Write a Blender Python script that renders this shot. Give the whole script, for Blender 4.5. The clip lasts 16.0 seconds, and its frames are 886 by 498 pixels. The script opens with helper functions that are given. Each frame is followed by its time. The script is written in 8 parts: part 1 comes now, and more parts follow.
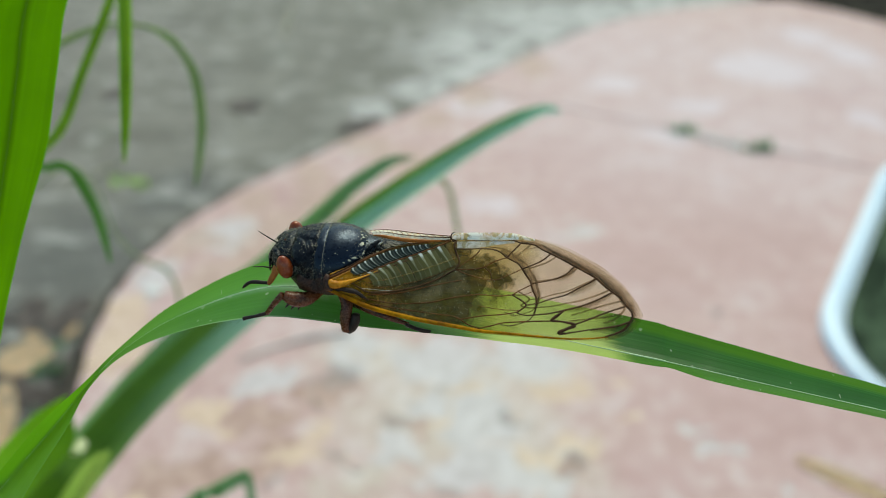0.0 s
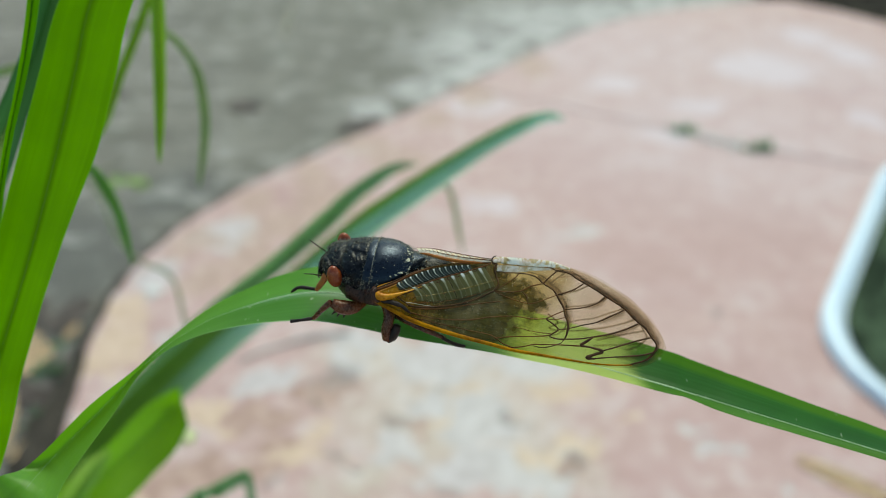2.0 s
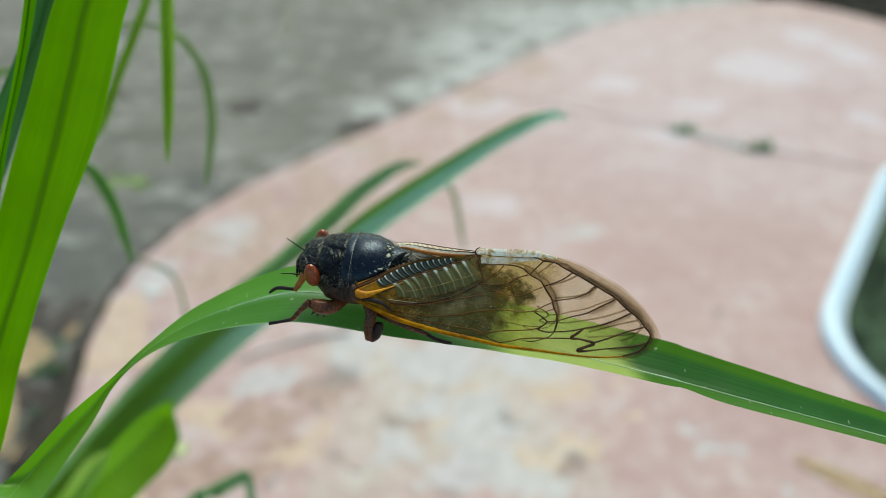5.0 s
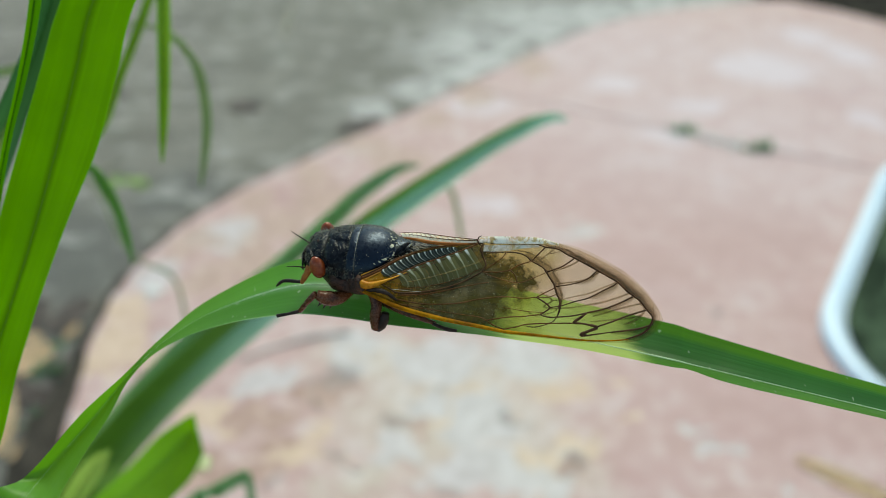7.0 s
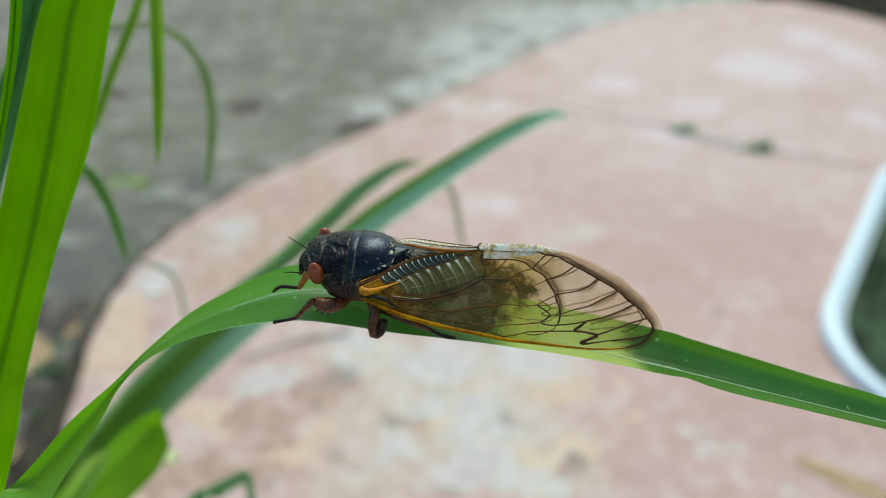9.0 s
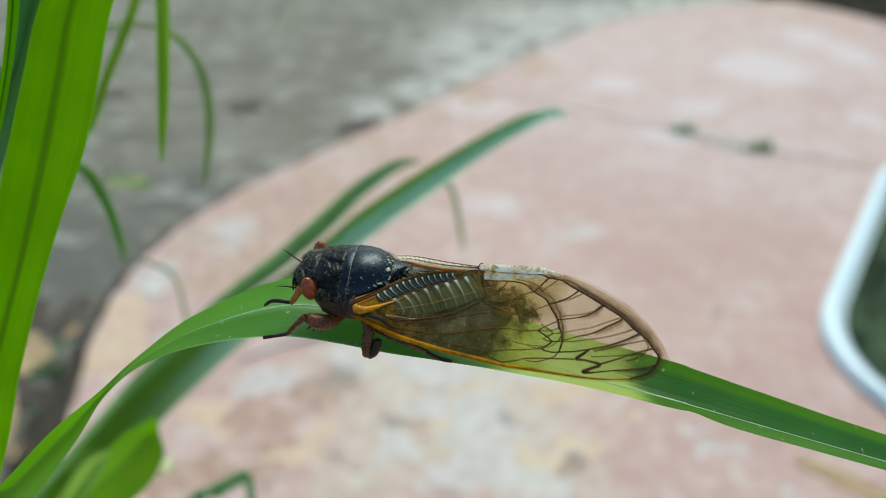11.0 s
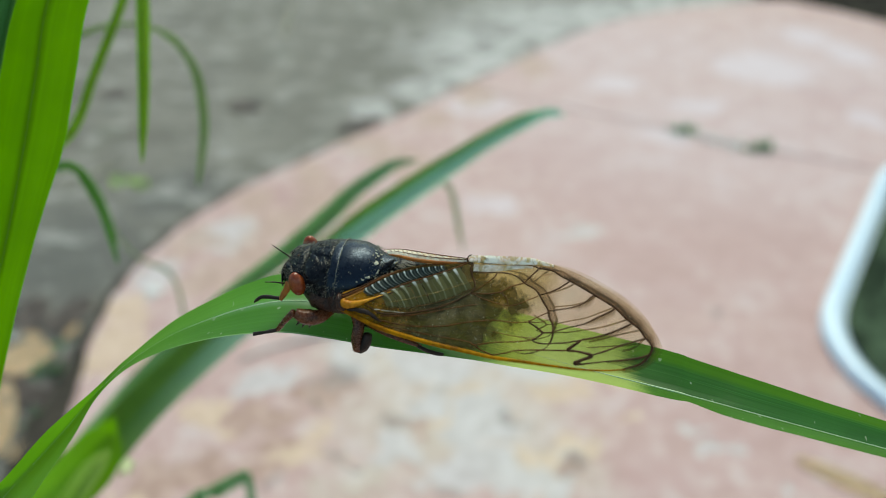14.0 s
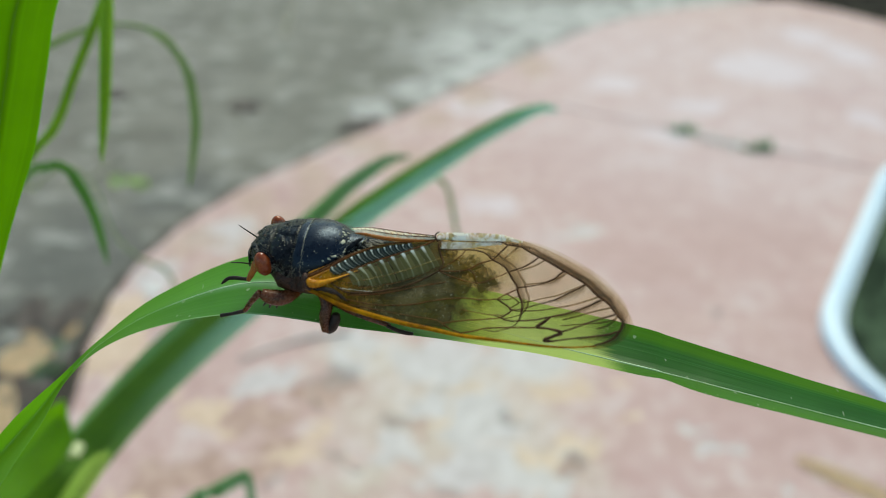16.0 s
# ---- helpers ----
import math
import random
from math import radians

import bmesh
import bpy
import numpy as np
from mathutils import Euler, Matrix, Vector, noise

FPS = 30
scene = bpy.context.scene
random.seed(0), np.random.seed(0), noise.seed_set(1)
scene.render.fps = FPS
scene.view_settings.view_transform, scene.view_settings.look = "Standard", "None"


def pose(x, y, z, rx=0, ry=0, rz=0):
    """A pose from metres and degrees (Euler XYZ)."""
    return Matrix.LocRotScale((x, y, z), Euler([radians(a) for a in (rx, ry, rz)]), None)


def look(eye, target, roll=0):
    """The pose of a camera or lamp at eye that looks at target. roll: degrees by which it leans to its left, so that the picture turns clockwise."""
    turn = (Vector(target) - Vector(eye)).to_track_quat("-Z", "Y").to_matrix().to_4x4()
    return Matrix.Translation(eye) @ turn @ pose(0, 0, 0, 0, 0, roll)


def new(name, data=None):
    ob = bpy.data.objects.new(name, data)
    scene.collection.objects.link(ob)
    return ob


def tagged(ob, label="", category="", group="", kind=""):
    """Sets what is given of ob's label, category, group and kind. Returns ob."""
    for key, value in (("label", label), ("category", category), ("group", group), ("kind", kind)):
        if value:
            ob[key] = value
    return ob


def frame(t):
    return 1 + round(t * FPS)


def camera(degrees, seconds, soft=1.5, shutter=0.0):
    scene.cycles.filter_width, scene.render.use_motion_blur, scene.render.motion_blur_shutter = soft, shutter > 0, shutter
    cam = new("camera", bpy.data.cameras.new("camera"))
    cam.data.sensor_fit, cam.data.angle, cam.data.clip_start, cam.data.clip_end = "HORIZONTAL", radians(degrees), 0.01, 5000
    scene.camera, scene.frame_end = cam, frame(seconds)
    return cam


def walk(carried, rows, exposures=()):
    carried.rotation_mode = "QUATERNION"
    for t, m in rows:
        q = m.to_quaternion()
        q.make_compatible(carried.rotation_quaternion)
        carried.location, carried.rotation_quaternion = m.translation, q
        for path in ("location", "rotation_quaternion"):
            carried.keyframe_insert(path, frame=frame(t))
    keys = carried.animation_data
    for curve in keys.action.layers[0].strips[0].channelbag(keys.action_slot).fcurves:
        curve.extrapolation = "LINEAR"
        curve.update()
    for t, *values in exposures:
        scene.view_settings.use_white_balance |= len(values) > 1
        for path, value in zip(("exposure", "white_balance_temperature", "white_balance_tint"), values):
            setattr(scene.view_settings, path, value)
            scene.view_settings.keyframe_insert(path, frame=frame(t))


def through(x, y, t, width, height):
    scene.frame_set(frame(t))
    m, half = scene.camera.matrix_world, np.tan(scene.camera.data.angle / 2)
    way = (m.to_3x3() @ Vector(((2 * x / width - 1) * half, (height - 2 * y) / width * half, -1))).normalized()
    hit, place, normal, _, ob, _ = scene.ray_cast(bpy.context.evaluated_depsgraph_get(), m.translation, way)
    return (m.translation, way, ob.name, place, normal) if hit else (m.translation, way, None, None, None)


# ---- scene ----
cam = camera(62.19, 16.0, soft=0.75)
STAND = pose(0, 0, 0.45, 55, 0, 0)
walk(cam, [(0, STAND), (16, STAND)], exposures=[(0, 0.30, 6980, -10.5), (16, 0.30, 6980, -10.5)])
cam.data.dof.use_dof = True
cam.data.dof.focus_distance = 0.0752
cam.data.dof.aperture_fstop = 16.0

# ---------------------------------------------------------------- light
world = bpy.data.worlds.new("sky")
scene.world = world
world.use_nodes = True
wn = world.node_tree
sky = wn.nodes.new("ShaderNodeTexSky")
sky.sky_type = "NISHITA"
sky.sun_disc = False
sky.sun_elevation = radians(52)
sky.sun_rotation = radians(15)
wn.nodes["Background"].inputs["Strength"].default_value = 0.15
wn.links.new(sky.outputs[0], wn.nodes["Background"].inputs["Color"])
sun = new("sun", bpy.data.lights.new("sun", "SUN"))
sun.data.energy, sun.data.angle, sun.data.color = 2.3, radians(32), (1.0, 0.95, 0.87)
sun.matrix_world = look((0.3, 1.15, 1.6), (0, 0, 0))


# ---------------------------------------------------------------- materials
class Nodes:
    """A small builder for node materials."""

    def __init__(self, name):
        self.mat = bpy.data.materials.new(name)
        self.mat.use_nodes = True
        self.tree = self.mat.node_tree
        self.bsdf = self.tree.nodes["Principled BSDF"]
        self.out = self.tree.nodes["Material Output"]

    def node(self, kind, **props):
        n = self.tree.nodes.new(kind)
        for key, value in props.items():
            setattr(n, key, value)
        return n

    def put(self, socket, value):
        if isinstance(value, bpy.types.NodeSocket):
            self.tree.links.new(value, socket)
        elif isinstance(value, tuple) and len(value) == 3 and socket.type == "RGBA":
            socket.default_value = (*value, 1)
        else:
            socket.default_value = value

    def math(self, op, a, b=0.0, c=0.0):
        n = self.node("ShaderNodeMath", operation=op)
        for s, v in zip(n.inputs, (a, b, c)):
            self.put(s, v)
        return n.outputs[0]

    def vmath(self, op, a, b=(0, 0, 0), out=0):
        n = self.node("ShaderNodeVectorMath", operation=op)
        self.put(n.inputs[0], a)
        self.put(n.inputs[1], b)
        return n.outputs[out]

    def coords(self, kind="Object"):
        return self.node("ShaderNodeTexCoord").outputs[kind]

    def noise(self, at, scale, detail=4.0, rough=0.55, stretch=None, distort=0.0):
        if stretch:
            at = self.vmath("MULTIPLY", at, stretch)
        n = self.node("ShaderNodeTexNoise")
        self.put(n.inputs["Vector"], at)
        n.inputs["Scale"].default_value, n.inputs["Detail"].default_value = scale, detail
        n.inputs["Roughness"].default_value, n.inputs["Distortion"].default_value = rough, distort
        return n.outputs["Fac"]

    def ramp(self, value, lo, hi, a=0.0, b=1.0):
        n = self.node("ShaderNodeMapRange", interpolation_type="SMOOTHSTEP")
        for s, v in zip(n.inputs, (value, lo, hi, a, b)):
            self.put(s, v)
        return n.outputs[0]

    def mix(self, fac, a, b, blend="MIX"):
        n = self.node("ShaderNodeMix", data_type="RGBA", blend_type=blend)
        self.put(n.inputs[0], fac)
        self.put(n.inputs[6], a)
        self.put(n.inputs[7], b)
        return n.outputs[2]

    def bump(self, height, strength=0.3, distance=0.001):
        n = self.node("ShaderNodeBump")
        n.inputs["Strength"].default_value, n.inputs["Distance"].default_value = strength, distance
        self.put(n.inputs["Height"], height)
        self.put(self.bsdf.inputs["Normal"], n.outputs[0])
        return n.outputs[0]

    def set(self, **values):
        names = {"color": "Base Color", "rough": "Roughness", "metal": "Metallic", "spec": "Specular IOR Level",
                 "coat": "Coat Weight", "sheen": "Sheen Weight", "sss": "Subsurface Weight"}
        for key, value in values.items():
            self.put(self.bsdf.inputs[names[key]], value)
        return self.mat


def simple(name, dark, light, scale, rough=0.5, relief=0.2, depth=0.0002, spec=0.5, coat=0.0):
    """Two shades in a two-scale mottling, with matching relief."""
    m = Nodes(name)
    at = m.coords()
    big, fine = m.noise(at, scale, 3), m.noise(at, scale * 7, 4, 0.65)
    both = m.math("ADD", m.math("MULTIPLY", big, 0.6), m.math("MULTIPLY", fine, 0.4))
    m.bump(fine, relief, depth)
    return m.set(color=m.mix(m.ramp(both, 0.35, 0.65), dark, light), rough=m.ramp(fine, 0.3, 0.7, rough - 0.08, rough + 0.12),
                 spec=spec, coat=coat)


def grass_material(name, deep, fresh, glow, through, ribs=26, gloss=0.42, sunlit_pale=None, basal=None, spec=0.45, specks=0.0, banding=0.7, streaks=0.6, sides=None, pale=None, relief=0.14, midband=0.0, fibres=0.0):
    """A leaf blade: parallel ribs along its length, mottling, light coming through."""
    m = Nodes(name)
    uv = m.coords("UV")
    at = m.coords()
    parts = m.node("ShaderNodeSeparateXYZ")
    m.put(parts.inputs[0], uv)
    across = parts.outputs[0]
    wave = m.math("SINE", m.math("MULTIPLY", across, ribs * 6.283))
    rib = m.math("MULTIPLY_ADD", wave, 0.5, 0.5)
    streak = m.noise(uv, 1.0, 4, 0.6, stretch=(34, 1.6, 1))
    blotch = m.noise(at, 90, 3)
    tone = m.math("ADD", m.math("MULTIPLY", rib, 0.045 * min(1, streaks / 0.4)), m.math("ADD", m.math("MULTIPLY_ADD", streak, streaks, 0.5 * (0.6 - streaks)), m.math("MULTIPLY", blotch, 0.38)))
    band = m.noise(uv, 1.0, 2, 0.5, stretch=(7, 0.12, 1))
    tone = m.math("ADD", tone, m.math("MULTIPLY_ADD", band, banding, -0.5 * banding))
    base = m.mix(m.ramp(tone, 0.3, 0.78), deep, fresh)
    thread = m.noise(uv, 1.0, 3, 0.6, stretch=(36, 0.7, 1)) if fibres else None
    if fibres:  # fine pale and dark fibres along the blade
        base = m.mix(m.ramp(thread, 0.56, 0.68, 0.0, fibres), base, tuple(min(1, 1.5 * c + 0.012) for c in fresh))
        base = m.mix(m.ramp(thread, 0.34, 0.44, 0.4 * fibres, 0.0), base, tuple(0.6 * c for c in deep))
    margin = m.ramp(m.math("ABSOLUTE", m.math("ADD", across, -0.5)), 0.478, 0.496)
    base = m.mix(m.math("MULTIPLY", margin, 0.6), base, tuple(min(1, 1.7 * c + 0.03) for c in fresh))
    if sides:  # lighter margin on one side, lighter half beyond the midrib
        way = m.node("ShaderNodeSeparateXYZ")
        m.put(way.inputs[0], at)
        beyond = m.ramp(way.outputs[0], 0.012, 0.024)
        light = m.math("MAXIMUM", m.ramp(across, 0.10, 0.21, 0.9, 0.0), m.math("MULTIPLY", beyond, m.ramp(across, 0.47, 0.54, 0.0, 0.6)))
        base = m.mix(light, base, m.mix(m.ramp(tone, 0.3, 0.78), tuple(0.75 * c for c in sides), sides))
        # sheen on the stretch below the head, painted as lighter green
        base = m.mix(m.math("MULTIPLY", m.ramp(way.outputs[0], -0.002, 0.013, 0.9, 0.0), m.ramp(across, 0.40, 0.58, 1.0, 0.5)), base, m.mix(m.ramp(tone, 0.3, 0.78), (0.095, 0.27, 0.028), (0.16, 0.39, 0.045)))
        # highlight along the midrib groove, painted as a soft pale band
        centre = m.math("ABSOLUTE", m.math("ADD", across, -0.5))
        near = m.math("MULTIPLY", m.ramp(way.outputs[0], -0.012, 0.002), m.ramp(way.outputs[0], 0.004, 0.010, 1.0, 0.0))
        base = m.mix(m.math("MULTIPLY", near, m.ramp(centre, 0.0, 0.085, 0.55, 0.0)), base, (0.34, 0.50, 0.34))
        # rim highlight on the lower edge, painted as a pale line
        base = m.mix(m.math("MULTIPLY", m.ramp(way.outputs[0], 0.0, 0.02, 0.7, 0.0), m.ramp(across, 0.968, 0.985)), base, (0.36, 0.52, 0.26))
    if midband:  # broad dark band along the midrib
        base = m.mix(m.ramp(m.math("ABSOLUTE", m.math("ADD", across, -0.5)), 0.0, 0.11, midband, 0.0), base, tuple(0.35 * c for c in deep))
    if specks:
        base = m.mix(m.ramp(m.noise(at, 1250, 1, stretch=(1, 0.6, 1)), 0.73, 0.755, 0, specks), base, (0.42, 0.5, 0.33))
    shine = m.mix(m.ramp(tone, 0.3, 0.8), tuple(0.6 * c for c in glow), glow)
    if midband:
        shine = m.mix(m.ramp(m.math("ABSOLUTE", m.math("ADD", across, -0.5)), 0.0, 0.11, midband, 0.0), shine, tuple(0.3 * c for c in glow))
    if pale:  # sky sheen of the folded half put into the colour as teal, and a paler tip
        way = m.node("ShaderNodeSeparateXYZ")
        m.put(way.inputs[0], at)
        under = m.math("MAXIMUM", m.math("MULTIPLY", m.ramp(across, 0.32, 0.46), m.ramp(way.outputs[0], pale[0], pale[1], 0.0, 1.0)), m.ramp(way.outputs[0], pale[2], pale[2] + 0.012, 0.0, 0.8))
        base = m.mix(under, base, m.mix(m.ramp(tone, 0.3, 0.78), (0.44, 0.70, 0.56), (0.58, 0.82, 0.68)))
        shine = m.mix(under, shine, (0.34, 0.66, 0.44))
    if basal:  # sunlight through one end of the blade, put into the colour as yellow-green
        way = m.node("ShaderNodeSeparateXYZ")
        m.put(way.inputs[0], at)
        lit_end = m.ramp(way.outputs[0], basal[0], basal[1], 0.85, 0.0)
        shades = basal[2:] or ((0.062, 0.19, 0.022), (0.15, 0.345, 0.05))
        base = m.mix(lit_end, base, m.mix(m.ramp(tone, 0.3, 0.78), *shades))
        shine = m.mix(lit_end, shine, (0.27, 0.62, 0.01))
    if sunlit_pale:  # a bleached stretch of the blade with sunlight put into its yellow-green
        way = m.node("ShaderNodeSeparateXYZ")
        m.put(way.inputs[0], at)
        along = m.math("ADD", way.outputs[0], m.math("MULTIPLY_ADD", streak, 0.004, -0.002))
        ended = m.math("ADD", along, m.ramp(across, 0.40, 0.52, 0.0010, 0.0))
        part_of = m.math("MULTIPLY", m.ramp(along, sunlit_pale[0], sunlit_pale[0] + 0.005), m.ramp(ended, sunlit_pale[1] - 0.0025, sunlit_pale[1] + 0.0005, 1, 0))
        base = m.mix(part_of, base, m.mix(m.ramp(streak, 0.3, 0.7), (0.33, 0.49, 0.10), (0.42, 0.57, 0.16)))
        shine = m.mix(part_of, shine, (0.60, 0.78, 0.22))
    m.set(color=base, rough=m.ramp(streak, 0.3, 0.7, gloss - 0.07, gloss + 0.1), spec=spec)
    height = m.math("ADD", m.math("MULTIPLY", rib, 0.4), m.math("MULTIPLY", streak, 0.6))
    if fibres:
        height = m.math("ADD", height, m.math("MULTIPLY", thread, 1.5))
    normal = m.bump(height, relief, 0.0002)
    lit = m.node("ShaderNodeBsdfTranslucent")
    m.put(lit.inputs["Color"], shine)
    m.put(lit.inputs["Normal"], normal)
    both = m.node("ShaderNodeMixShader")
    both.inputs[0].default_value = through
    m.tree.links.new(m.bsdf.outputs[0], both.inputs[1])
    m.tree.links.new(lit.outputs[0], both.inputs[2])
    m.tree.links.new(both.outputs[0], m.out.inputs[0])
    return m.mat


def film_material(name, tint, haze, cover, rough, smoky=None, fade=None, gloss=0.3, creased=None):
    """Insect wing film: clear and tinted, faintly hazy, glossy and wrinkled."""
    m = Nodes(name)
    at = m.coords()
    wrinkle = m.math("ADD", m.noise(at, 900, 3), m.math("MULTIPLY", m.noise(at, 2400, 3, 0.7, stretch=(1, 3, 3)), 0.5))
    m.bump(wrinkle, 0.5, 0.0003)
    m.set(color=haze, rough=rough, spec=gloss)
    if creased:  # golden and dark creases in a pale film
        crease = m.noise(at, 620, 4, 0.65, stretch=(1.6, 1, 1), distort=1.2)
        haze = m.mix(m.ramp(crease, 0.50, 0.60), haze, creased)
        m.set(color=m.mix(m.ramp(m.noise(at, 1100, 3, 0.6, distort=1.0), 0.60, 0.70, 0.0, 0.6), haze, (0.16, 0.11, 0.05)))
    if smoky:  # darker film towards the wing's base
        way = m.node("ShaderNodeSeparateXYZ")
        m.put(way.inputs[0], at)
        along = m.math("ADD", way.outputs[0], m.math("MULTIPLY", m.noise(at, 260, 3), 0.006))
        tint = m.mix(m.ramp(along, smoky[1], smoky[2]), smoky[0], tint)
        tint = m.mix(m.ramp(along, 0.0040, 0.0085), (0.92, 0.50, 0.13), tint)
        cover = m.math("ADD", m.math("MULTIPLY", m.ramp(m.noise(at, 330, 5, 0.7), 0.42, 0.62), m.ramp(along, 0.0135, 0.0225, 0.2, 0.0)), cover)
        cover = m.math("ADD", cover, m.math("ADD", m.ramp(along, 0.012, 0.020, 0.10, 0.0), m.ramp(along, 0.0035, 0.0085, 0.5, 0.0)))
        m.set(color=m.mix(m.ramp(along, 0.007, 0.014), (0.60, 0.27, 0.018), haze))
    clear = m.node("ShaderNodeBsdfTransparent")
    m.put(clear.inputs["Color"], tint)
    if fade:  # thins out beyond a ragged tongue
        way = m.node("ShaderNodeSeparateXYZ")
        m.put(way.inputs[0], at)
        side = m.math("SUBTRACT", m.math("MULTIPLY_ADD", way.outputs[0], 0.095, 0.00314), way.outputs[2])
        below, above = m.math("MAXIMUM", m.math("ADD", side, -0.0029), 0.0), m.math("MAXIMUM", m.math("MULTIPLY_ADD", side, -1.0, 0.0029), 0.0)
        reach = m.math("ADD", m.math("MULTIPLY_ADD", below, 1.25, way.outputs[0]), m.math("MULTIPLY", above, 3.0))
        left = m.ramp(m.math("ADD", reach, m.math("MULTIPLY_ADD", m.noise(at, 420, 4, 0.65), 0.012, -0.006)), fade[0], fade[1], 1.0, 0.0)
        cover = m.math("MULTIPLY", left, cover)
        grain = m.math("ADD", m.math("MULTIPLY", m.noise(at, 1900, 3, 0.6, stretch=(0.12, 1, 1)), 0.6), m.math("MULTIPLY", m.noise(at, 800, 4, 0.7), 0.4))
        m.set(color=m.mix(m.ramp(grain, 0.38, 0.62), tuple(0.45 * c for c in haze), tuple(1.75 * c for c in haze)))
        m.put(clear.inputs["Color"], m.mix(left, (1.0, 1.0, 1.0), tint))
    both = m.node("ShaderNodeMixShader")
    m.put(both.inputs[0], m.math("MULTIPLY", m.ramp(m.noise(at, 480, 5, 0.7), 0.32, 0.7, 0.5, 1.6), cover))
    m.tree.links.new(clear.outputs[0], both.inputs[1])
    if creased:  # light comes through the pale film
        lit, body = m.node("ShaderNodeBsdfTranslucent"), m.node("ShaderNodeMixShader")
        m.put(lit.inputs["Color"], haze)
        body.inputs[0].default_value = 0.25
        m.tree.links.new(m.bsdf.outputs[0], body.inputs[1])
        m.tree.links.new(lit.outputs[0], body.inputs[2])
        m.tree.links.new(body.outputs[0], both.inputs[2])
    else:
        m.tree.links.new(m.bsdf.outputs[0], both.inputs[2])
    m.tree.links.new(both.outputs[0], m.out.inputs[0])
    return m.mat


def edge_material(name, inner, outer, haze, cover):
    """Wing film that is smoky beside the vein and clears away from it."""
    m = Nodes(name)
    uv, at = m.coords("UV"), m.coords()
    parts = m.node("ShaderNodeSeparateXYZ")
    m.put(parts.inputs[0], uv)
    away = m.ramp(m.math("ADD", parts.outputs[0], m.math("MULTIPLY_ADD", m.noise(at, 500, 4, 0.65), 0.6, -0.3)), 0.0, 0.9)
    m.bump(m.noise(at, 1200, 3), 0.4, 0.0003)
    m.set(color=haze, rough=0.4, spec=0.15)
    clear = m.node("ShaderNodeBsdfTransparent")
    m.put(clear.inputs["Color"], m.mix(away, inner, outer))
    both = m.node("ShaderNodeMixShader")
    m.put(both.inputs[0], m.math("MULTIPLY", m.math("MULTIPLY_ADD", away, -1.0, 1.0), cover))
    m.tree.links.new(clear.outputs[0], both.inputs[1])
    m.tree.links.new(m.bsdf.outputs[0], both.inputs[2])
    m.tree.links.new(both.outputs[0], m.out.inputs[0])
    return m.mat


def pleat_material(name, valley, crest, tint, cover, tip_width, low_end):
    """Pleated wing film: dark in the valleys, pale along each crest, glints painted white at its upper end."""
    m = Nodes(name)
    uv, at = m.coords("UV"), m.coords()
    parts = m.node("ShaderNodeSeparateXYZ")
    m.put(parts.inputs[0], uv)
    off = m.math("ABSOLUTE", m.math("ADD", m.math("ADD", parts.outputs[0], -0.5), m.math("MULTIPLY_ADD", m.noise(at, 700, 3), 0.3, -0.15)))
    wide = m.ramp(parts.outputs[1], 0.0, 0.5, tip_width, 0.10)
    line = m.ramp(m.math("DIVIDE", off, wide), 0.35, 1.0, 1.0, 0.0)
    own = m.node("ShaderNodeObjectInfo").outputs["Random"]
    ridge = m.math("MULTIPLY", line, m.ramp(m.noise(at, 900, 3, 0.6), 0.3, 0.62, 0.55, 1.0))
    ridge = m.math("MULTIPLY", ridge, m.math("MULTIPLY", m.ramp(parts.outputs[1], 0.25, 0.85, 1.0, low_end), m.ramp(own, 0.0, 1.0, 0.6, 1.0)))
    ridge = m.math("MAXIMUM", ridge, m.ramp(off, 0.40, 0.5, 0.0, 0.12))
    down = m.math("ADD", parts.outputs[1], m.math("MULTIPLY_ADD", m.noise(at, 420, 2), 0.5, -0.25))
    tip = m.math("MULTIPLY", line, m.ramp(down, 0.05, 0.24, 0.75, 0.0))
    c = m.mix(ridge, m.mix(m.math("MULTIPLY", own, m.noise(at, 300, 2)), valley, tuple(1.7 * v for v in valley)), crest)
    c = m.mix(tip, c, (0.97, 0.98, 0.95))
    m.bump(m.noise(at, 1500, 3), 0.3, 0.0002)
    m.set(color=c, rough=0.3, spec=0.12)
    clear = m.node("ShaderNodeBsdfTransparent")
    m.put(clear.inputs["Color"], tint)
    both = m.node("ShaderNodeMixShader")
    lit = m.node("ShaderNodeBsdfTranslucent")
    m.put(lit.inputs["Color"], c)
    body = m.node("ShaderNodeMixShader")
    body.inputs[0].default_value = 0.2
    m.tree.links.new(m.bsdf.outputs[0], body.inputs[1])
    m.tree.links.new(lit.outputs[0], body.inputs[2])
    m.put(both.inputs[0], m.math("MULTIPLY", m.ramp(parts.outputs[1], 0.78, 0.96, 1.0, 0.3), m.math("ADD", cover, m.math("MULTIPLY", ridge, 0.2))))
    m.tree.links.new(clear.outputs[0], both.inputs[1])
    m.tree.links.new(body.outputs[0], both.inputs[2])
    m.tree.links.new(both.outputs[0], m.out.inputs[0])
    return m.mat


def spots(m, at, places, wobble, size):
    """A mask of soft irregular patches at the given places (x, y, half-width, half-depth)."""
    total = None
    shift = m.vmath("MULTIPLY", m.vmath("SUBTRACT", wobble, (0.5, 0.5, 0.5)), (size, size, 0))
    moved = m.vmath("ADD", at, shift)
    for x, y, rx, ry in places:
        d = m.vmath("LENGTH", m.vmath("MULTIPLY", m.vmath("SUBTRACT", moved, (x, y, 0)), (1 / rx, 1 / ry, 0)), out=1)
        one = m.ramp(d, 0.3, 1.5, 1.0, 0.0)
        total = one if total is None else m.math("MAXIMUM", total, one)
    return total


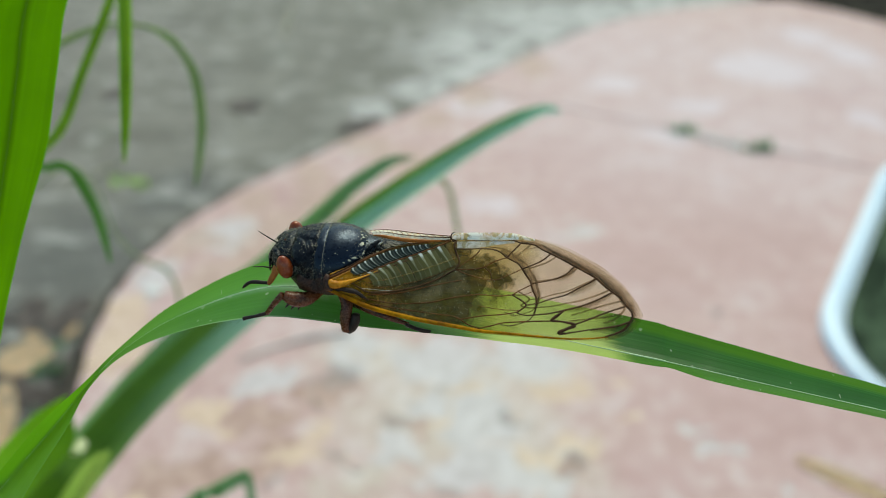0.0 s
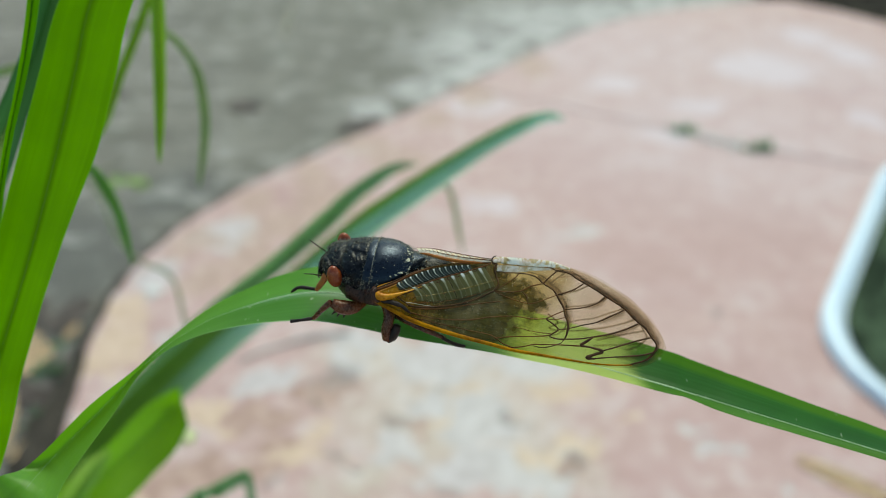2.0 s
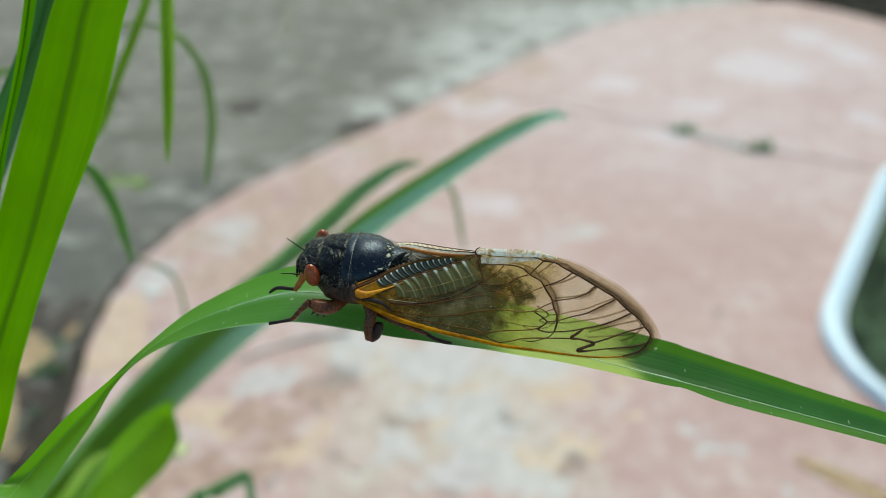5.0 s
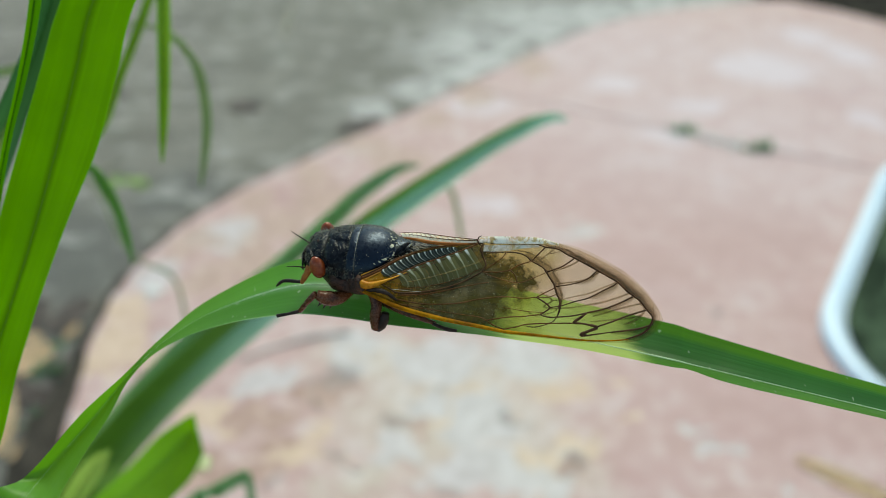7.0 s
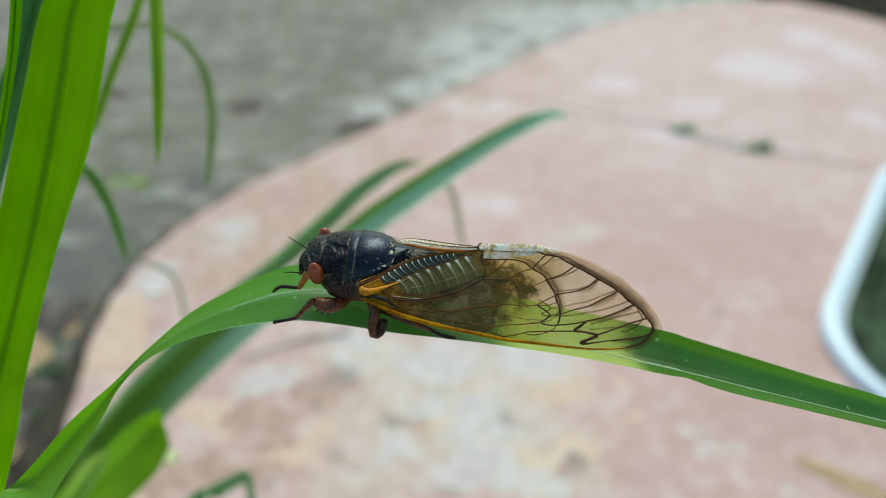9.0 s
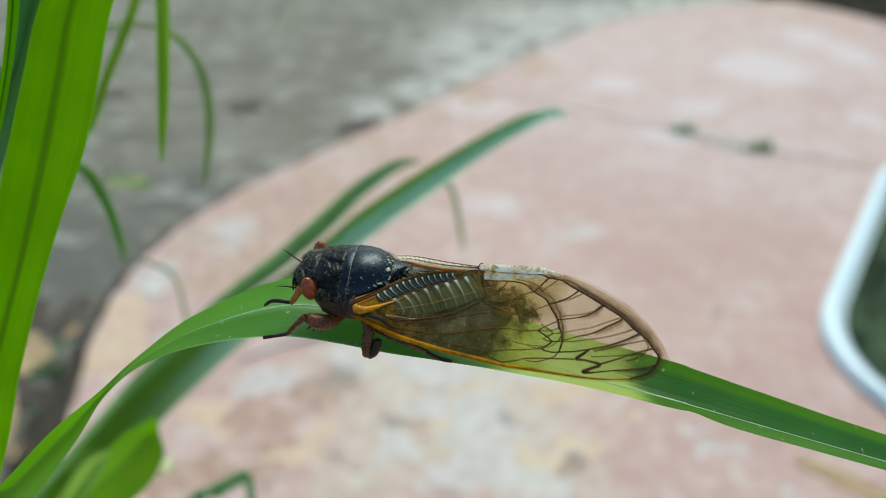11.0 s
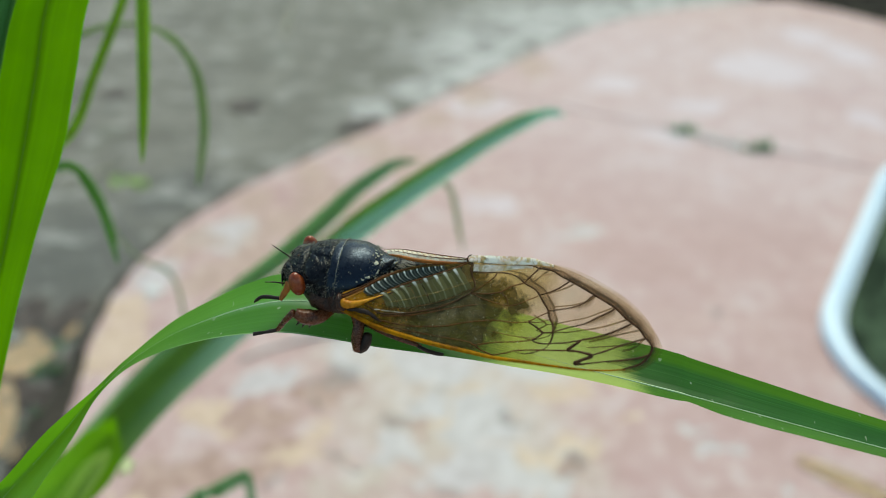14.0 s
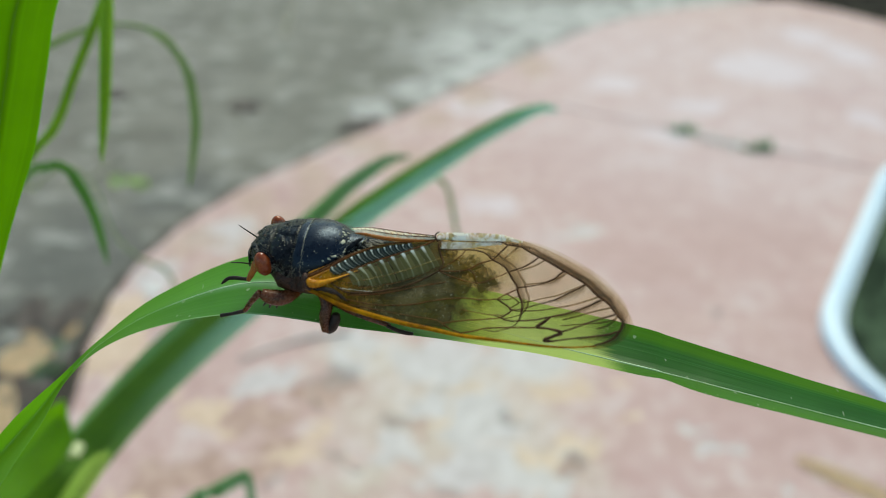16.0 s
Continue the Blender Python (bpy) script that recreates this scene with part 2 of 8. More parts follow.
def patio_material():
    """Red-painted concrete, worn through to pale cement in ragged patches, with tan dirt."""
    m = Nodes("worn red painted concrete")
    at = m.coords()

    def colour_noise(scale):
        n = m.node("ShaderNodeTexNoise")
        m.put(n.inputs["Vector"], at)
        n.inputs["Scale"].default_value, n.inputs["Detail"].default_value, n.inputs["Roughness"].default_value = scale, 5, 0.62
        return n.outputs["Color"]

    wobble = colour_noise(20)
    mottle, mid, fine = m.noise(at, 22, 5, 0.6), m.noise(at, 70, 5, 0.65), m.noise(at, 200, 4, 0.6)
    rag = m.math("ADD", m.math("MULTIPLY_ADD", m.noise(at, 44, 5, 0.7), 1.1, -0.55), m.math("MULTIPLY_ADD", fine, 0.5, -0.25))

    def ragged(places, lo=0.36, hi=0.66):
        """Patches whose edges fray with the noise."""
        return m.ramp(m.math("ADD", spots(m, at, places, wobble, 0.10), m.math("MULTIPLY", rag, 0.8)), lo, hi)

    worn = ragged([(-0.151, 0.449, 0.036, 0.023), (-0.073, 0.493, 0.031, 0.022), (-0.002, 0.471, 0.045, 0.035), (0.072, 0.471, 0.035, 0.032), (0.03, 0.406, 0.032, 0.036), (-0.036, 0.372, 0.026, 0.022), (0.032, 0.351, 0.046, 0.025), (0.077, 0.341, 0.025, 0.015), (0.201, 0.399, 0.012, 0.009), (0.217, 0.372, 0.02, 0.009), (0.249, 0.337, 0.007, 0.007), (-0.244, 0.667, 0.043, 0.04), (-0.291, 0.584, 0.026, 0.037), (0.144, 0.674, 0.029, 0.02), (-0.085, 0.464, 0.015, 0.042), (-0.233, 0.5, 0.021, 0.023), (-0.02, 0.418, 0.018, 0.025)])
    faint = ragged([(0.055, 1.017, 0.059, 0.045), (0.057, 0.73, 0.04, 0.02), (0.526, 1.159, 0.098, 0.105), (0.658, 1.326, 0.062, 0.068), (0.38, 1.007, 0.058, 0.024), (0.61, 0.965, 0.032, 0.049), (0.271, 1.093, 0.062, 0.036), (-0.107, 0.867, 0.037, 0.022), (0.697, 1.23, 0.049, 0.082), (0.314, 0.914, 0.046, 0.024), (0.384, 0.889, 0.038, 0.017)], 0.40, 0.95)
    cream, far_tone = spots(m, at, [(0.007, 0.418, 0.092, 0.075), (-0.061, 0.471, 0.054, 0.043), (0.071, 0.361, 0.055, 0.037), (0.066, 0.457, 0.058, 0.034), (-0.06, 0.346, 0.037, 0.025)], wobble, 0.12), spots(m, at, [(0.366, 0.932, 0.267, 0.22), (0.31, 1.244, 0.255, 0.198), (0.621, 1.164, 0.149, 0.231)], wobble, 0.12)
    tan = ragged([(-0.176, 0.393, 0.022, 0.015), (-0.109, 0.365, 0.026, 0.014), (0.102, 0.437, 0.028, 0.01), (0.09, 0.382, 0.026, 0.014), (0.063, 0.365, 0.013, 0.01), (0.146, 0.443, 0.011, 0.009), (0.147, 0.4, 0.015, 0.008), (0.115, 0.372, 0.017, 0.011), (-0.285, 0.508, 0.029, 0.039), (-0.24, 0.471, 0.025, 0.032), (-0.187, 0.418, 0.017, 0.014), (-0.002, 0.4, 0.014, 0.011), (-0.099, 0.388, 0.018, 0.011), (-0.219, 0.336, 0.021, 0.008), (0.017, 0.431, 0.016, 0.01), (-0.289, 0.471, 0.015, 0.035), (-0.308, 0.508, 0.018, 0.023), (-0.302, 0.46, 0.011, 0.021), (-0.303, 0.544, 0.019, 0.017), (-0.269, 0.471, 0.012, 0.014), (-0.213, 0.431, 0.014, 0.01)], 0.42, 0.8)
    dark = ragged([(-0.043, 0.405, 0.008, 0.013), (-0.108, 0.416, 0.007, 0.009), (-0.078, 0.355, 0.019, 0.009), (-0.122, 0.335, 0.009, 0.007), (0.052, 0.403, 0.012, 0.009), (0.007, 0.331, 0.012, 0.006), (-0.093, 0.443, 0.019, 0.016), (0.096, 0.361, 0.013, 0.007), (0.265, 0.532, 0.009, 0.012), (-0.007, 0.437, 0.009, 0.009)], 0.4, 0.9)
    rubbed = ragged([(-0.157, 0.409, 0.041, 0.018), (-0.124, 0.38, 0.026, 0.017), (-0.181, 0.346, 0.046, 0.02), (-0.213, 0.356, 0.025, 0.021), (-0.104, 0.421, 0.028, 0.019), (-0.136, 0.351, 0.025, 0.015), (-0.082, 0.431, 0.023, 0.015), (0.091, 0.356, 0.025, 0.01), (-0.024, 0.394, 0.018, 0.012)], 0.42, 0.85)
    intact = spots(m, at, [(0.261, 0.418, 0.092, 0.068), (0.155, 0.356, 0.051, 0.026), (0.319, 0.665, 0.136, 0.089), (0.589, 1.028, 0.068, 0.083), (0.215, 0.762, 0.102, 0.08), (-0.177, 0.749, 0.074, 0.052), (0.355, 0.532, 0.048, 0.075), (0.214, 0.613, 0.064, 0.07), (0.146, 0.864, 0.082, 0.064)], wobble, 0.12)
    rim = ragged([(-0.268, 0.66, 0.030, 0.05), (-0.225, 0.735, 0.032, 0.04), (-0.165, 0.81, 0.035, 0.04), (-0.10, 0.885, 0.035, 0.04), (-0.02, 0.97, 0.035, 0.045), (0.05, 1.055, 0.03, 0.05), (0.15, 1.175, 0.035, 0.06), (-0.18, 0.69, 0.04, 0.04), (-0.235, 0.59, 0.03, 0.03), (-0.13, 0.74, 0.05, 0.05), (-0.20, 0.63, 0.04, 0.04), (-0.06, 0.84, 0.045, 0.05)], 0.28, 0.85)
    red = m.mix(m.ramp(m.math("ADD", m.math("MULTIPLY", mottle, 0.5), m.math("MULTIPLY", mid, 0.5)), 0.38, 0.62), (0.430, 0.277, 0.262), (0.555, 0.397, 0.382))
    red = m.mix(m.math("MULTIPLY", intact, 0.6), red, m.mix(m.ramp(mottle, 0.35, 0.65), (0.385, 0.232, 0.222), (0.455, 0.288, 0.278)))
    # lighter, more lilac tone over the far part
    red = m.mix(m.math("MULTIPLY", far_tone, 0.7), red, m.mix(m.ramp(mottle, 0.35, 0.65), (0.47, 0.335, 0.345), (0.56, 0.43, 0.44)))
    red = m.mix(m.math("MULTIPLY", cream, 0.7), red, m.mix(m.ramp(m.math("ADD", m.math("MULTIPLY", mottle, 0.4), m.math("MULTIPLY", mid, 0.6)), 0.4, 0.6), (0.47, 0.402, 0.335), (0.59, 0.535, 0.475)))
    pale = m.mix(m.ramp(mid, 0.35, 0.65), (0.46, 0.42, 0.425), (0.58, 0.54, 0.555))
    loose = m.math("MULTIPLY", m.ramp(m.math("ADD", m.math("MULTIPLY", mottle, 0.5), m.math("MULTIPLY", mid, 0.5)), 0.50, 0.62, 0.0, 0.35), m.math("MULTIPLY_ADD", intact, -0.8, 1.0))
    c = m.mix(m.math("MAXIMUM", m.math("MULTIPLY", worn, 0.78), loose), red, pale)
    c = m.mix(m.math("MULTIPLY", faint, 0.6), c, (0.62, 0.545, 0.595))
    c = m.mix(m.math("MULTIPLY", rim, 0.75), c, m.mix(m.ramp(mid, 0.35, 0.65), (0.375, 0.255, 0.205), (0.49, 0.345, 0.285)))
    c = m.mix(m.math("MULTIPLY", rubbed, 0.75), c, m.mix(m.ramp(mid, 0.35, 0.65), (0.30, 0.185, 0.15), (0.46, 0.31, 0.25)))
    c = m.mix(m.math("MULTIPLY", tan, 0.75), c, m.mix(m.ramp(mid, 0.35, 0.65), (0.53, 0.385, 0.275), (0.66, 0.495, 0.37)))
    c = m.mix(m.math("MULTIPLY", dark, 0.6), c, (0.20, 0.165, 0.155))
    c = m.mix(m.ramp(fine, 0.60, 0.75, 0, 0.35), c, (0.25, 0.17, 0.15))
    m.bump(m.math("ADD", mottle, m.math("MULTIPLY", fine, 0.5)), 0.3, 0.002)
    return m.set(color=c, rough=m.ramp(mottle, 0.3, 0.7, 0.55, 0.8), spec=0.35)


def concrete_material():
    """Grey weathered ground with streaks, damp spots, pale scuffs and white glare painted among them."""
    m = Nodes("weathered grey concrete")
    at = m.coords()
    big = m.noise(at, 5.5, 5, 0.6, stretch=(1, 1.6, 1))
    mid = m.noise(at, 22, 5, 0.65, stretch=(1, 1.5, 1))
    fine = m.noise(at, 240, 4)
    c = m.mix(m.ramp(big, 0.32, 0.68), (0.132, 0.120, 0.098), (0.208, 0.192, 0.163))
    n = m.node("ShaderNodeTexNoise")
    m.put(n.inputs["Vector"], at)
    n.inputs["Scale"].default_value = 12
    pale = spots(m, at, [(-0.01, 1.10, 0.06, 0.05), (-0.10, 1.03, 0.03, 0.03), (0.053, 1.19, 0.095, 0.104), (0.184, 1.348, 0.136, 0.128), (-0.069, 0.988, 0.049, 0.039), (0.118, 1.302, 0.173, 0.167), (0.29, 1.485, 0.25, 0.112), (0.546, 1.543, 0.304, 0.087)], n.outputs["Color"], 0.12)
    c = m.mix(m.math("MULTIPLY", pale, m.ramp(mid, 0.38, 0.6, 0.25, 1.0)), c, (0.64, 0.61, 0.605))
    damp = spots(m, at, [(-0.412, 0.654, 0.116, 0.12), (-0.333, 0.776, 0.062, 0.055), (-0.386, 0.532, 0.064, 0.058), (-0.335, 0.431, 0.052, 0.084), (-0.346, 0.5, 0.036, 0.069)], n.outputs["Color"], 0.12)
    c = m.mix(m.math("MULTIPLY", damp, 0.75), c, (0.085, 0.085, 0.08))
    c = m.mix(m.ramp(mid, 0.54, 0.62, 0, 0.7), c, (0.38, 0.365, 0.34))
    c = m.mix(m.ramp(mid, 0.37, 0.45, 0.5, 0), c, (0.075, 0.072, 0.066))
    c = m.mix(m.ramp(m.noise(at, 9, 3), 0.6, 0.75, 0, 0.2), c, (0.17, 0.20, 0.13))
    c = m.mix(m.ramp(fine, 0.3, 0.7, 0.0, 0.35), c, (0.2, 0.19, 0.18))
    m.bump(m.math("ADD", mid, m.math("MULTIPLY", fine, 0.4)), 0.5, 0.004)
    return m.set(color=c, rough=0.82, spec=0.3)


PATIO, CONCRETE = patio_material(), concrete_material()
SOIL = simple("dark damp soil", (0.018, 0.015, 0.012), (0.07, 0.06, 0.045), 30, 0.9, 0.8, 0.004, 0.2)
MOULD = simple("dark green-black soil", (0.008, 0.014, 0.008), (0.085, 0.125, 0.075), 17, 0.95, 0.8, 0.004, 0.08)
MOSS = simple("mossy soil", (0.025, 0.021, 0.017), (0.085, 0.07, 0.056), 45, 0.9, 0.8, 0.003, 0.2)
ENAMEL = simple("pale blue-white plastic", (0.60, 0.73, 0.86), (0.70, 0.80, 0.91), 9, 0.35, 0.08, 0.0006)
WEED = grass_material("dark weed green", (0.06, 0.14, 0.07), (0.13, 0.25, 0.13), (0.18, 0.36, 0.14), 0.35, 8)
CHIP = simple("dry tan litter", (0.60, 0.44, 0.27), (0.78, 0.61, 0.42), 40, 0.75, 0.4, 0.001, 0.3)
STRAW = simple("pale straw", (0.34, 0.33, 0.25), (0.48, 0.47, 0.38), 40, 0.75, 0.4, 0.001, 0.3)
GREY_LINE = simple("grey-brown line", (0.50, 0.45, 0.42), (0.62, 0.57, 0.54), 200, 0.8, 0.3, 0.0005, 0.2)
PEBBLE = simple("white pebble", (0.6, 0.6, 0.58), (0.78, 0.78, 0.76), 200, 0.5, 0.3, 0.0005)
DEAD = simple("dark dead leaf", (0.14, 0.115, 0.105), (0.24, 0.20, 0.18), 40, 0.8, 0.4, 0.001, 0.3)

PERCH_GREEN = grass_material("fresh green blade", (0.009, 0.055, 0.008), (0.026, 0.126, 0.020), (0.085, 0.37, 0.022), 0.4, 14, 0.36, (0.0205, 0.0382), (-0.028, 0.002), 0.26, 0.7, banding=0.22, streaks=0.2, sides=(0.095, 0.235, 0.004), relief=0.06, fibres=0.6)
FRONT_GREEN = grass_material("sunlit green blade", (0.055, 0.20, 0.002), (0.115, 0.32, 0.003), (0.29, 0.72, 0.003), 0.6, 7, 0.42, spec=0.15, banding=0.3, streaks=0.24, midband=0.6, fibres=0.25)
# lime base carries the sunlight on that end of the blade
LOW_GREEN = grass_material("green blade, sunlit lime at its base", (0.055, 0.165, 0.003), (0.115, 0.27, 0.008), (0.28, 0.64, 0.006), 0.55, 9, 0.42, basal=(0.236, 0.252, (0.19, 0.39, 0.03), (0.33, 0.53, 0.09)), banding=0.4, streaks=0.3)
RIB_FRONT = grass_material("olive green midrib", (0.05, 0.13, 0.01), (0.09, 0.19, 0.02), (0.2, 0.4, 0.01), 0.4, 3)
HANG_GREEN = grass_material("soft green blade", (0.10, 0.22, 0.02), (0.19, 0.36, 0.045), (0.34, 0.62, 0.03), 0.48, 8, 0.45)
BACK_GREEN = grass_material("cool green blade", (0.062, 0.130, 0.010), (0.118, 0.225, 0.022), (0.15, 0.33, 0.025), 0.3, 10, 0.40, spec=0.32, banding=0.15, pale=(0.225, 0.306, 0.3511))
CURL_GREEN = grass_material("soft blue-green blade", (0.11, 0.24, 0.10), (0.21, 0.38, 0.20), (0.26, 0.52, 0.18), 0.35, 10, 0.40, spec=0.6, banding=0.15)
MID_GREEN = grass_material("mid green blade", (0.08, 0.18, 0.025), (0.15, 0.30, 0.055), (0.15, 0.4, 0.05), 0.4, 8, 0.4)
# pale end: sunlight on the lower blade put into the colour
HALF_PALE = grass_material("dark blade with a sunlit end painted pale", (0.02, 0.08, 0.03), (0.06, 0.17, 0.07), (0.12, 0.34, 0.08), 0.4, 10, 0.36, (-1.0, 0.2660))
PALE_GREEN = grass_material("pale green blade", (0.28, 0.42, 0.10), (0.44, 0.58, 0.22), (0.62, 0.82, 0.30), 0.65, 10, 0.4)
LIME_GREEN = grass_material("lime green blade", (0.26, 0.42, 0.06), (0.42, 0.58, 0.13), (0.60, 0.85, 0.16), 0.6, 10, 0.4)
RIB_PALE = simple("pale midrib", (0.38, 0.54, 0.28), (0.54, 0.69, 0.43), 200, 0.35, 0.2, 0.0001, 0.3)
RIB_DARK = simple("deep green midrib", (0.03, 0.10, 0.004), (0.06, 0.16, 0.008), 200, 0.7, 0.2, 0.0001, 0.1)
STRAW_GREEN = grass_material("withered olive blade", (0.38, 0.41, 0.22), (0.51, 0.54, 0.32), (0.52, 0.56, 0.26), 0.35, 6, 0.5)
OLIVE_GREEN = grass_material("dull olive green blade", (0.17, 0.25, 0.08), (0.26, 0.36, 0.14), (0.32, 0.48, 0.12), 0.4, 8, 0.5)


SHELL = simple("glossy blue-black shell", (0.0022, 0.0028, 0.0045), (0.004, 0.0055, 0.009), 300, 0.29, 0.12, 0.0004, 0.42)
# sky blue of the highlight is put into the specular tint
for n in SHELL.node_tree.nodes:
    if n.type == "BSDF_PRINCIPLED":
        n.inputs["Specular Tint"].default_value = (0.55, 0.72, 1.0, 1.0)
def dusty_material(name, dust):
    """Black horn, glossy, wrinkled, with pale dust and down caught in its folds and a brown lower side."""
    m = Nodes(name)
    at = m.coords()
    folds, pits, fine = m.noise(at, 330, 3, 0.5, distort=0.6), m.noise(at, 1300, 3, 0.6), m.noise(at, 5200, 2)
    c = m.mix(m.ramp(pits, 0.35, 0.7), (0.003, 0.0035, 0.005), (0.008, 0.009, 0.012))
    way = m.node("ShaderNodeSeparateXYZ")
    m.put(way.inputs[0], at)
    c = m.mix(m.ramp(way.outputs[2], -0.0030, -0.0012, 0.9, 0.0), c, m.mix(pits, (0.04, 0.013, 0.005), (0.15, 0.055, 0.018)))
    cluster = m.math("MAXIMUM", m.ramp(m.noise(at, 700, 3, 0.7), 0.63 - dust, 0.74 - dust), m.ramp(folds, 0.30, 0.35, 0.5 if dust > 0 else 0.08, 0.0))
    grains = m.math("MULTIPLY", cluster, m.ramp(fine, 0.54, 0.62))
    c = m.mix(m.math("MULTIPLY", grains, 0.85), c, (0.34, 0.32, 0.26))
    m.bump(m.math("ADD", m.ramp(folds, 0.30, 0.66), m.math("ADD", m.math("MULTIPLY", pits, 0.35), m.math("MULTIPLY", grains, 0.15))), 0.7, 0.0004)
    return m.set(color=c, rough=m.math("ADD", m.ramp(pits, 0.3, 0.7, 0.19, 0.34), m.math("MULTIPLY", grains, 0.4)), spec=0.14)


DUSTY = dusty_material("dusty black shell", -0.12)
DOWN = simple("pale down", (0.20, 0.19, 0.14), (0.40, 0.37, 0.28), 900, 0.7, 0.1, 0.0001, 0.2)
DUSTY_MORE = dusty_material("dusty grey-black shell", 0.03)
SPECKLED = dusty_material("black plate crusted with cream dust", 0.09)
EYE_RED = simple("brick red eye", (0.17, 0.026, 0.006), (0.31, 0.072, 0.014), 600, 0.16, 0.08, 0.00006, 0.45)
BROWN = simple("red-brown leg shell", (0.028, 0.008, 0.003), (0.145, 0.043, 0.012), 620, 0.24, 0.3, 0.0002, 0.35)
SIDE = simple("dark brown side shell", (0.010, 0.006, 0.005), (0.075, 0.026, 0.011), 700, 0.3, 0.5, 0.0003, 0.3)
DARK_LEG = simple("near-black leg shell", (0.010, 0.006, 0.005), (0.035, 0.02, 0.014), 700, 0.45, 0.4, 0.0002, 0.25)
ORANGE = simple("orange horn", (0.36, 0.12, 0.010), (0.55, 0.23, 0.02), 500, 0.35, 0.25, 0.00012)
OCHRE = simple("ochre costal vein", (0.17, 0.06, 0.002), (0.50, 0.22, 0.004), 260, 0.45, 0.25, 0.00012, 0.06)
RUSTY = simple("rusty orange leg", (0.26, 0.07, 0.010), (0.42, 0.14, 0.02), 700, 0.4, 0.3, 0.0002)
CREAM = simple("cream flake", (0.36, 0.33, 0.21), (0.58, 0.54, 0.40), 900, 0.55, 0.4, 0.0001)
VEIN = simple("dark brown vein", (0.034, 0.015, 0.006), (0.105, 0.048, 0.019), 800, 0.5, 0.2, 0.0001, 0.15)
VEIN_RED = simple("rust brown vein", (0.07, 0.024, 0.007), (0.16, 0.06, 0.016), 800, 0.4, 0.2, 0.0001, 0.12)
ABDOMEN = simple("olive-brown dusty shell", (0.02, 0.02, 0.012), (0.085, 0.078, 0.046), 650, 0.42, 0.6, 0.0003, 0.35)
ABDOMEN_END = simple("mottled olive shell", (0.035, 0.045, 0.026), (0.20, 0.19, 0.09), 520, 0.42, 0.6, 0.0003, 0.3)
FILM_BROWN = film_material("brown hindwing film", (0.36, 0.29, 0.08), (0.125, 0.098, 0.03), 0.78, 0.4, fade=(0.0172, 0.0205), gloss=0.12)
SILVER = film_material("silvery wing rib", (0.9, 0.9, 0.82), (0.76, 0.75, 0.64), 0.58, 0.3, gloss=0.12)
PLEAT = pleat_material("dark teal pleat with pale crest", (0.032, 0.039, 0.032), (0.66, 0.68, 0.58), (0.45, 0.48, 0.42), 0.88, 0.19, 0.5)
PLEAT_GREEN = pleat_material("olive green pleat with pale crest", (0.135, 0.124, 0.048), (0.48, 0.475, 0.31), (0.64, 0.60, 0.36), 0.72, 0.21, 0.45)
PLEAT_BASE = film_material("dark pleated film", (0.40, 0.42, 0.34), (0.06, 0.062, 0.042), 0.6, 0.25)
RING_EDGE = simple("dull tan rim", (0.02, 0.018, 0.012), (0.06, 0.054, 0.035), 500, 0.5, 0.3, 0.0001)
FILM = film_material("amber wing film", (0.865, 0.835, 0.73), (0.40, 0.30, 0.14), 0.10, 0.25, gloss=0.12, smoky=((0.62, 0.57, 0.26), 0.0205, 0.0250))
FILM_THIN = film_material("clear wing film", (0.93, 0.905, 0.81), (0.30, 0.25, 0.16), 0.06, 0.3)
BORDER = edge_material("smoky wing border", (0.50, 0.40, 0.31), (0.88, 0.84, 0.77), (0.16, 0.11, 0.07), 0.34)
SMOKE = edge_material("smoky shade beside a vein", (0.52, 0.44, 0.33), (1.0, 1.0, 1.0), (0.16, 0.12, 0.07), 0.22)
VEIN_FAR = film_material("smoky brown vein", (0.80, 0.74, 0.66), (0.14, 0.10, 0.07), 0.16, 0.5)
FILM_STRAW = film_material("straw-coloured wing flap", (0.97, 0.84, 0.62), (1.0, 0.90, 0.70), 1.2, 0.35, gloss=0.1, creased=(0.95, 0.72, 0.46))
# white glare off the folded membrane is put into the film's colour
FILM_PALE = film_material("silvery folded wing film", (0.94, 0.92, 0.85), (1.0, 0.95, 0.83), 0.9, 0.4, gloss=0.08, creased=(0.62, 0.47, 0.20))
FILM_WHITE = film_material("white wing film", (0.88, 0.87, 0.82), (0.90, 0.88, 0.86), 0.65, 0.3, gloss=0.12, creased=(0.55, 0.50, 0.34))
FOLD_GOLD = film_material("golden wing crease", (0.90, 0.80, 0.52), (0.52, 0.42, 0.20), 0.25, 0.3)
GOLD = simple("golden orange horn", (0.36, 0.12, 0.004), (0.72, 0.32, 0.016), 350, 0.3, 0.25, 0.00012, 0.2)
RUST = simple("rust-brown vein", (0.22, 0.065, 0.012), (0.38, 0.14, 0.03), 500, 0.4, 0.25, 0.0001, 0.12)


# ---------------------------------------------------------------- mesh tools
def smooth(bm):
    for f in bm.faces:
        f.smooth = True
    return bm


def part(name, bm, material, parent=None, label="", at=None):
    """One bmesh as one object: a part under its parent, or a thing by itself."""
    me = bpy.data.meshes.new(name)
    bm.normal_update()
    bm.to_mesh(me)
    bm.free()
    me.materials.append(material)
    ob = new(name, me)
    if parent is not None:
        ob.parent = parent
    if at is not None:
        ob.matrix_basis = at
    if label:
        ob["label"] = label
    return ob


def thing(name, at, label, category, group=""):
    ob = new(name)
    ob.empty_display_size = 0.01
    ob.matrix_basis = at
    return tagged(ob, label, category, group)


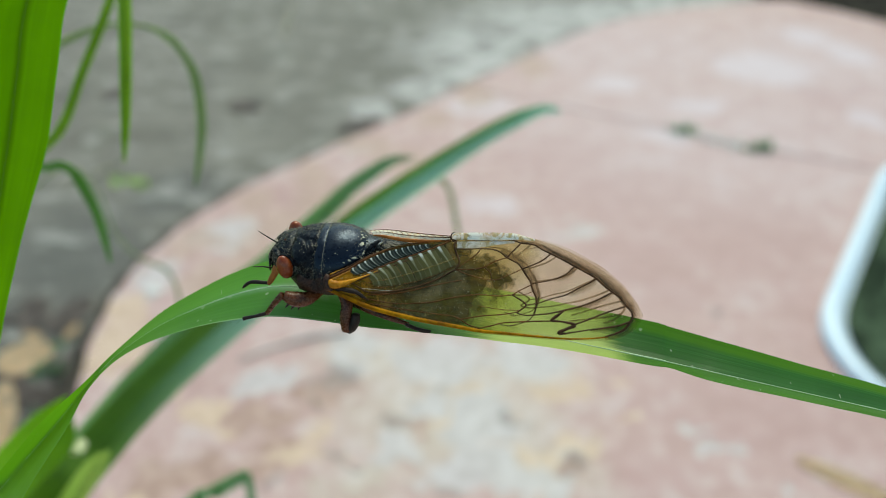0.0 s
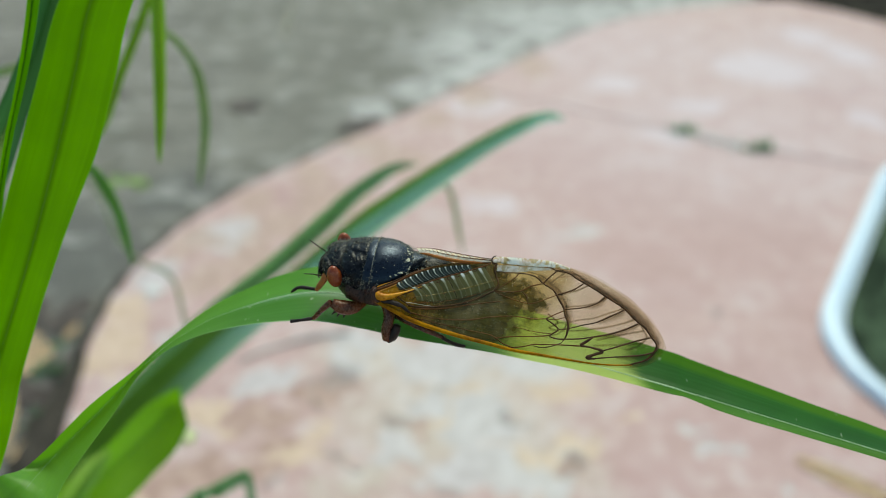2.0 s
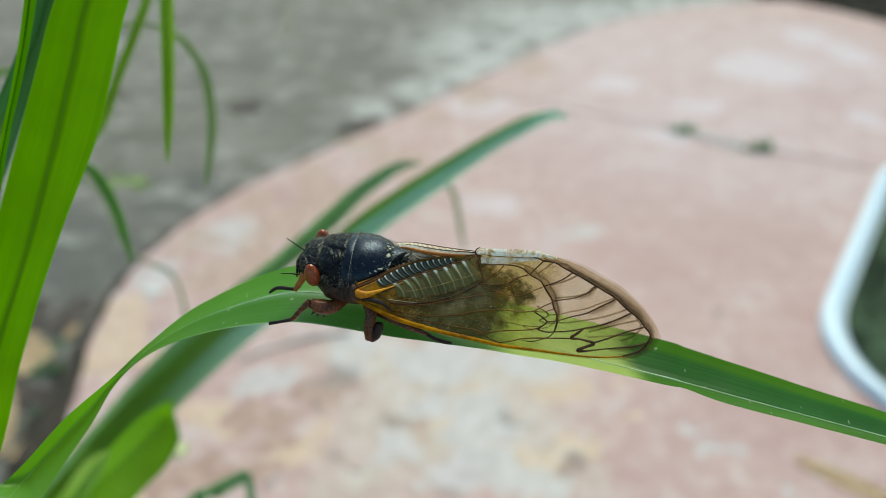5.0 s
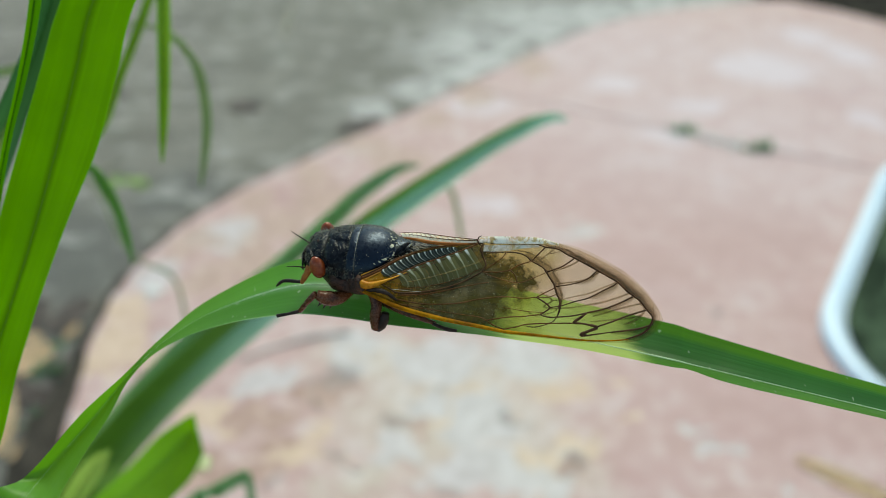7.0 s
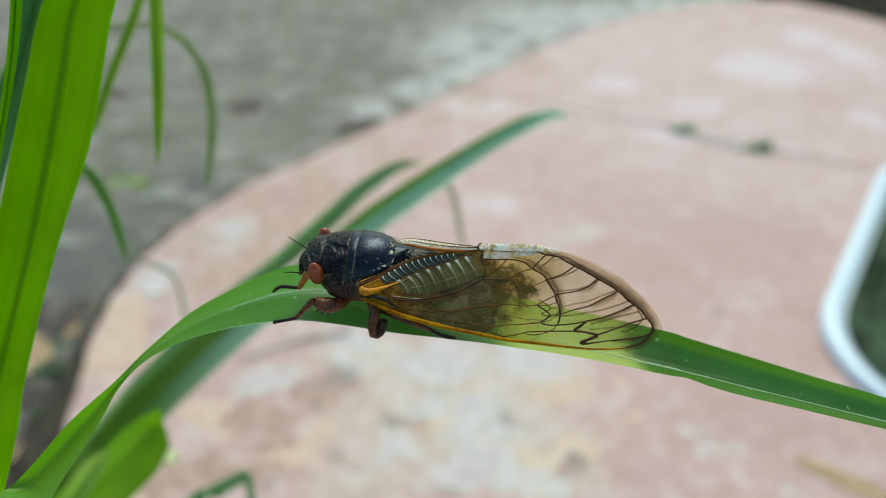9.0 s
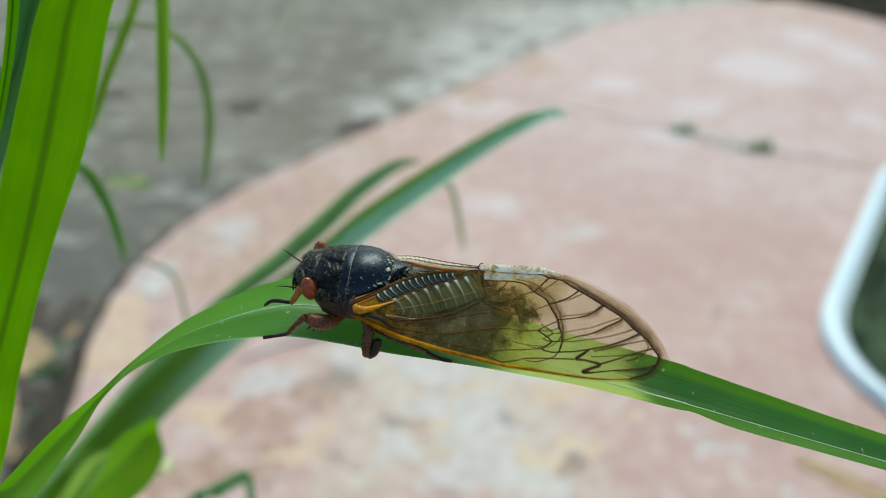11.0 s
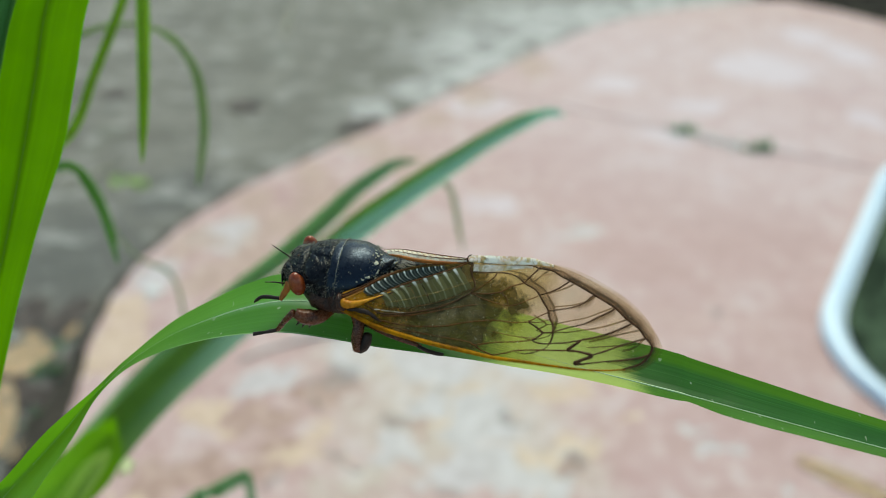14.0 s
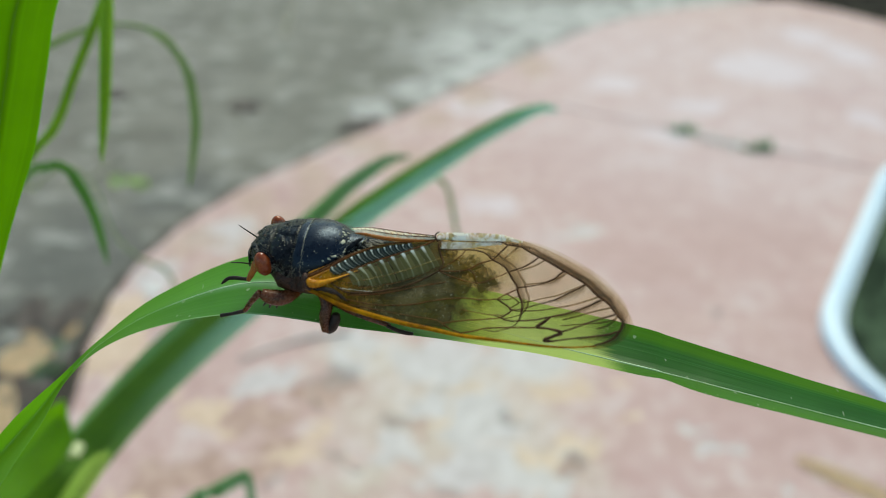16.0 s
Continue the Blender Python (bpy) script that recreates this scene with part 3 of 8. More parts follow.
def spline(points, n):
    """n + 1 points along a Catmull-Rom curve through control points of any dimension."""
    p = np.array(points, float)
    p = np.vstack([2 * p[0] - p[1], p, 2 * p[-1] - p[-2]])
    out = []
    for i in range(n + 1):
        s = i / n * (len(p) - 3)
        k = min(int(s), len(p) - 4)
        u = s - k
        a, b, c, d = p[k:k + 4]
        out.append(0.5 * (2 * b + (c - a) * u + (2 * a - 5 * b + 4 * c - d) * u * u + (3 * b - a - 3 * c + d) * u ** 3))
    return np.array(out)


def grid(bm, rows, close=False, uv=None):
    """Faces between rows of points; returns the vertices row by row."""
    layer = bm.loops.layers.uv.verify() if uv else None
    vs = [[bm.verts.new(p) for p in row] for row in rows]
    for i in range(len(vs) - 1):
        m = len(vs[i])
        for j in range(m if close else m - 1):
            k = (j + 1) % m
            f = bm.faces.new((vs[i][j], vs[i][k], vs[i + 1][k], vs[i + 1][j]))
            if uv:
                for loop, (a, b) in zip(f.loops, ((i, j), (i, j + 1), (i + 1, j + 1), (i + 1, j))):
                    loop[layer].uv = uv(a, b)
    return vs


def tube(bm, points, radii, sides=8, n=None, flat=1.0, scale=1.0):
    """A tapered round tube along a curve, closed at the ends."""
    n = n or 4 * (len(points) - 1)
    path = spline([tuple(q) for q in points], n) * scale
    r = spline([(x,) for x in radii], n)[:, 0] * scale if len(radii) > 1 else np.full(n + 1, radii[0] * scale)
    rows, side = [], None
    for i in range(n + 1):
        t = Vector(path[min(i + 1, n)] - path[max(i - 1, 0)]).normalized()
        if side is None:
            side = t.orthogonal().normalized()
        side = (side - t * side.dot(t)).normalized()
        up = t.cross(side)
        rows.append([Vector(path[i]) + max(float(r[i]), 1e-6) * (math.cos(a) * side + flat * math.sin(a) * up)
                     for a in (2 * math.pi * k / sides for k in range(sides))])
    vs = grid(bm, rows, close=True)
    bm.faces.new(list(reversed(vs[0])))
    bm.faces.new(vs[-1])
    return bm


def loft(bm, rings, sides=24, scale=0.001, power=1.0):
    """A body of elliptic rings (x, half-width, half-height, z); rounded ends by the rings themselves."""
    rows = []
    for x, a, b, z in rings:
        rows.append([Vector((x, a * math.copysign(abs(math.cos(t)) ** power, math.cos(t)), z + b * math.sin(t))) * scale
                     for t in (2 * math.pi * k / sides for k in range(sides))])
    vs = grid(bm, rows, close=True)
    bm.faces.new(list(reversed(vs[0])))
    bm.faces.new(vs[-1])
    bmesh.ops.recalc_face_normals(bm, faces=bm.faces)
    return bm


def ball(bm, centre, radii, turn=None, u=20, v=12, scale=0.001):
    m = Matrix.Translation(Vector(centre) * scale) @ (turn or Matrix()) @ Matrix.Diagonal((*(Vector(radii) * scale), 1))
    bmesh.ops.create_uvsphere(bm, u_segments=u, v_segments=v, radius=1, matrix=m)
    return bm


def rough_up(bm, amount, scale):
    """Small uneven displacement along the normals."""
    bm.normal_update()
    for v in bm.verts:
        v.co += v.normal * amount * noise.noise(v.co * scale)
    return bm


# ---------------------------------------------------------------- grass blades
ROOT = (-0.32970, 0.12739, 0.00080)


def grass_blade(stations, material, rib, label, origin=ROOT, ribs=0.12, n=60, name="grass_blade", curl=0.12, rib_profile=((0, 1.0), (0.7, 1.0), (1, 0.25))):
    """A leaf blade. Stations, in mm from the origin: midrib, and the way from it to either edge."""
    ob = thing(name, Matrix.Translation(origin), label, "grass blade", "blades of the grass clump")
    mid = spline([s[0] for s in stations], n) * 0.001
    one = spline([s[1] for s in stations], n) * 0.001
    two = spline([s[2] for s in stations], n) * 0.001
    run = np.concatenate([[0], np.cumsum(np.linalg.norm(np.diff(mid, axis=0), axis=1))])
    steps = (1.0, 0.8, 0.6, 0.4, 0.2, 0.0)
    rows = []
    for i in range(n + 1):
        t = Vector(mid[min(i + 1, n)] - mid[max(i - 1, 0)]).normalized()
        row = []
        for arm, order, sign in ((Vector(one[i]), steps, 1), (Vector(two[i]), steps[:-1][::-1], -1)):
            normal = t.cross(arm)
            normal = normal.normalized() * arm.length if normal.length > 1e-9 else Vector()
            for s in order:
                wave = 0.03 * noise.noise(Vector((run[i] * 160, s * 2.0 * sign, 3.1)))
                row.append(Vector(mid[i]) + arm * s + normal * sign * (-curl * s * (1 - s) + wave * s))
        rows.append(row)
    bm = bmesh.new()
    grid(bm, rows, uv=lambda i, j: (j / 10, run[min(i, n)] * 30))
    part("blade", smooth(bm), material, ob)
    rib = rib or RIB_DARK
    if rib:
        bm = bmesh.new()
        at_k, wide = zip(*rib_profile)
        tube(bm, mid[::2], [ribs * 0.001 * np.interp(i / (len(mid[::2]) - 1), at_k, wide) for i in range(len(mid[::2]))], 6, n)
        part("midrib", smooth(bm), rib, ob)
    return ob


perch = grass_blade([
    ((-314.8, 62.9, -399.9), (-2.8, 1.6, 2.3), (4.2, -1.6, -2.3)),
    ((-83.2, 1.3, -83.4), (-3.5, 1.7, 2.5), (5, -3.3, -1.2)),
    ((-34.8, -16.9, -22.3), (-2.5, 1.8, 2.5), (4.3, -3.3, -1.2)),
    ((-28.6, -11.7, -16.5), (-1.9, -1, 0.3), (3.5, -3, 1)),
    ((-23.4, -7.8, -11.9), (-0.8, -0.9, 1.3), (2.4, -2.1, 1.4)),
    ((-19.2, -6, -7.6), (-0.1, -0.2, 0.6), (0.5, -0.5, 0.2)),
    ((-15.6, -3.3, -5.1), (-0.5, 0.8, -0.1), (0.5, -0.9, 0.1)),
    ((-10.1, 0, -3.3), (-0.9, 2.5, 0), (1.1, -2.9, 0.3)),
    ((-0.3, 1.3, -0.7), (-0.8, 4.5, 0.3), (0.9, -4.9, -0.1)),
    ((9.2, 1, -1.8), (-0.4, 5.3, 0.6), (0.4, -5, -0.2)),
    ((21.9, -1, -3.8), (0.2, 4.9, 0.8), (-0.2, -3.5, 0.3)),
    ((31.3, -3.2, -5.2), (0.5, 4.6, 1.3), (-0.3, -2.1, 0.5)),
    ((40.4, -5.2, -6.3), (0.7, 4.1, 1.6), (-0.6, -1.9, 0.8)),
    ((42.4, -5.65, -6.57), (0.77, 4.0, 1.47), (-0.6, -1.62, 0.76)),
    ((45.4, -6.3, -6.97), (0.86, 3.88, 1.24), (-0.74, -2.02, 0.73)),
    ((49.3, -7.2, -7.5), (1, 3.7, 1), (-0.8, -2, 0.7)),
    ((65.1, -10.2, -10.1), (1.5, 3.1, 0.1), (-1.2, -1.8, 0.9)),
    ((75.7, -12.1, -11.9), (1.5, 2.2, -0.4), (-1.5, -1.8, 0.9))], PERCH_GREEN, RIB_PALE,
    # pale rib widened near head and wing tip to stand for its sheen
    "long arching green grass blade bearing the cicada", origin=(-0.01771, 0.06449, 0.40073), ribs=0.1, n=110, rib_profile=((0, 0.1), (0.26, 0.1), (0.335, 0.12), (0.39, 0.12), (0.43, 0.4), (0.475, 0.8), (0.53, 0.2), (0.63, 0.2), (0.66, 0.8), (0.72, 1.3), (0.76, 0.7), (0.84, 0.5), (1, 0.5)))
front = grass_blade([
    ((286.9, -26, 432), (-2.8, -0.8, 0.5), (5.4, -1, 0.2)),
    ((282.2, -34.2, 422), (-3.5, -0.9, 0.3), (5.6, -0.9, 0.3)),
    ((281, -40.5, 414.9), (-3.9, -0.9, 0.3), (5.4, -0.9, 0.3)),
    ((279.8, -46.6, 407.9), (-4.1, -0.8, 0.4), (5.3, -0.8, 0.4)),
    ((277.5, -54.9, 397.7), (-4.1, -0.7, 0.5), (3.8, -0.7, 0.5)),
    ((274, -62.8, 386.5), (-3.8, -0.7, 0.6), (3.8, -0.7, 0.6)),
    ((270.3, -71.8, 373.6), (-3.1, -0.6, 0.8), (4.2, -0.6, 0.8)),
    ((219.3, -50.4, 294.1), (-4.9, -1, 2), (7.2, -1, 2)),
    ((5.6, 0, 0), (-5.6, 0, 0), (5.6, 0, 0))], FRONT_GREEN, RIB_FRONT, "broad upright bright green grass blade", ribs=0.04, curl=0.05)
strip = grass_blade([
    ((278.3, -33.6, 432.3), (-0.5, -0.5, 0.1), (1.2, -0.5, 0.1)),
    ((277.9, -39.7, 423.6), (-0.4, -0.5, 0.1), (1.1, -0.5, 0.1)),
    ((277.3, -43.5, 418.2), (-0.3, -0.5, 0.2), (1, -0.5, 0.2)),
    ((276.5, -46.6, 413.8), (-0.2, -0.5, 0.2), (0.9, -0.5, 0.2)),
    ((275.7, -49.2, 410), (-0.2, -0.5, 0.2), (0.8, -0.5, 0.2)),
    ((274.9, -53.1, 404.5), (-0.1, -0.4, 0.3), (0.8, -0.4, 0.3)),
    ((272.8, -61.9, 390.2), (-0.1, -0.4, 0.3), (0.8, -0.4, 0.3)),
    ((271.3, -72.7, 374.8), (-0.1, -0.3, 0.4), (0.7, -0.3, 0.4)),
    ((225.2, -51.4, 296.1), (-0.9, 0, 0), (1.2, 0, 0)),
    ((5.6, 0, 0), (-1.4, 0, 0), (2.8, 0, 0))], FRONT_GREEN, None, "narrow folded light green grass blade")
shaded = grass_blade([
    ((274.1, -17.1, 427.2), (-0.1, -3.2, 0.6), (2.3, -1.1, 0.2)),
    ((271.1, -23, 418.7), (-0.3, -3, 0.9), (2.6, -1, 0.3)),
    ((269.5, -26.6, 413.5), (-0.2, -2.9, 1), (2.6, -1, 0.3)),
    ((267.2, -30.7, 407.7), (-0.3, -2.8, 1.2), (2.7, -1, 0.3)),
    ((264.8, -34.8, 401.9), (-0.5, -2.7, 1.4), (3.1, -1.1, 0.1)),
    ((262.4, -39.3, 395.4), (-0.7, -2.6, 1.6), (3.2, -1.1, 0.2)),
    ((258.2, -44.8, 387.6), (-0.4, -2.4, 1.8), (3, -1, 0.3)),
    ((226.2, -40.2, 343.6), (-0.9, -1.3, 1.6), (3.3, -0.7, 0.8)),
    ((-13.9, 0, 0), (-2.8, 0, 0), (2.8, 0, 0))], HALF_PALE, None, "grass blade, dark green above and sunlit pale below")
hang_one = grass_blade([
    ((-7, 0, 0), (-1.4, 1.6, 2.3), (2.8, -1.6, -2.3)),
    ((213.8, 14.2, 370.7), (-0.3, -0.6, 0.9), (1.7, -1.2, 0.1)),
    ((254.6, 19.6, 422), (-0.1, -0.6, 0.9), (1.4, -1.5, -0.4)),
    ((269.2, 19.3, 430.3), (0.1, -0.5, 1), (0.9, -1.7, -0.7)),
    ((275.7, 12.3, 420.4), (-0.7, -1.1, 0.2), (1.6, -1.1, 0.2)),
    ((276.1, 5.4, 410.5), (-0.8, -1, 0.3), (1.7, -1, 0.3)),
    ((275.9, 0.6, 401.8), (-0.8, -1, 0.4), (1.6, -1, 0.4)),
    ((275.5, -4.3, 393.1), (-0.6, -0.9, 0.4), (1.3, -0.9, 0.4)),
    ((275, -7.4, 387.8), (-0.3, -0.4, 0.2), (0.8, -0.4, 0.2)),
    ((274.8, -8.7, 385.1), (-0.1, 0, 0), (0.1, 0, 0))], HANG_GREEN, None, "thin green grass tip hanging down")
slant = grass_blade([
    ((264.1, 33.8, 405.2), (-0.3, -1, 0.9), (1.4, -1.7, -0.1)),
    ((261.1, 27, 397.7), (-0.3, -0.9, 0.9), (1.5, -1.6, -0.1)),
    ((257.8, 19.9, 389.9), (-0.3, -1, 0.9), (1.5, -1.5, 0.1)),
    ((254.7, 13, 382.2), (-0.3, -0.9, 1), (1.6, -1.5, 0.2)),
    ((246.2, 3.7, 371.3), (-0.2, -0.9, 1), (1.6, -1.4, 0.3)),
    ((210.7, 1.8, 314.1), (-0.6, -0.9, 1), (2.2, -0.9, 1)),
    ((-7, 0, 0), (-1.4, 0, 0), (2.8, 0, 0))], HANG_GREEN, None, "thin slanting green grass blade")
hang_two = grass_blade([
    ((-55.7, 0, 0), (-5, 2.9, 4.1), (5, -2.9, -4.1)),
    ((111.4, 41.5, 272.6), (-2.9, -0.3, 0.3), (3.7, -0.3, 0.3)),
    ((193.1, 55, 364.1), (-0.4, 0.2, 1), (1, -1, -0.6)),
    ((220.9, 54.2, 378.9), (-0.2, 0.2, 1), (0.7, -1, -0.7)),
    ((233.8, 55, 384.8), (-0.2, 0, 0.9), (0.6, -1, -0.6)),
    ((245.7, 55.8, 389.2), (0.1, -0.1, 0.6), (0.4, -0.8, -0.4)),
    ((255.3, 55.9, 389.4), (0.2, -0.2, 0.5), (0.2, -0.7, -0.2)),
    ((262.2, 54.2, 387), (0.7, -0, 0.8), (-0.3, -0.9, -0.5)),
    ((266.3, 51.8, 383.5), (0.8, -0.2, 0.6), (-0.6, -0.8, -0.4)),
    ((269, 48.8, 379.2), (1.2, -0.2, 0.5), (-1, -0.7, -0.2)),
    ((270.4, 44.9, 373.6), (1.3, -0.4, 0.3), (-1.1, -0.5, 0.1)),
    ((270.8, 40.9, 367.9), (1.3, -0.4, 0.2), (-1, -0.4, 0.2)),
    ((270.1, 36.1, 361.1), (0.9, -0.5, 0.1), (-0.7, -0.3, 0.3)),
    ((269.4, 32.4, 356.6), (0.3, -0.1, -0.1), (-0.3, 0.1, 0.1))], OLIVE_GREEN, None, "thin curved green grass tip drooping")
hang_three = grass_blade([
    ((-20.9, 0, 0), (-1.4, 1.6, 2.3), (1.4, -1.6, -2.3)),
    ((181.3, 56.2, 310.5), (-0.9, 0.8, 1.2), (0.9, -0.8, -1.2)),
    ((233.9, 22.7, 362.9), (-0.3, 0.5, 0.8), (0.3, -0.6, -0.9)),
    ((246.2, 14.8, 371.6), (0, 0.6, 0.8), (0, -0.6, -0.8)),
    ((250, 15.1, 371), (0.5, 0.1, 1.1), (-0.2, -1, -0.4)),
    ((253, 13, 368), (1.3, -0.1, 0.9), (-0.8, -0.9, -0.3)),
    ((255.9, 9.8, 363.4), (1.3, -0.3, 0.6), (-0.7, -0.7, 0)),
    ((257.9, 6.3, 358.5), (1.1, -0.3, 0.5), (-0.6, -0.6, 0.1)),
    ((259.5, 2.7, 354.3), (0.2, 0.1, 0.1), (-0.2, -0.1, -0.1))], MID_GREEN, None, "thin bowed green grass blade near the ground")
long_back = grass_blade([
    ((0, 0, 0), (-5.6, 3.2, 4.6), (5.6, -3.2, -4.6)),
    ((118.1, 25, 142.1), (-10.9, 3.8, 10.3), (18.5, -7, -3.9)),
    ((214.4, -0.2, 264.7), (-5.3, 1.4, 6.2), (6.6, -2.4, -1.2)),
    ((230.4, 12.7, 279.6), (-5.4, 0.8, 5.6), (6.6, -1.5, 0.7)),
    ((243.7, 24, 289.7), (-5.6, 0.7, 5.5), (4.6, -1.8, -0.5)),
    ((261.9, 39.1, 301.7), (-4.6, 0.7, 5.0), (4.5, -2.6, -1.0)),
    ((280.4, 52.3, 312.6), (-2.1, -1.0, 3.3), (3.8, -4.0, -1.5)),
    ((296, 65.9, 319.5), (-1.8, -4.4, 5.9), (4.7, -9.1, 2.2)),
    ((306.6, 71.6, 324.6), (-2.6, -5.7, 7.1), (3.6, -9, 2.4)),
    ((323.8, 81.5, 332.6), (-2.7, -4.6, 5.6), (3, -7.6, 1.4)),
    ((340.9, 91.9, 339.8), (-1.7, -4.2, 4.7), (1.2, -7.1, 0.5)),
    ((353.6, 98.3, 344.3), (-1.6, -3.8, 3.8), (0.4, -6.5, -0.2)),
    ((361.3, 100.8, 346.2), (-0.9, -1.8, 2.2), (0, -3.7, -0.5)),
    ((365.5, 100.9, 346.4), (-0.3, -0.3, 1.3), (0, -1.8, -0.8)),
    ((368.7, 100.3, 345.5), (0, 0.1, 0.2), (0, -0.1, -0.2))], BACK_GREEN, RIB_DARK, "long cool green grass blade behind the cicada", ribs=0.1)
short_back = grass_blade([
    ((16.7, 0, 0), (-5.6, 3.2, 4.6), (5.6, -3.2, -4.6)),
    ((130.3, 50.7, 148.3), (-5.1, 0.8, 7.3), (9.5, -4.7, -0.7)),
    ((222.8, 27.7, 269.5), (-2.3, -1.2, 9), (8, -7.1, 0.5)),
    ((250.2, 52.2, 295.4), (-0.6, -3.4, 5.9), (3.0, -3.8, 0.9)),
    ((273.1, 67.9, 308.6), (-1.4, -2.9, 4.4), (3.1, -4.4, 1.0)),
    ((288.9, 78.4, 319), (-1, -3.2, 4.6), (3.1, -5.7, 1)),
    ((297.7, 83.2, 325.9), (-1.1, -0.3, 2.6), (1.9, -2.8, -0.9)),
    ((305.7, 87.4, 330.4), (-1, 0.2, 1.8), (1.2, -2.2, -1.6)),
    ((312.4, 90.4, 333.1), (-0.4, 0.6, 0.9), (0.4, -1.1, -1.5)),
    ((319.1, 92.3, 332.7), (0, 0.2, 0.3), (0, -0.2, -0.3))], CURL_GREEN, None, "shorter cool green grass blade behind the cicada")
low_leaf = grass_blade([
    ((0, 0, 0), (-11.1, 3.2, 4.6), (5.6, -6.4, -9.1)),
    ((195.5, -22.5, 258.6), (-2.4, 0.4, 6.8), (13.1, -7.6, 0.3)),
    ((223.7, -13.4, 289.7), (-2.4, 1.6, 4.8), (8, -5.5, -3.7)),
    ((237.4, -5.7, 300.8), (-2.1, 1.3, 4.8), (7.2, -4.8, -2.7)),
    ((245.7, 0.1, 306.2), (-2.2, 1.3, 6), (5.9, -4.9, -2.8)),
    ((249.7, 4.5, 309.7), (-0.8, 0.3, 4.6), (4.3, -5, -2.9)),
    ((252.4, 4.6, 311.3), (-0.5, 1.7, 3.9), (1.9, -4, -4.3))], LOW_GREEN, RIB_FRONT, "broad short bright green grass tip, lime at its base", ribs=0.1)
bm = bmesh.new()
grid(bm, [[(0.2530 + 0.0017 * math.cos(a) * w, 0.001 + 0.004 * v, 0.3015 + 0.0018 * math.sin(a) * w) for v in np.linspace(-0.5, 0.5, 5)] for a, w in zip(np.linspace(-0.6, 4.4, 16), np.linspace(1.0, 0.55, 16))])
part("curled_end", smooth(bm), STRAW_GREEN, low_leaf, "pale curled end of the blade")
stub = grass_blade([
    ((16.7, 0, 0), (-2.8, 1.6, 2.3), (2.8, -1.6, -2.3)),
    ((146.1, 24.4, 161), (-3.4, 0.4, 3.4), (5.4, -2.1, -0.2)),
    ((232.1, -20.2, 285.6), (-2.6, -0.9, 1.4), (4.3, -0.9, 1.4)),
    ((238.1, -14.6, 293.7), (-3.1, -1, 1.4), (3.9, -0.6, 1.9)),
    ((243.6, -10.3, 301.2), (-1.7, 0.3, 1.8), (2.5, -1.2, -0.3)),
    ((248, -8.3, 305.5), (-0.3, 0.2, 0.3), (0.3, -0.2, -0.3))], LIME_GREEN, None, "small lime green grass tip")
faint_one = grass_blade([
    ((57.1, 0, 0), (-1, 1.2, 1.7), (1, -1.2, -1.7)),
    ((163.5, 57.4, 188.4), (-0.5, -0, 1.7), (1.6, -1.2, 0)),
    ((217.8, 64, 243.1), (-0.8, 0.5, 0.6), (0.8, -0.5, -0.6)),
    ((259.6, 79.3, 277.1), (-0.6, 0.4, 0.6), (0.6, -0.4, -0.6)),
    ((292.9, 91.8, 301.9), (-0.5, 0.3, 0.5), (0.5, -0.3, -0.5)),
    ((311.2, 98.4, 314.9), (-0.3, 0.3, 0.5), (0.3, -0.3, -0.5)),
    ((322.9, 100.2, 320.9), (0, 0.4, 0.6), (0, -0.5, -0.7)),
    ((329.9, 99, 319.2), (0.5, 0.5, 0.7), (-0.6, -0.5, -0.7)),
    ((332.5, 95.8, 314.6), (0.8, 0.2, 0.2), (-1, -0.2, -0.2)),
    ((334.1, 90.2, 306.6), (0.9, 0.1, 0.1), (-0.9, -0.1, -0.1)),
    ((335.7, 85.7, 300.2), (0.3, 0, 0), (-0.3, 0, 0))], STRAW_GREEN, None, "withered thin grass blade bending over the patio")
faint_two = grass_blade([
    ((-20.9, 0, 0), (-0.8, 1, 1.4), (0.8, -1, -1.4)),
    ((142.5, 104.1, 274.3), (-0.7, 0.6, 0.9), (0.7, -0.6, -0.9)),
    ((180.2, 107, 313.2), (-0.2, 0.4, 0.5), (0.2, -0.4, -0.5)),
    ((192.8, 108.9, 319.5), (0, 0.3, 0.4), (0, -0.4, -0.5)),
    ((203.5, 103.2, 314.7), (0.4, 0.2, 0.3), (-0.4, -0.2, -0.3)),
    ((211.5, 92.1, 302.4), (0.4, 0.2, 0.3), (-0.4, -0.2, -0.3)),
    ((221.1, 85.4, 296.3), (0, 0.3, 0.5), (0, -0.3, -0.5)),
    ((230.3, 81.7, 294.5), (0.4, 0.3, 0.5), (-0.4, -0.3, -0.5)),
    ((234.3, 78.6, 290.1), (0.6, 0.1, 0.2), (-0.6, -0.1, -0.2)),
    ((236.7, 73, 282), (0.7, 0.1, 0.1), (-0.7, -0.1, -0.1)),
    ((238.3, 68.5, 275.7), (0.2, 0, 0), (-0.2, 0, 0))], STRAW_GREEN, None, "withered thin grass blade bending to the ground")
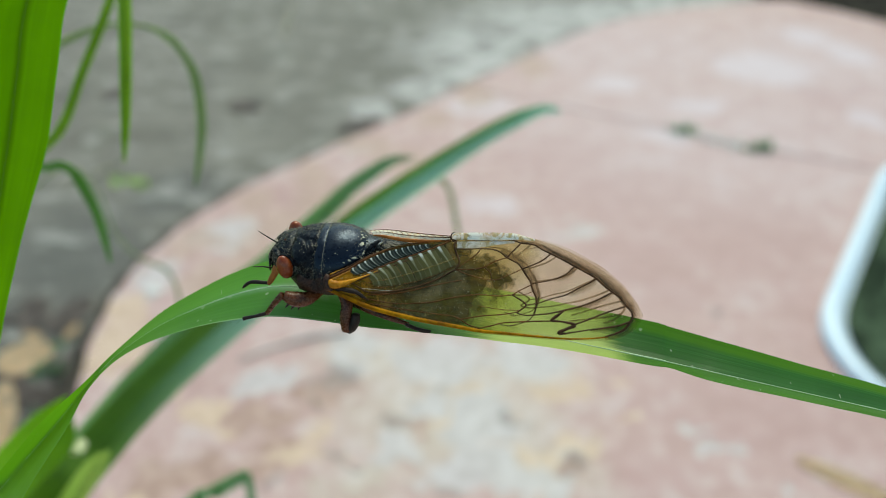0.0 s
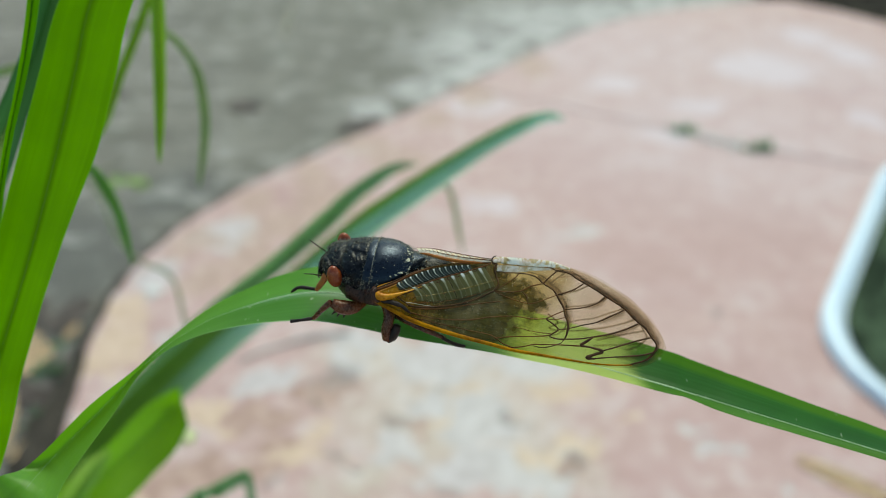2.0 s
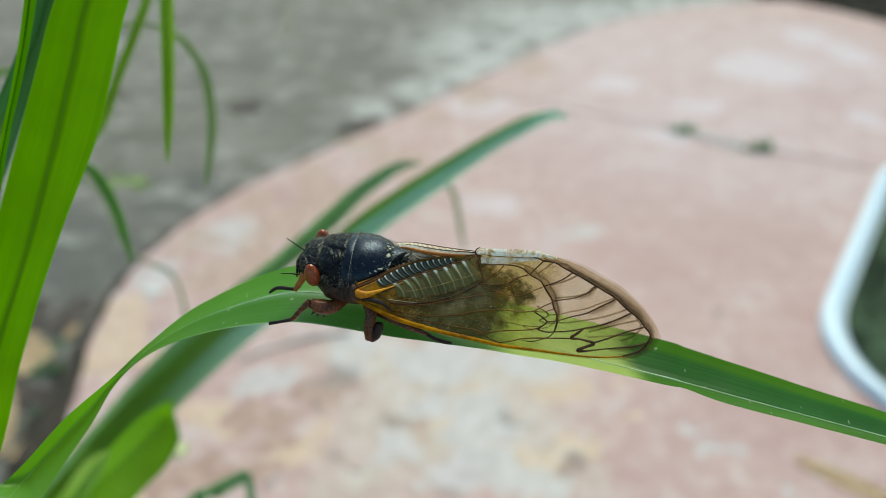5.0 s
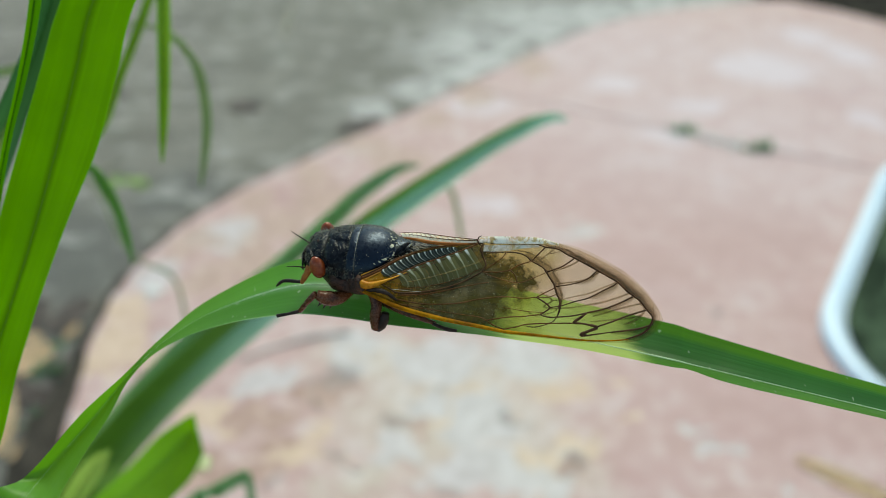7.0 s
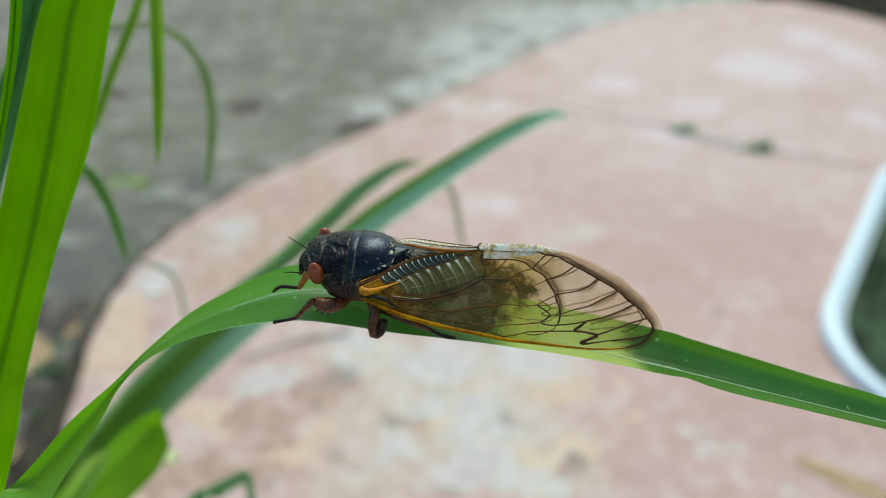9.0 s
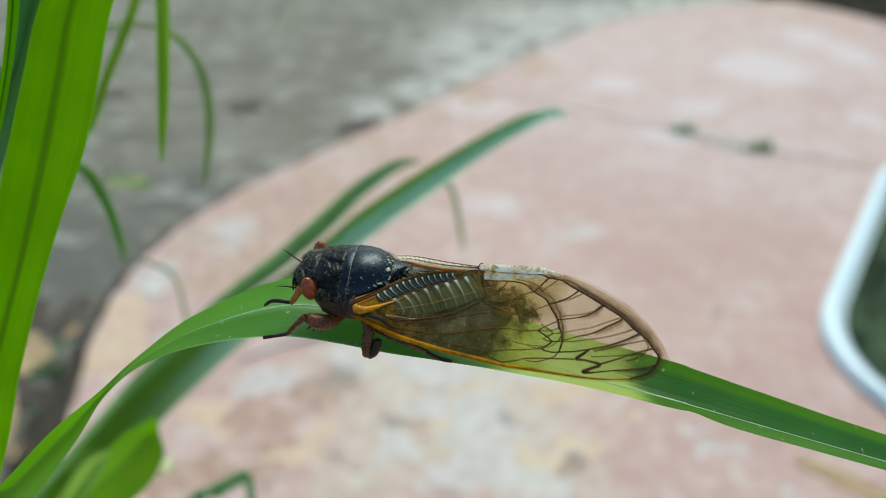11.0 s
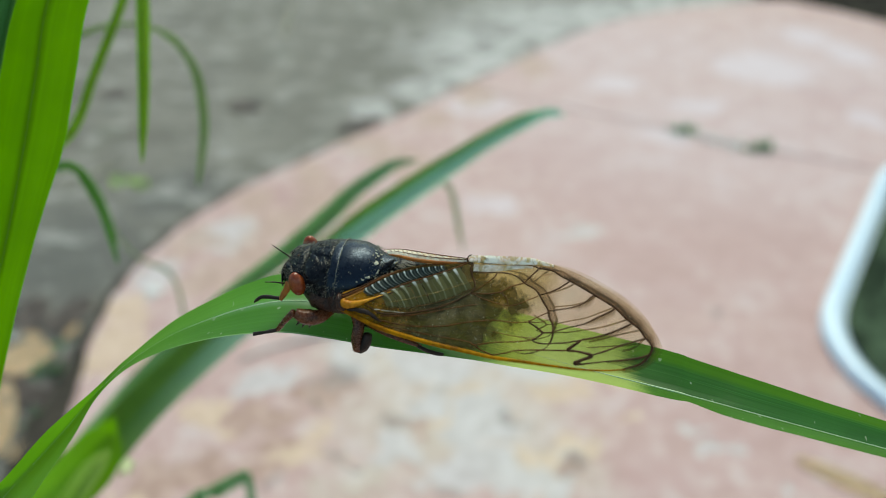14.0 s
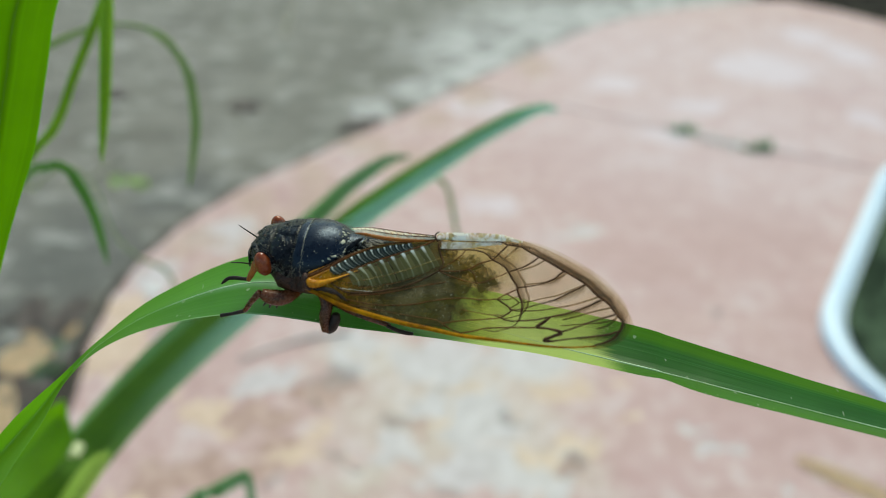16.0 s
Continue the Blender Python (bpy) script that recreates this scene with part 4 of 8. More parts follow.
curl_leaf = grass_blade([
    ((30.6, 0, 0), (-2.8, 1.6, 2.3), (2.8, -1.6, -2.3)),
    ((167.9, 41.1, 129.2), (-1.7, 0.6, 3.6), (3.3, -2.3, -0.4)),
    ((243.5, 21.1, 240), (-1.3, -0.5, 2.1), (2.4, -2, -0.1)),
    ((254.6, 24.6, 245), (-1.3, 0.1, 2.9), (2.3, -1.9, 0.1)),
    ((262.3, 26.4, 249), (-0.7, 0.8, 2.5), (1, -1.6, -0.8)),
    ((265.2, 26.9, 249.8), (0, 0.8, 2.5), (-0.5, -1.7, -1)),
    ((266.7, 25.7, 249.4), (0.7, 0.7, 1.1), (-1.7, -0.6, -0.9)),
    ((267.3, 22.7, 245.1), (1.1, 0, 0), (-1.8, 0, 0)),
    ((267.9, 17.4, 237.6), (1.1, 0, 0), (-1.7, 0, 0))], CURL_GREEN, None, "curled-over green grass tip")


# ---------------------------------------------------------------- the cicada
CICADA_AT = Matrix(((0.99027, 0.07580, 0.11672, -0.01115), (-0.07983, 0.99635, 0.03022, 0.06468), (-0.11400, -0.03924, 0.99271, 0.40501), (0, 0, 0, 1)))
cicada = thing("cicada", CICADA_AT, "black cicada with red eyes and amber wings on a grass blade", "cicada")


def body_part(name, build, material, parent=cicada, label=""):
    bm = bmesh.new()
    build(bm)
    return part(name, smooth(bm), material, parent, label)


DOME = ((0.0, 3.5, 2.6, 0.0), (0.3, 3.83, 2.9, 0.05), (0.6, 3.93, 3.04, 0.06), (1.5, 3.88, 3.14, 0.1), (2.6, 3.62, 3.16, 0.1), (3.5, 3.2, 2.98, 0.05), (4.2, 2.75, 2.66, 0.0), (4.9, 2.1, 2.16, -0.05), (5.5, 1.3, 1.5, -0.1))


def dome_point(x, a, lift=0.0):
    """A point on the domed thorax, in mm: along the body, and round it from the top towards the near side."""
    w, h, z = (float(np.interp(x, [r[0] for r in DOME], [r[k] for r in DOME])) + (lift if k < 3 else 0) for k in (1, 2, 3))
    return Vector((x, -w * math.sin(a), z + h * math.cos(a)))


def add_body():
    head = body_part("head", lambda bm: rough_up(loft(bm, [
        (-5.4, 0.35, 0.35, -0.6), (-5.2, 1.2, 0.9, -0.55), (-4.8, 2.0, 1.35, -0.42), (-4.2, 2.65, 1.65, -0.25), (-3.5, 2.95, 1.85, -0.1), (-2.8, 3.0, 1.95, 0.0)], 36), 0.00018, 700), DUSTY_MORE, label="dusty black head")
    for s in (-1, 1):
        turn = Matrix.Rotation(radians(-14), 4, "Y") @ Matrix.Rotation(radians(10 * s), 4, "Z")
        body_part("eye", lambda bm: ball(bm, (-3.36 if s < 0 else -3.7, 3.3 * s, 0.12 if s < 0 else 0.16), (0.82, 0.76, 1.30), turn, 28, 18), EYE_RED, head, "bulging brick-red eye")
        if s < 0:
            body_part("eye_rim", lambda bm: tube(bm, [tuple(Vector((-3.3, 3.05 * s, 0.12)) + turn.to_3x3() @ Vector((0.92 * math.cos(a), 0, 1.30 * math.sin(a)))) for a in np.linspace(0, 6.283, 25)], [0.1], 6, scale=0.001), DUSTY, head)
        body_part("pupil", lambda bm: ball(bm, (-3.40 if s < 0 else -3.76, 3.97 * s, 0.36), (0.13, 0.06, 0.2), turn, 14, 8), BROWN, head, "dark spot in the eye")
        body_part("ocellus", lambda bm: ball(bm, (-4.0, 0.45 * s, 1.50), (0.13, 0.13, 0.08), u=10, v=8), BROWN, head)
        body_part("brow", lambda bm: rough_up(tube(bm, [(-5.0, 0.9 * s, 0.55), (-4.45, 1.9 * s, 0.72), (-3.9, 2.7 * s, 0.6)], [0.28, 0.32, 0.22], 10, scale=0.001), 0.0001, 1500), DUSTY_MORE, head)
    for points in ([(-4.9, -1.4, -1.37), (-5.14, -1.9, -1.15), (-5.85, -2.4, -0.79), (-6.76, -2.8, -0.67)], [(-4.92, 0.6, 0.11), (-5.39, 1, 0.14), (-6.3, 1.4, 0.33), (-7.46, 1.8, 0.69)]):
        body_part("antenna", lambda bm: tube(bm, points, [0.17, 0.09, 0.07, 0.04], scale=0.001), DARK_LEG, head, "thin black bristle antenna")
    face = body_part("face", lambda bm: rough_up(ball(bm, (-4.75, 0, -1.2), (0.85, 1.5, 1.3)), 0.00012, 1200), DUSTY_MORE, head, "ridged black face")
    for k in range(6):
        body_part("face_ridge", lambda bm: tube(bm, [(-4.75 - 0.9 * math.cos(a * 0.62), 1.45 * math.sin(a), -0.5 - 0.26 * k) for a in np.linspace(-1.3, 1.3, 9)], [0.09], 6, scale=0.001), DUSTY, face)
    pronotum = body_part("pronotum", lambda bm: rough_up(loft(bm, [
        (-3.15, 2.6, 1.6, 0.0), (-2.95, 3.1, 2.05, 0.0), (-2.5, 3.4, 2.3, 0.0), (-1.9, 3.55, 2.48, 0.0), (-1.3, 3.75, 2.66, 0.02), (-0.8, 3.84, 2.78, 0.03), (-0.5, 3.86, 2.82, 0.03), (-0.38, 3.78, 2.74, 0.03)], 64), 0.00024, 600), DUSTY, label="dusty wrinkled black collar plate")
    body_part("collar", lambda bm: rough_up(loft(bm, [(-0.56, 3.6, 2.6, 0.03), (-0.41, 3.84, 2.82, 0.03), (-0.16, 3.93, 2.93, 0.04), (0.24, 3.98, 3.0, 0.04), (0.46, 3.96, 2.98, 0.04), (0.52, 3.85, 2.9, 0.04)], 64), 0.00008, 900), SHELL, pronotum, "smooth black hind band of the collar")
    body_part("collar_edge", lambda bm: tube(bm, [(0.47 - 0.1 * math.cos(a), 4.0 * math.sin(a), 0.04 + 3.04 * math.cos(a)) for a in np.linspace(-1.5, 0.8, 17)], [0.005, 0.012, 0.02, 0.03, 0.02, 0.036, 0.02], 6, scale=0.001), DOWN, pronotum, "pale downy edge of the collar")
    for s in (-1, 1):  # oblique grooves and low swellings of the collar plate
        body_part("collar_swelling", lambda bm: rough_up(tube(bm, [(-2.8, 0.7 * s, 1.90), (-2.1, 1.5 * s, 1.95), (-1.5, 2.5 * s, 1.70)], [0.3, 0.42, 0.28], 12, 14, 0.5, scale=0.001), 0.0001, 1100), DUSTY, pronotum)
        body_part("collar_swelling", lambda bm: rough_up(tube(bm, [(-2.8, 2.5 * s, 1.2), (-2.0, 3.08 * s, 0.9), (-1.3, 3.45 * s, 0.5)], [0.25, 0.4, 0.26], 12, 14, 0.5, scale=0.001), 0.0001, 1100), DUSTY, pronotum)
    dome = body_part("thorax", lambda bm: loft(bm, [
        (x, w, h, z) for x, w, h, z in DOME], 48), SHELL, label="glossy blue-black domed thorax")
    body_part("thorax_side", lambda bm: rough_up(loft(bm, [(-0.2, 0.5, 0.9, -1.2), (0.4, 0.9, 1.3, -1.2), (1.6, 0.8, 1.2, -1.3), (2.4, 0.4, 0.7, -1.3)], 16), 0.0001, 900), SIDE, dome).location = (0, -0.0034, 0)
    body_part("side_plate", lambda bm: rough_up(loft(bm, [(-2.3, 0.3, 0.5, -1.35), (-1.8, 0.7, 0.95, -1.3), (-1.0, 0.9, 1.1, -1.3), (-0.2, 0.9, 1.0, -1.4), (0.6, 0.7, 0.8, -1.5), (1.2, 0.3, 0.4, -1.5)], 28), 0.00035, 800), SIDE, dome, "sculpted dark brown side of the thorax").location = (0, -0.0032, 0)
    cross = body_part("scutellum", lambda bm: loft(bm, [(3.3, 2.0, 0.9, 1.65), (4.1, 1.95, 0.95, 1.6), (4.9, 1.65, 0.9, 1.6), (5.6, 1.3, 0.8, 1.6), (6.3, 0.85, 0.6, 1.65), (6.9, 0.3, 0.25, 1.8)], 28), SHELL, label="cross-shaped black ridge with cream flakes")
    body_part("cross_ridge", lambda bm: rough_up(tube(bm, [(4.35, -1.9, 1.95), (4.75, -1.5, 2.3), (5.2, -1.0, 2.6), (5.7, -0.5, 2.75)], [0.1, 0.22, 0.22, 0.1], 12, 12, scale=0.001), 0.00008, 1500), DUSTY, cross)
    body_part("rear_plate", lambda bm: rough_up(loft(bm, [(5.0, 2.2, 1.3, 0.95), (6.2, 2.2, 1.45, 0.95), (7.6, 2.0, 1.35, 1.0), (9.2, 1.4, 1.0, 1.1)], 24), 0.0002, 1300), SPECKLED, cross, "black plate crusted with pale dust behind the thorax")
    rng = random.Random(4)
    for x, a, r, thin in ((3.95, 0.43, 0.34, 0.7), (3.75, 0.02, 0.22, 0.5), (3.95, 0.12, 0.16, 0.8), (3.6, -0.12, 0.14, 0.6), (4.15, -0.05, 0.2, 0.4), (3.5, 0.2, 0.08, 0.7), (3.8, 0.24, 0.09, 0.8), (4.35, 0.18, 0.14, 0.6), (4.25, 0.72, 0.42, 0.45), (4.05, 0.95, 0.26, 0.5), (3.4, 0.98, 0.3, 0.35), (3.0, 1.05, 0.2, 0.4), (4.6, 0.55, 0.2, 0.7), (4.75, 0.85, 0.25, 0.6), (2.5, 1.12, 0.12, 0.5), (2.7, 0.75, 0.06, 0.8), (1.6, 0.85, 0.06, 0.7), (4.5, -0.35, 0.2, 0.6)):
        def flake(bm):
            turn = Matrix.Rotation(a, 4, "X") @ Matrix.Rotation(rng.uniform(-0.8, 0.8), 4, "Z")
            ball(bm, dome_point(x, a, 0.02), (r, r * thin, 0.05), turn, 18, 10)
            for v in bm.verts:
                v.co += 0.0004 * r * noise.noise_vector(v.co * 2600 / (0.5 + r))
        body_part("flake", flake, CREAM, dome, "cream flake on the thorax")
    for x, y, z, r in ((5.3, -1.9, 1.75, 0.34), (6.2, -1.2, 2.0, 0.3), (5.8, -0.5, 2.4, 0.26), (5.0, -2.3, 1.4, 0.4), (6.8, -1.5, 1.9, 0.3), (5.6, -1.5, 1.95, 0.25), (6.5, -1.9, 1.6, 0.22), (7.4, -1.3, 2.0, 0.25), (5.9, -2.1, 1.6, 0.2), (7.9, -1.0, 2.1, 0.2)):
        def crust(bm):
            ball(bm, (x, y, z), (0.75 * r, r * 0.5, 0.07), Matrix.Rotation(0.75, 4, "X") @ Matrix.Rotation(rng.uniform(0, 3), 4, "Z"), 18, 10)
            for v in bm.verts:
                v.co += 0.00022 * noise.noise_vector(v.co * 2600)
        body_part("flake", crust, CREAM, cross)
    # hanging belly plates and the abdomen, one ring at a time
    body_part("breast", lambda bm: rough_up(loft(bm, [(-3.5, 1.5, 1.2, -1.9), (-2.5, 2.5, 1.5, -2.0), (0, 3.2, 1.7, -2.0), (3, 3.2, 1.6, -2.0), (5.5, 2.4, 1.3, -1.9)], 24), 0.00015, 700), SIDE, label="dark brown underside")
    rings = [(4.6, 3.2, 2.5, -1.25), (6.4, 3.3, 2.65, -1.25), (8.2, 3.3, 2.65, -1.25), (10.0, 3.15, 2.5, -1.2), (11.8, 2.8, 2.25, -1.05), (13.5, 2.4, 1.95, -0.9), (15.2, 2.0, 1.65, -0.7), (16.6, 1.5, 1.2, -0.5), (17.7, 1.0, 0.8, -0.35), (18.6, 0.25, 0.25, -0.25)]
    rings = [(4.6 + 0.74 * (x - 4.6), a, b, z) for x, a, b, z in rings]
    for (x0, a0, b0, z0), (x1, a1, b1, z1) in zip(rings, rings[1:]):
        ring = body_part("abdomen_ring", lambda bm: rough_up(loft(bm, [(x0, a0 * 0.985, b0 * 0.985, z0), (x0 + 0.25, a0, b0, z0), ((x0 + x1) / 2, (a0 + a1) / 2 * 1.02, (b0 + b1) / 2 * 1.02, (z0 + z1) / 2), (x1, a1 * 1.01, b1 * 1.01, z1)], 28), 0.0002, 600), ABDOMEN if x0 < 11 else ABDOMEN_END)
        body_part("ring_edge", lambda bm: tube(bm, [(x1 - 0.1, a1 * 0.97 * math.sin(a), z1 + b1 * 0.97 * math.cos(a)) for a in np.linspace(-2.4, 2.4, 15)], [0.05], 6, scale=0.001), RING_EDGE, ring, "dull tan rim of the ring")


def leg(name, label, pieces):
    """pieces: (part name, points in mm, radii in mm, material)."""
    first = None
    for piece, points, radii, material in pieces:
        ob = body_part(piece, lambda bm: rough_up(tube(bm, points, radii, 12, 16, scale=0.001), 0.00005, 1500), material, first or cicada, label if first is None else "")
        first = first or ob
    return first


def add_legs():
    near_leg = leg("foreleg", "thick red-brown foreleg", [
        ("foreleg", [(0.1, -3.2, -2.5), (-0.75, -4.3, -2.65), (-1.87, -5, -2.42), (-3.01, -5.2, -1.96)], [0.5, 0.7, 0.8, 0.5], BROWN),
        ("shin", [(-3.12, -5.2, -1.91), (-3.88, -5.2, -2.92), (-4.82, -5, -4.56)], [0.36, 0.3, 0.27], BROWN),
        ("foot", [(-4.7, -5, -4.54), (-5.72, -5, -5.02), (-6.63, -5, -5.41), (-7.3, -5, -5.68)], [0.2, 0.17, 0.17, 0.22], DARK_LEG)])
    for start, end in (((-2.15, -5, -3.28), (-2.36, -5.1, -3.76)), ((-2.6, -5.1, -3.06), (-2.93, -5.2, -3.49)), ((-1.58, -4.9, -3.33), (-1.67, -5, -3.78))):
        body_part("spine", lambda bm: tube(bm, [start, end], [0.16, 0.03], 6, 3, scale=0.001), DARK_LEG, near_leg)
    leg("foreleg", "orange foreleg on the far side", [
        ("foreleg", [(-3.92, -1.5, 0.1), (-4.32, -1.8, -0.64), (-4.75, -2, -1.6)], [0.5, 0.5, 0.4], RUSTY),
        ("shin", [(-4.57, -2, -1.27), (-4.99, -2, -2.22), (-5.42, -2, -3.11)], [0.38, 0.33, 0.25], RUSTY),
        ("foot", [(-5.24, -2, -3.01), (-6.09, -2, -3.08), (-7.32, -2, -3.21), (-7.94, -2, -3.77), (-8.2, -2, -4.11)], [0.2, 0.2, 0.2, 0.16, 0.08], DARK_LEG)])
    leg("middle_leg", "folded dark brown middle leg", [
        ("middle_leg", [(2.48, -3, -2.16), (3.07, -4, -3.18), (3.06, -4.6, -4.46), (3.31, -4.6, -5.71)], [0.7, 0.62, 0.6, 0.62], BROWN),
        ("shin", [(3.38, -4.6, -5.85), (3.77, -4.6, -5.25), (4.01, -4.5, -4.52), (4.12, -4.3, -3.9)], [0.5, 0.6, 0.55, 0.4], DARK_LEG)])
    leg("hind_leg", "dark hind leg along the blade", [
        ("hind_leg", [(3.08, -2.5, -3.54), (6.35, -4, -3.73), (9.46, -4, -4.71)], [0.6, 0.4, 0.2], BROWN),
        ("foot", [(9.16, -4.2, -4.6), (10.73, -4.2, -5.09), (11.82, -4.2, -5.13)], [0.18, 0.2, 0.16], DARK_LEG)])
    for x0, x1 in ((1.0, 0.5), (4.0, 7.5)):
        leg("far_leg", "dark brown leg on the far side", [
            ("far_leg", [(x0, 2.5, -2.0), ((x0 + x1) / 2, 4.3, -2.5), (x1, 4.8, -3.6)], [0.6, 0.45, 0.3], BROWN),
            ("foot", [(x1, 4.8, -3.6), (x1 + 1.2, 4.7, -4.0), (x1 + 2.2, 4.6, -4.1)], [0.22, 0.2, 0.15], DARK_LEG)])


# Wing curves in mm: along the body, and sideways from its middle; the height follows from the roof-like slope.
WING_LOW = [(1.36, 4.12), (3.58, 5.02), (5.37, 5.57), (8.24, 6.04), (11.06, 6.34), (13.86, 6.65), (16.64, 6.92), (19.38, 7.02), (22.1, 7.13), (24.8, 7.2), (27.21, 7.13), (29.33, 6.94), (30.73, 6.55), (31.54, 6.03), (31.88, 5.55), (31.96, 5.27)]
WING_TOP = [(1.2, 3.35), (4.17, 2.33), (5.45, 1.64), (7.32, 1.01), (9.52, 0.62), (12.74, 0.33), (15.64, 0.12), (18.71, 0.04), (20.95, 0.11), (23.23, 0.58), (25.51, 1.29), (27.62, 2.08), (29.34, 2.95), (30.83, 3.94), (31.59, 4.62), (31.89, 5.04), (31.96, 5.27)]
RIM = [(28.51, 6.81), (30.07, 6.34), (30.77, 5.7), (30.88, 5.15), (30.3, 4.66), (29.6, 4.05), (28.92, 3.72), (28.18, 3.34), (27.25, 2.77), (26.17, 2.36), (25.03, 1.95), (23.89, 1.54), (22.74, 1.16), (21.88, 0.9), (21.01, 0.56), (19.71, 0.47)]


def wing_point(x, side, mirror, lift=0.0):
    """A point of the forewing's surface, which bulges slightly between its edges."""
    low = np.interp(x, [p[0] for p in WING_LOW], [p[1] for p in WING_LOW])
    top = np.interp(x, [p[0] for p in WING_TOP], [p[1] for p in WING_TOP])
    v = min(max((side - top) / max(low - top, 0.05), 0), 1)
    up = 0.3 * math.sin(math.pi * v) + lift + 1.1 * min(max((8.0 - x) / 5.0, 0), 1) ** 2 * (3 - 2 * min(max((8.0 - x) / 5.0, 0), 1))
    if mirror < 0:  # the far wing hangs steeper beyond the abdomen
        w = min(max((x - 8) / 12, 0), 1)
        w = w * w * (3 - 2 * w)
        z = (1 - w) * (3.3 - side) + w * (3.4 - 1.7 * side) + 0.09 * (x - 5.4)
        return Vector((x + 1.1, (0.9 - 0.72 * w) * side + 0.2, z)) * 0.001
    z = 3.45 - side + 0.095 * (x - 5.4)
    return Vector((x, -(side + up * 0.7), z + up * 0.7)) * 0.001


def wing_film(bm, mirror, lo=0.0, hi=1.0):
    low, top = spline(WING_LOW, 64), spline(WING_TOP, 64)
    first, last = max(low[0][0], top[0][0]), low[-1][0] - 0.005
    xs = [first + (last - first) * (1 - (1 - k) ** 1.8) for k in np.linspace(0, 1, 80)]
    rows = []
    for x in xs:
        a = np.interp(x, low[:, 0], low[:, 1])
        b = np.interp(x, top[:, 0], top[:, 1])
        rows.append([wing_point(x, a + (b - a) * v, mirror) for v in np.linspace(lo, hi, 14)])
    grid(bm, rows)


def wing_vein(wing, name, points, radii, material, mirror, label=""):
    path = spline(points, 4 * (len(points) - 1))
    body_part(name, lambda bm: tube(bm, [wing_point(x, s, mirror, 0.05) * 1000 for x, s in path], [0.62 * r for r in radii], 7, 5 * (len(points) - 1), scale=0.001), material, wing, label)


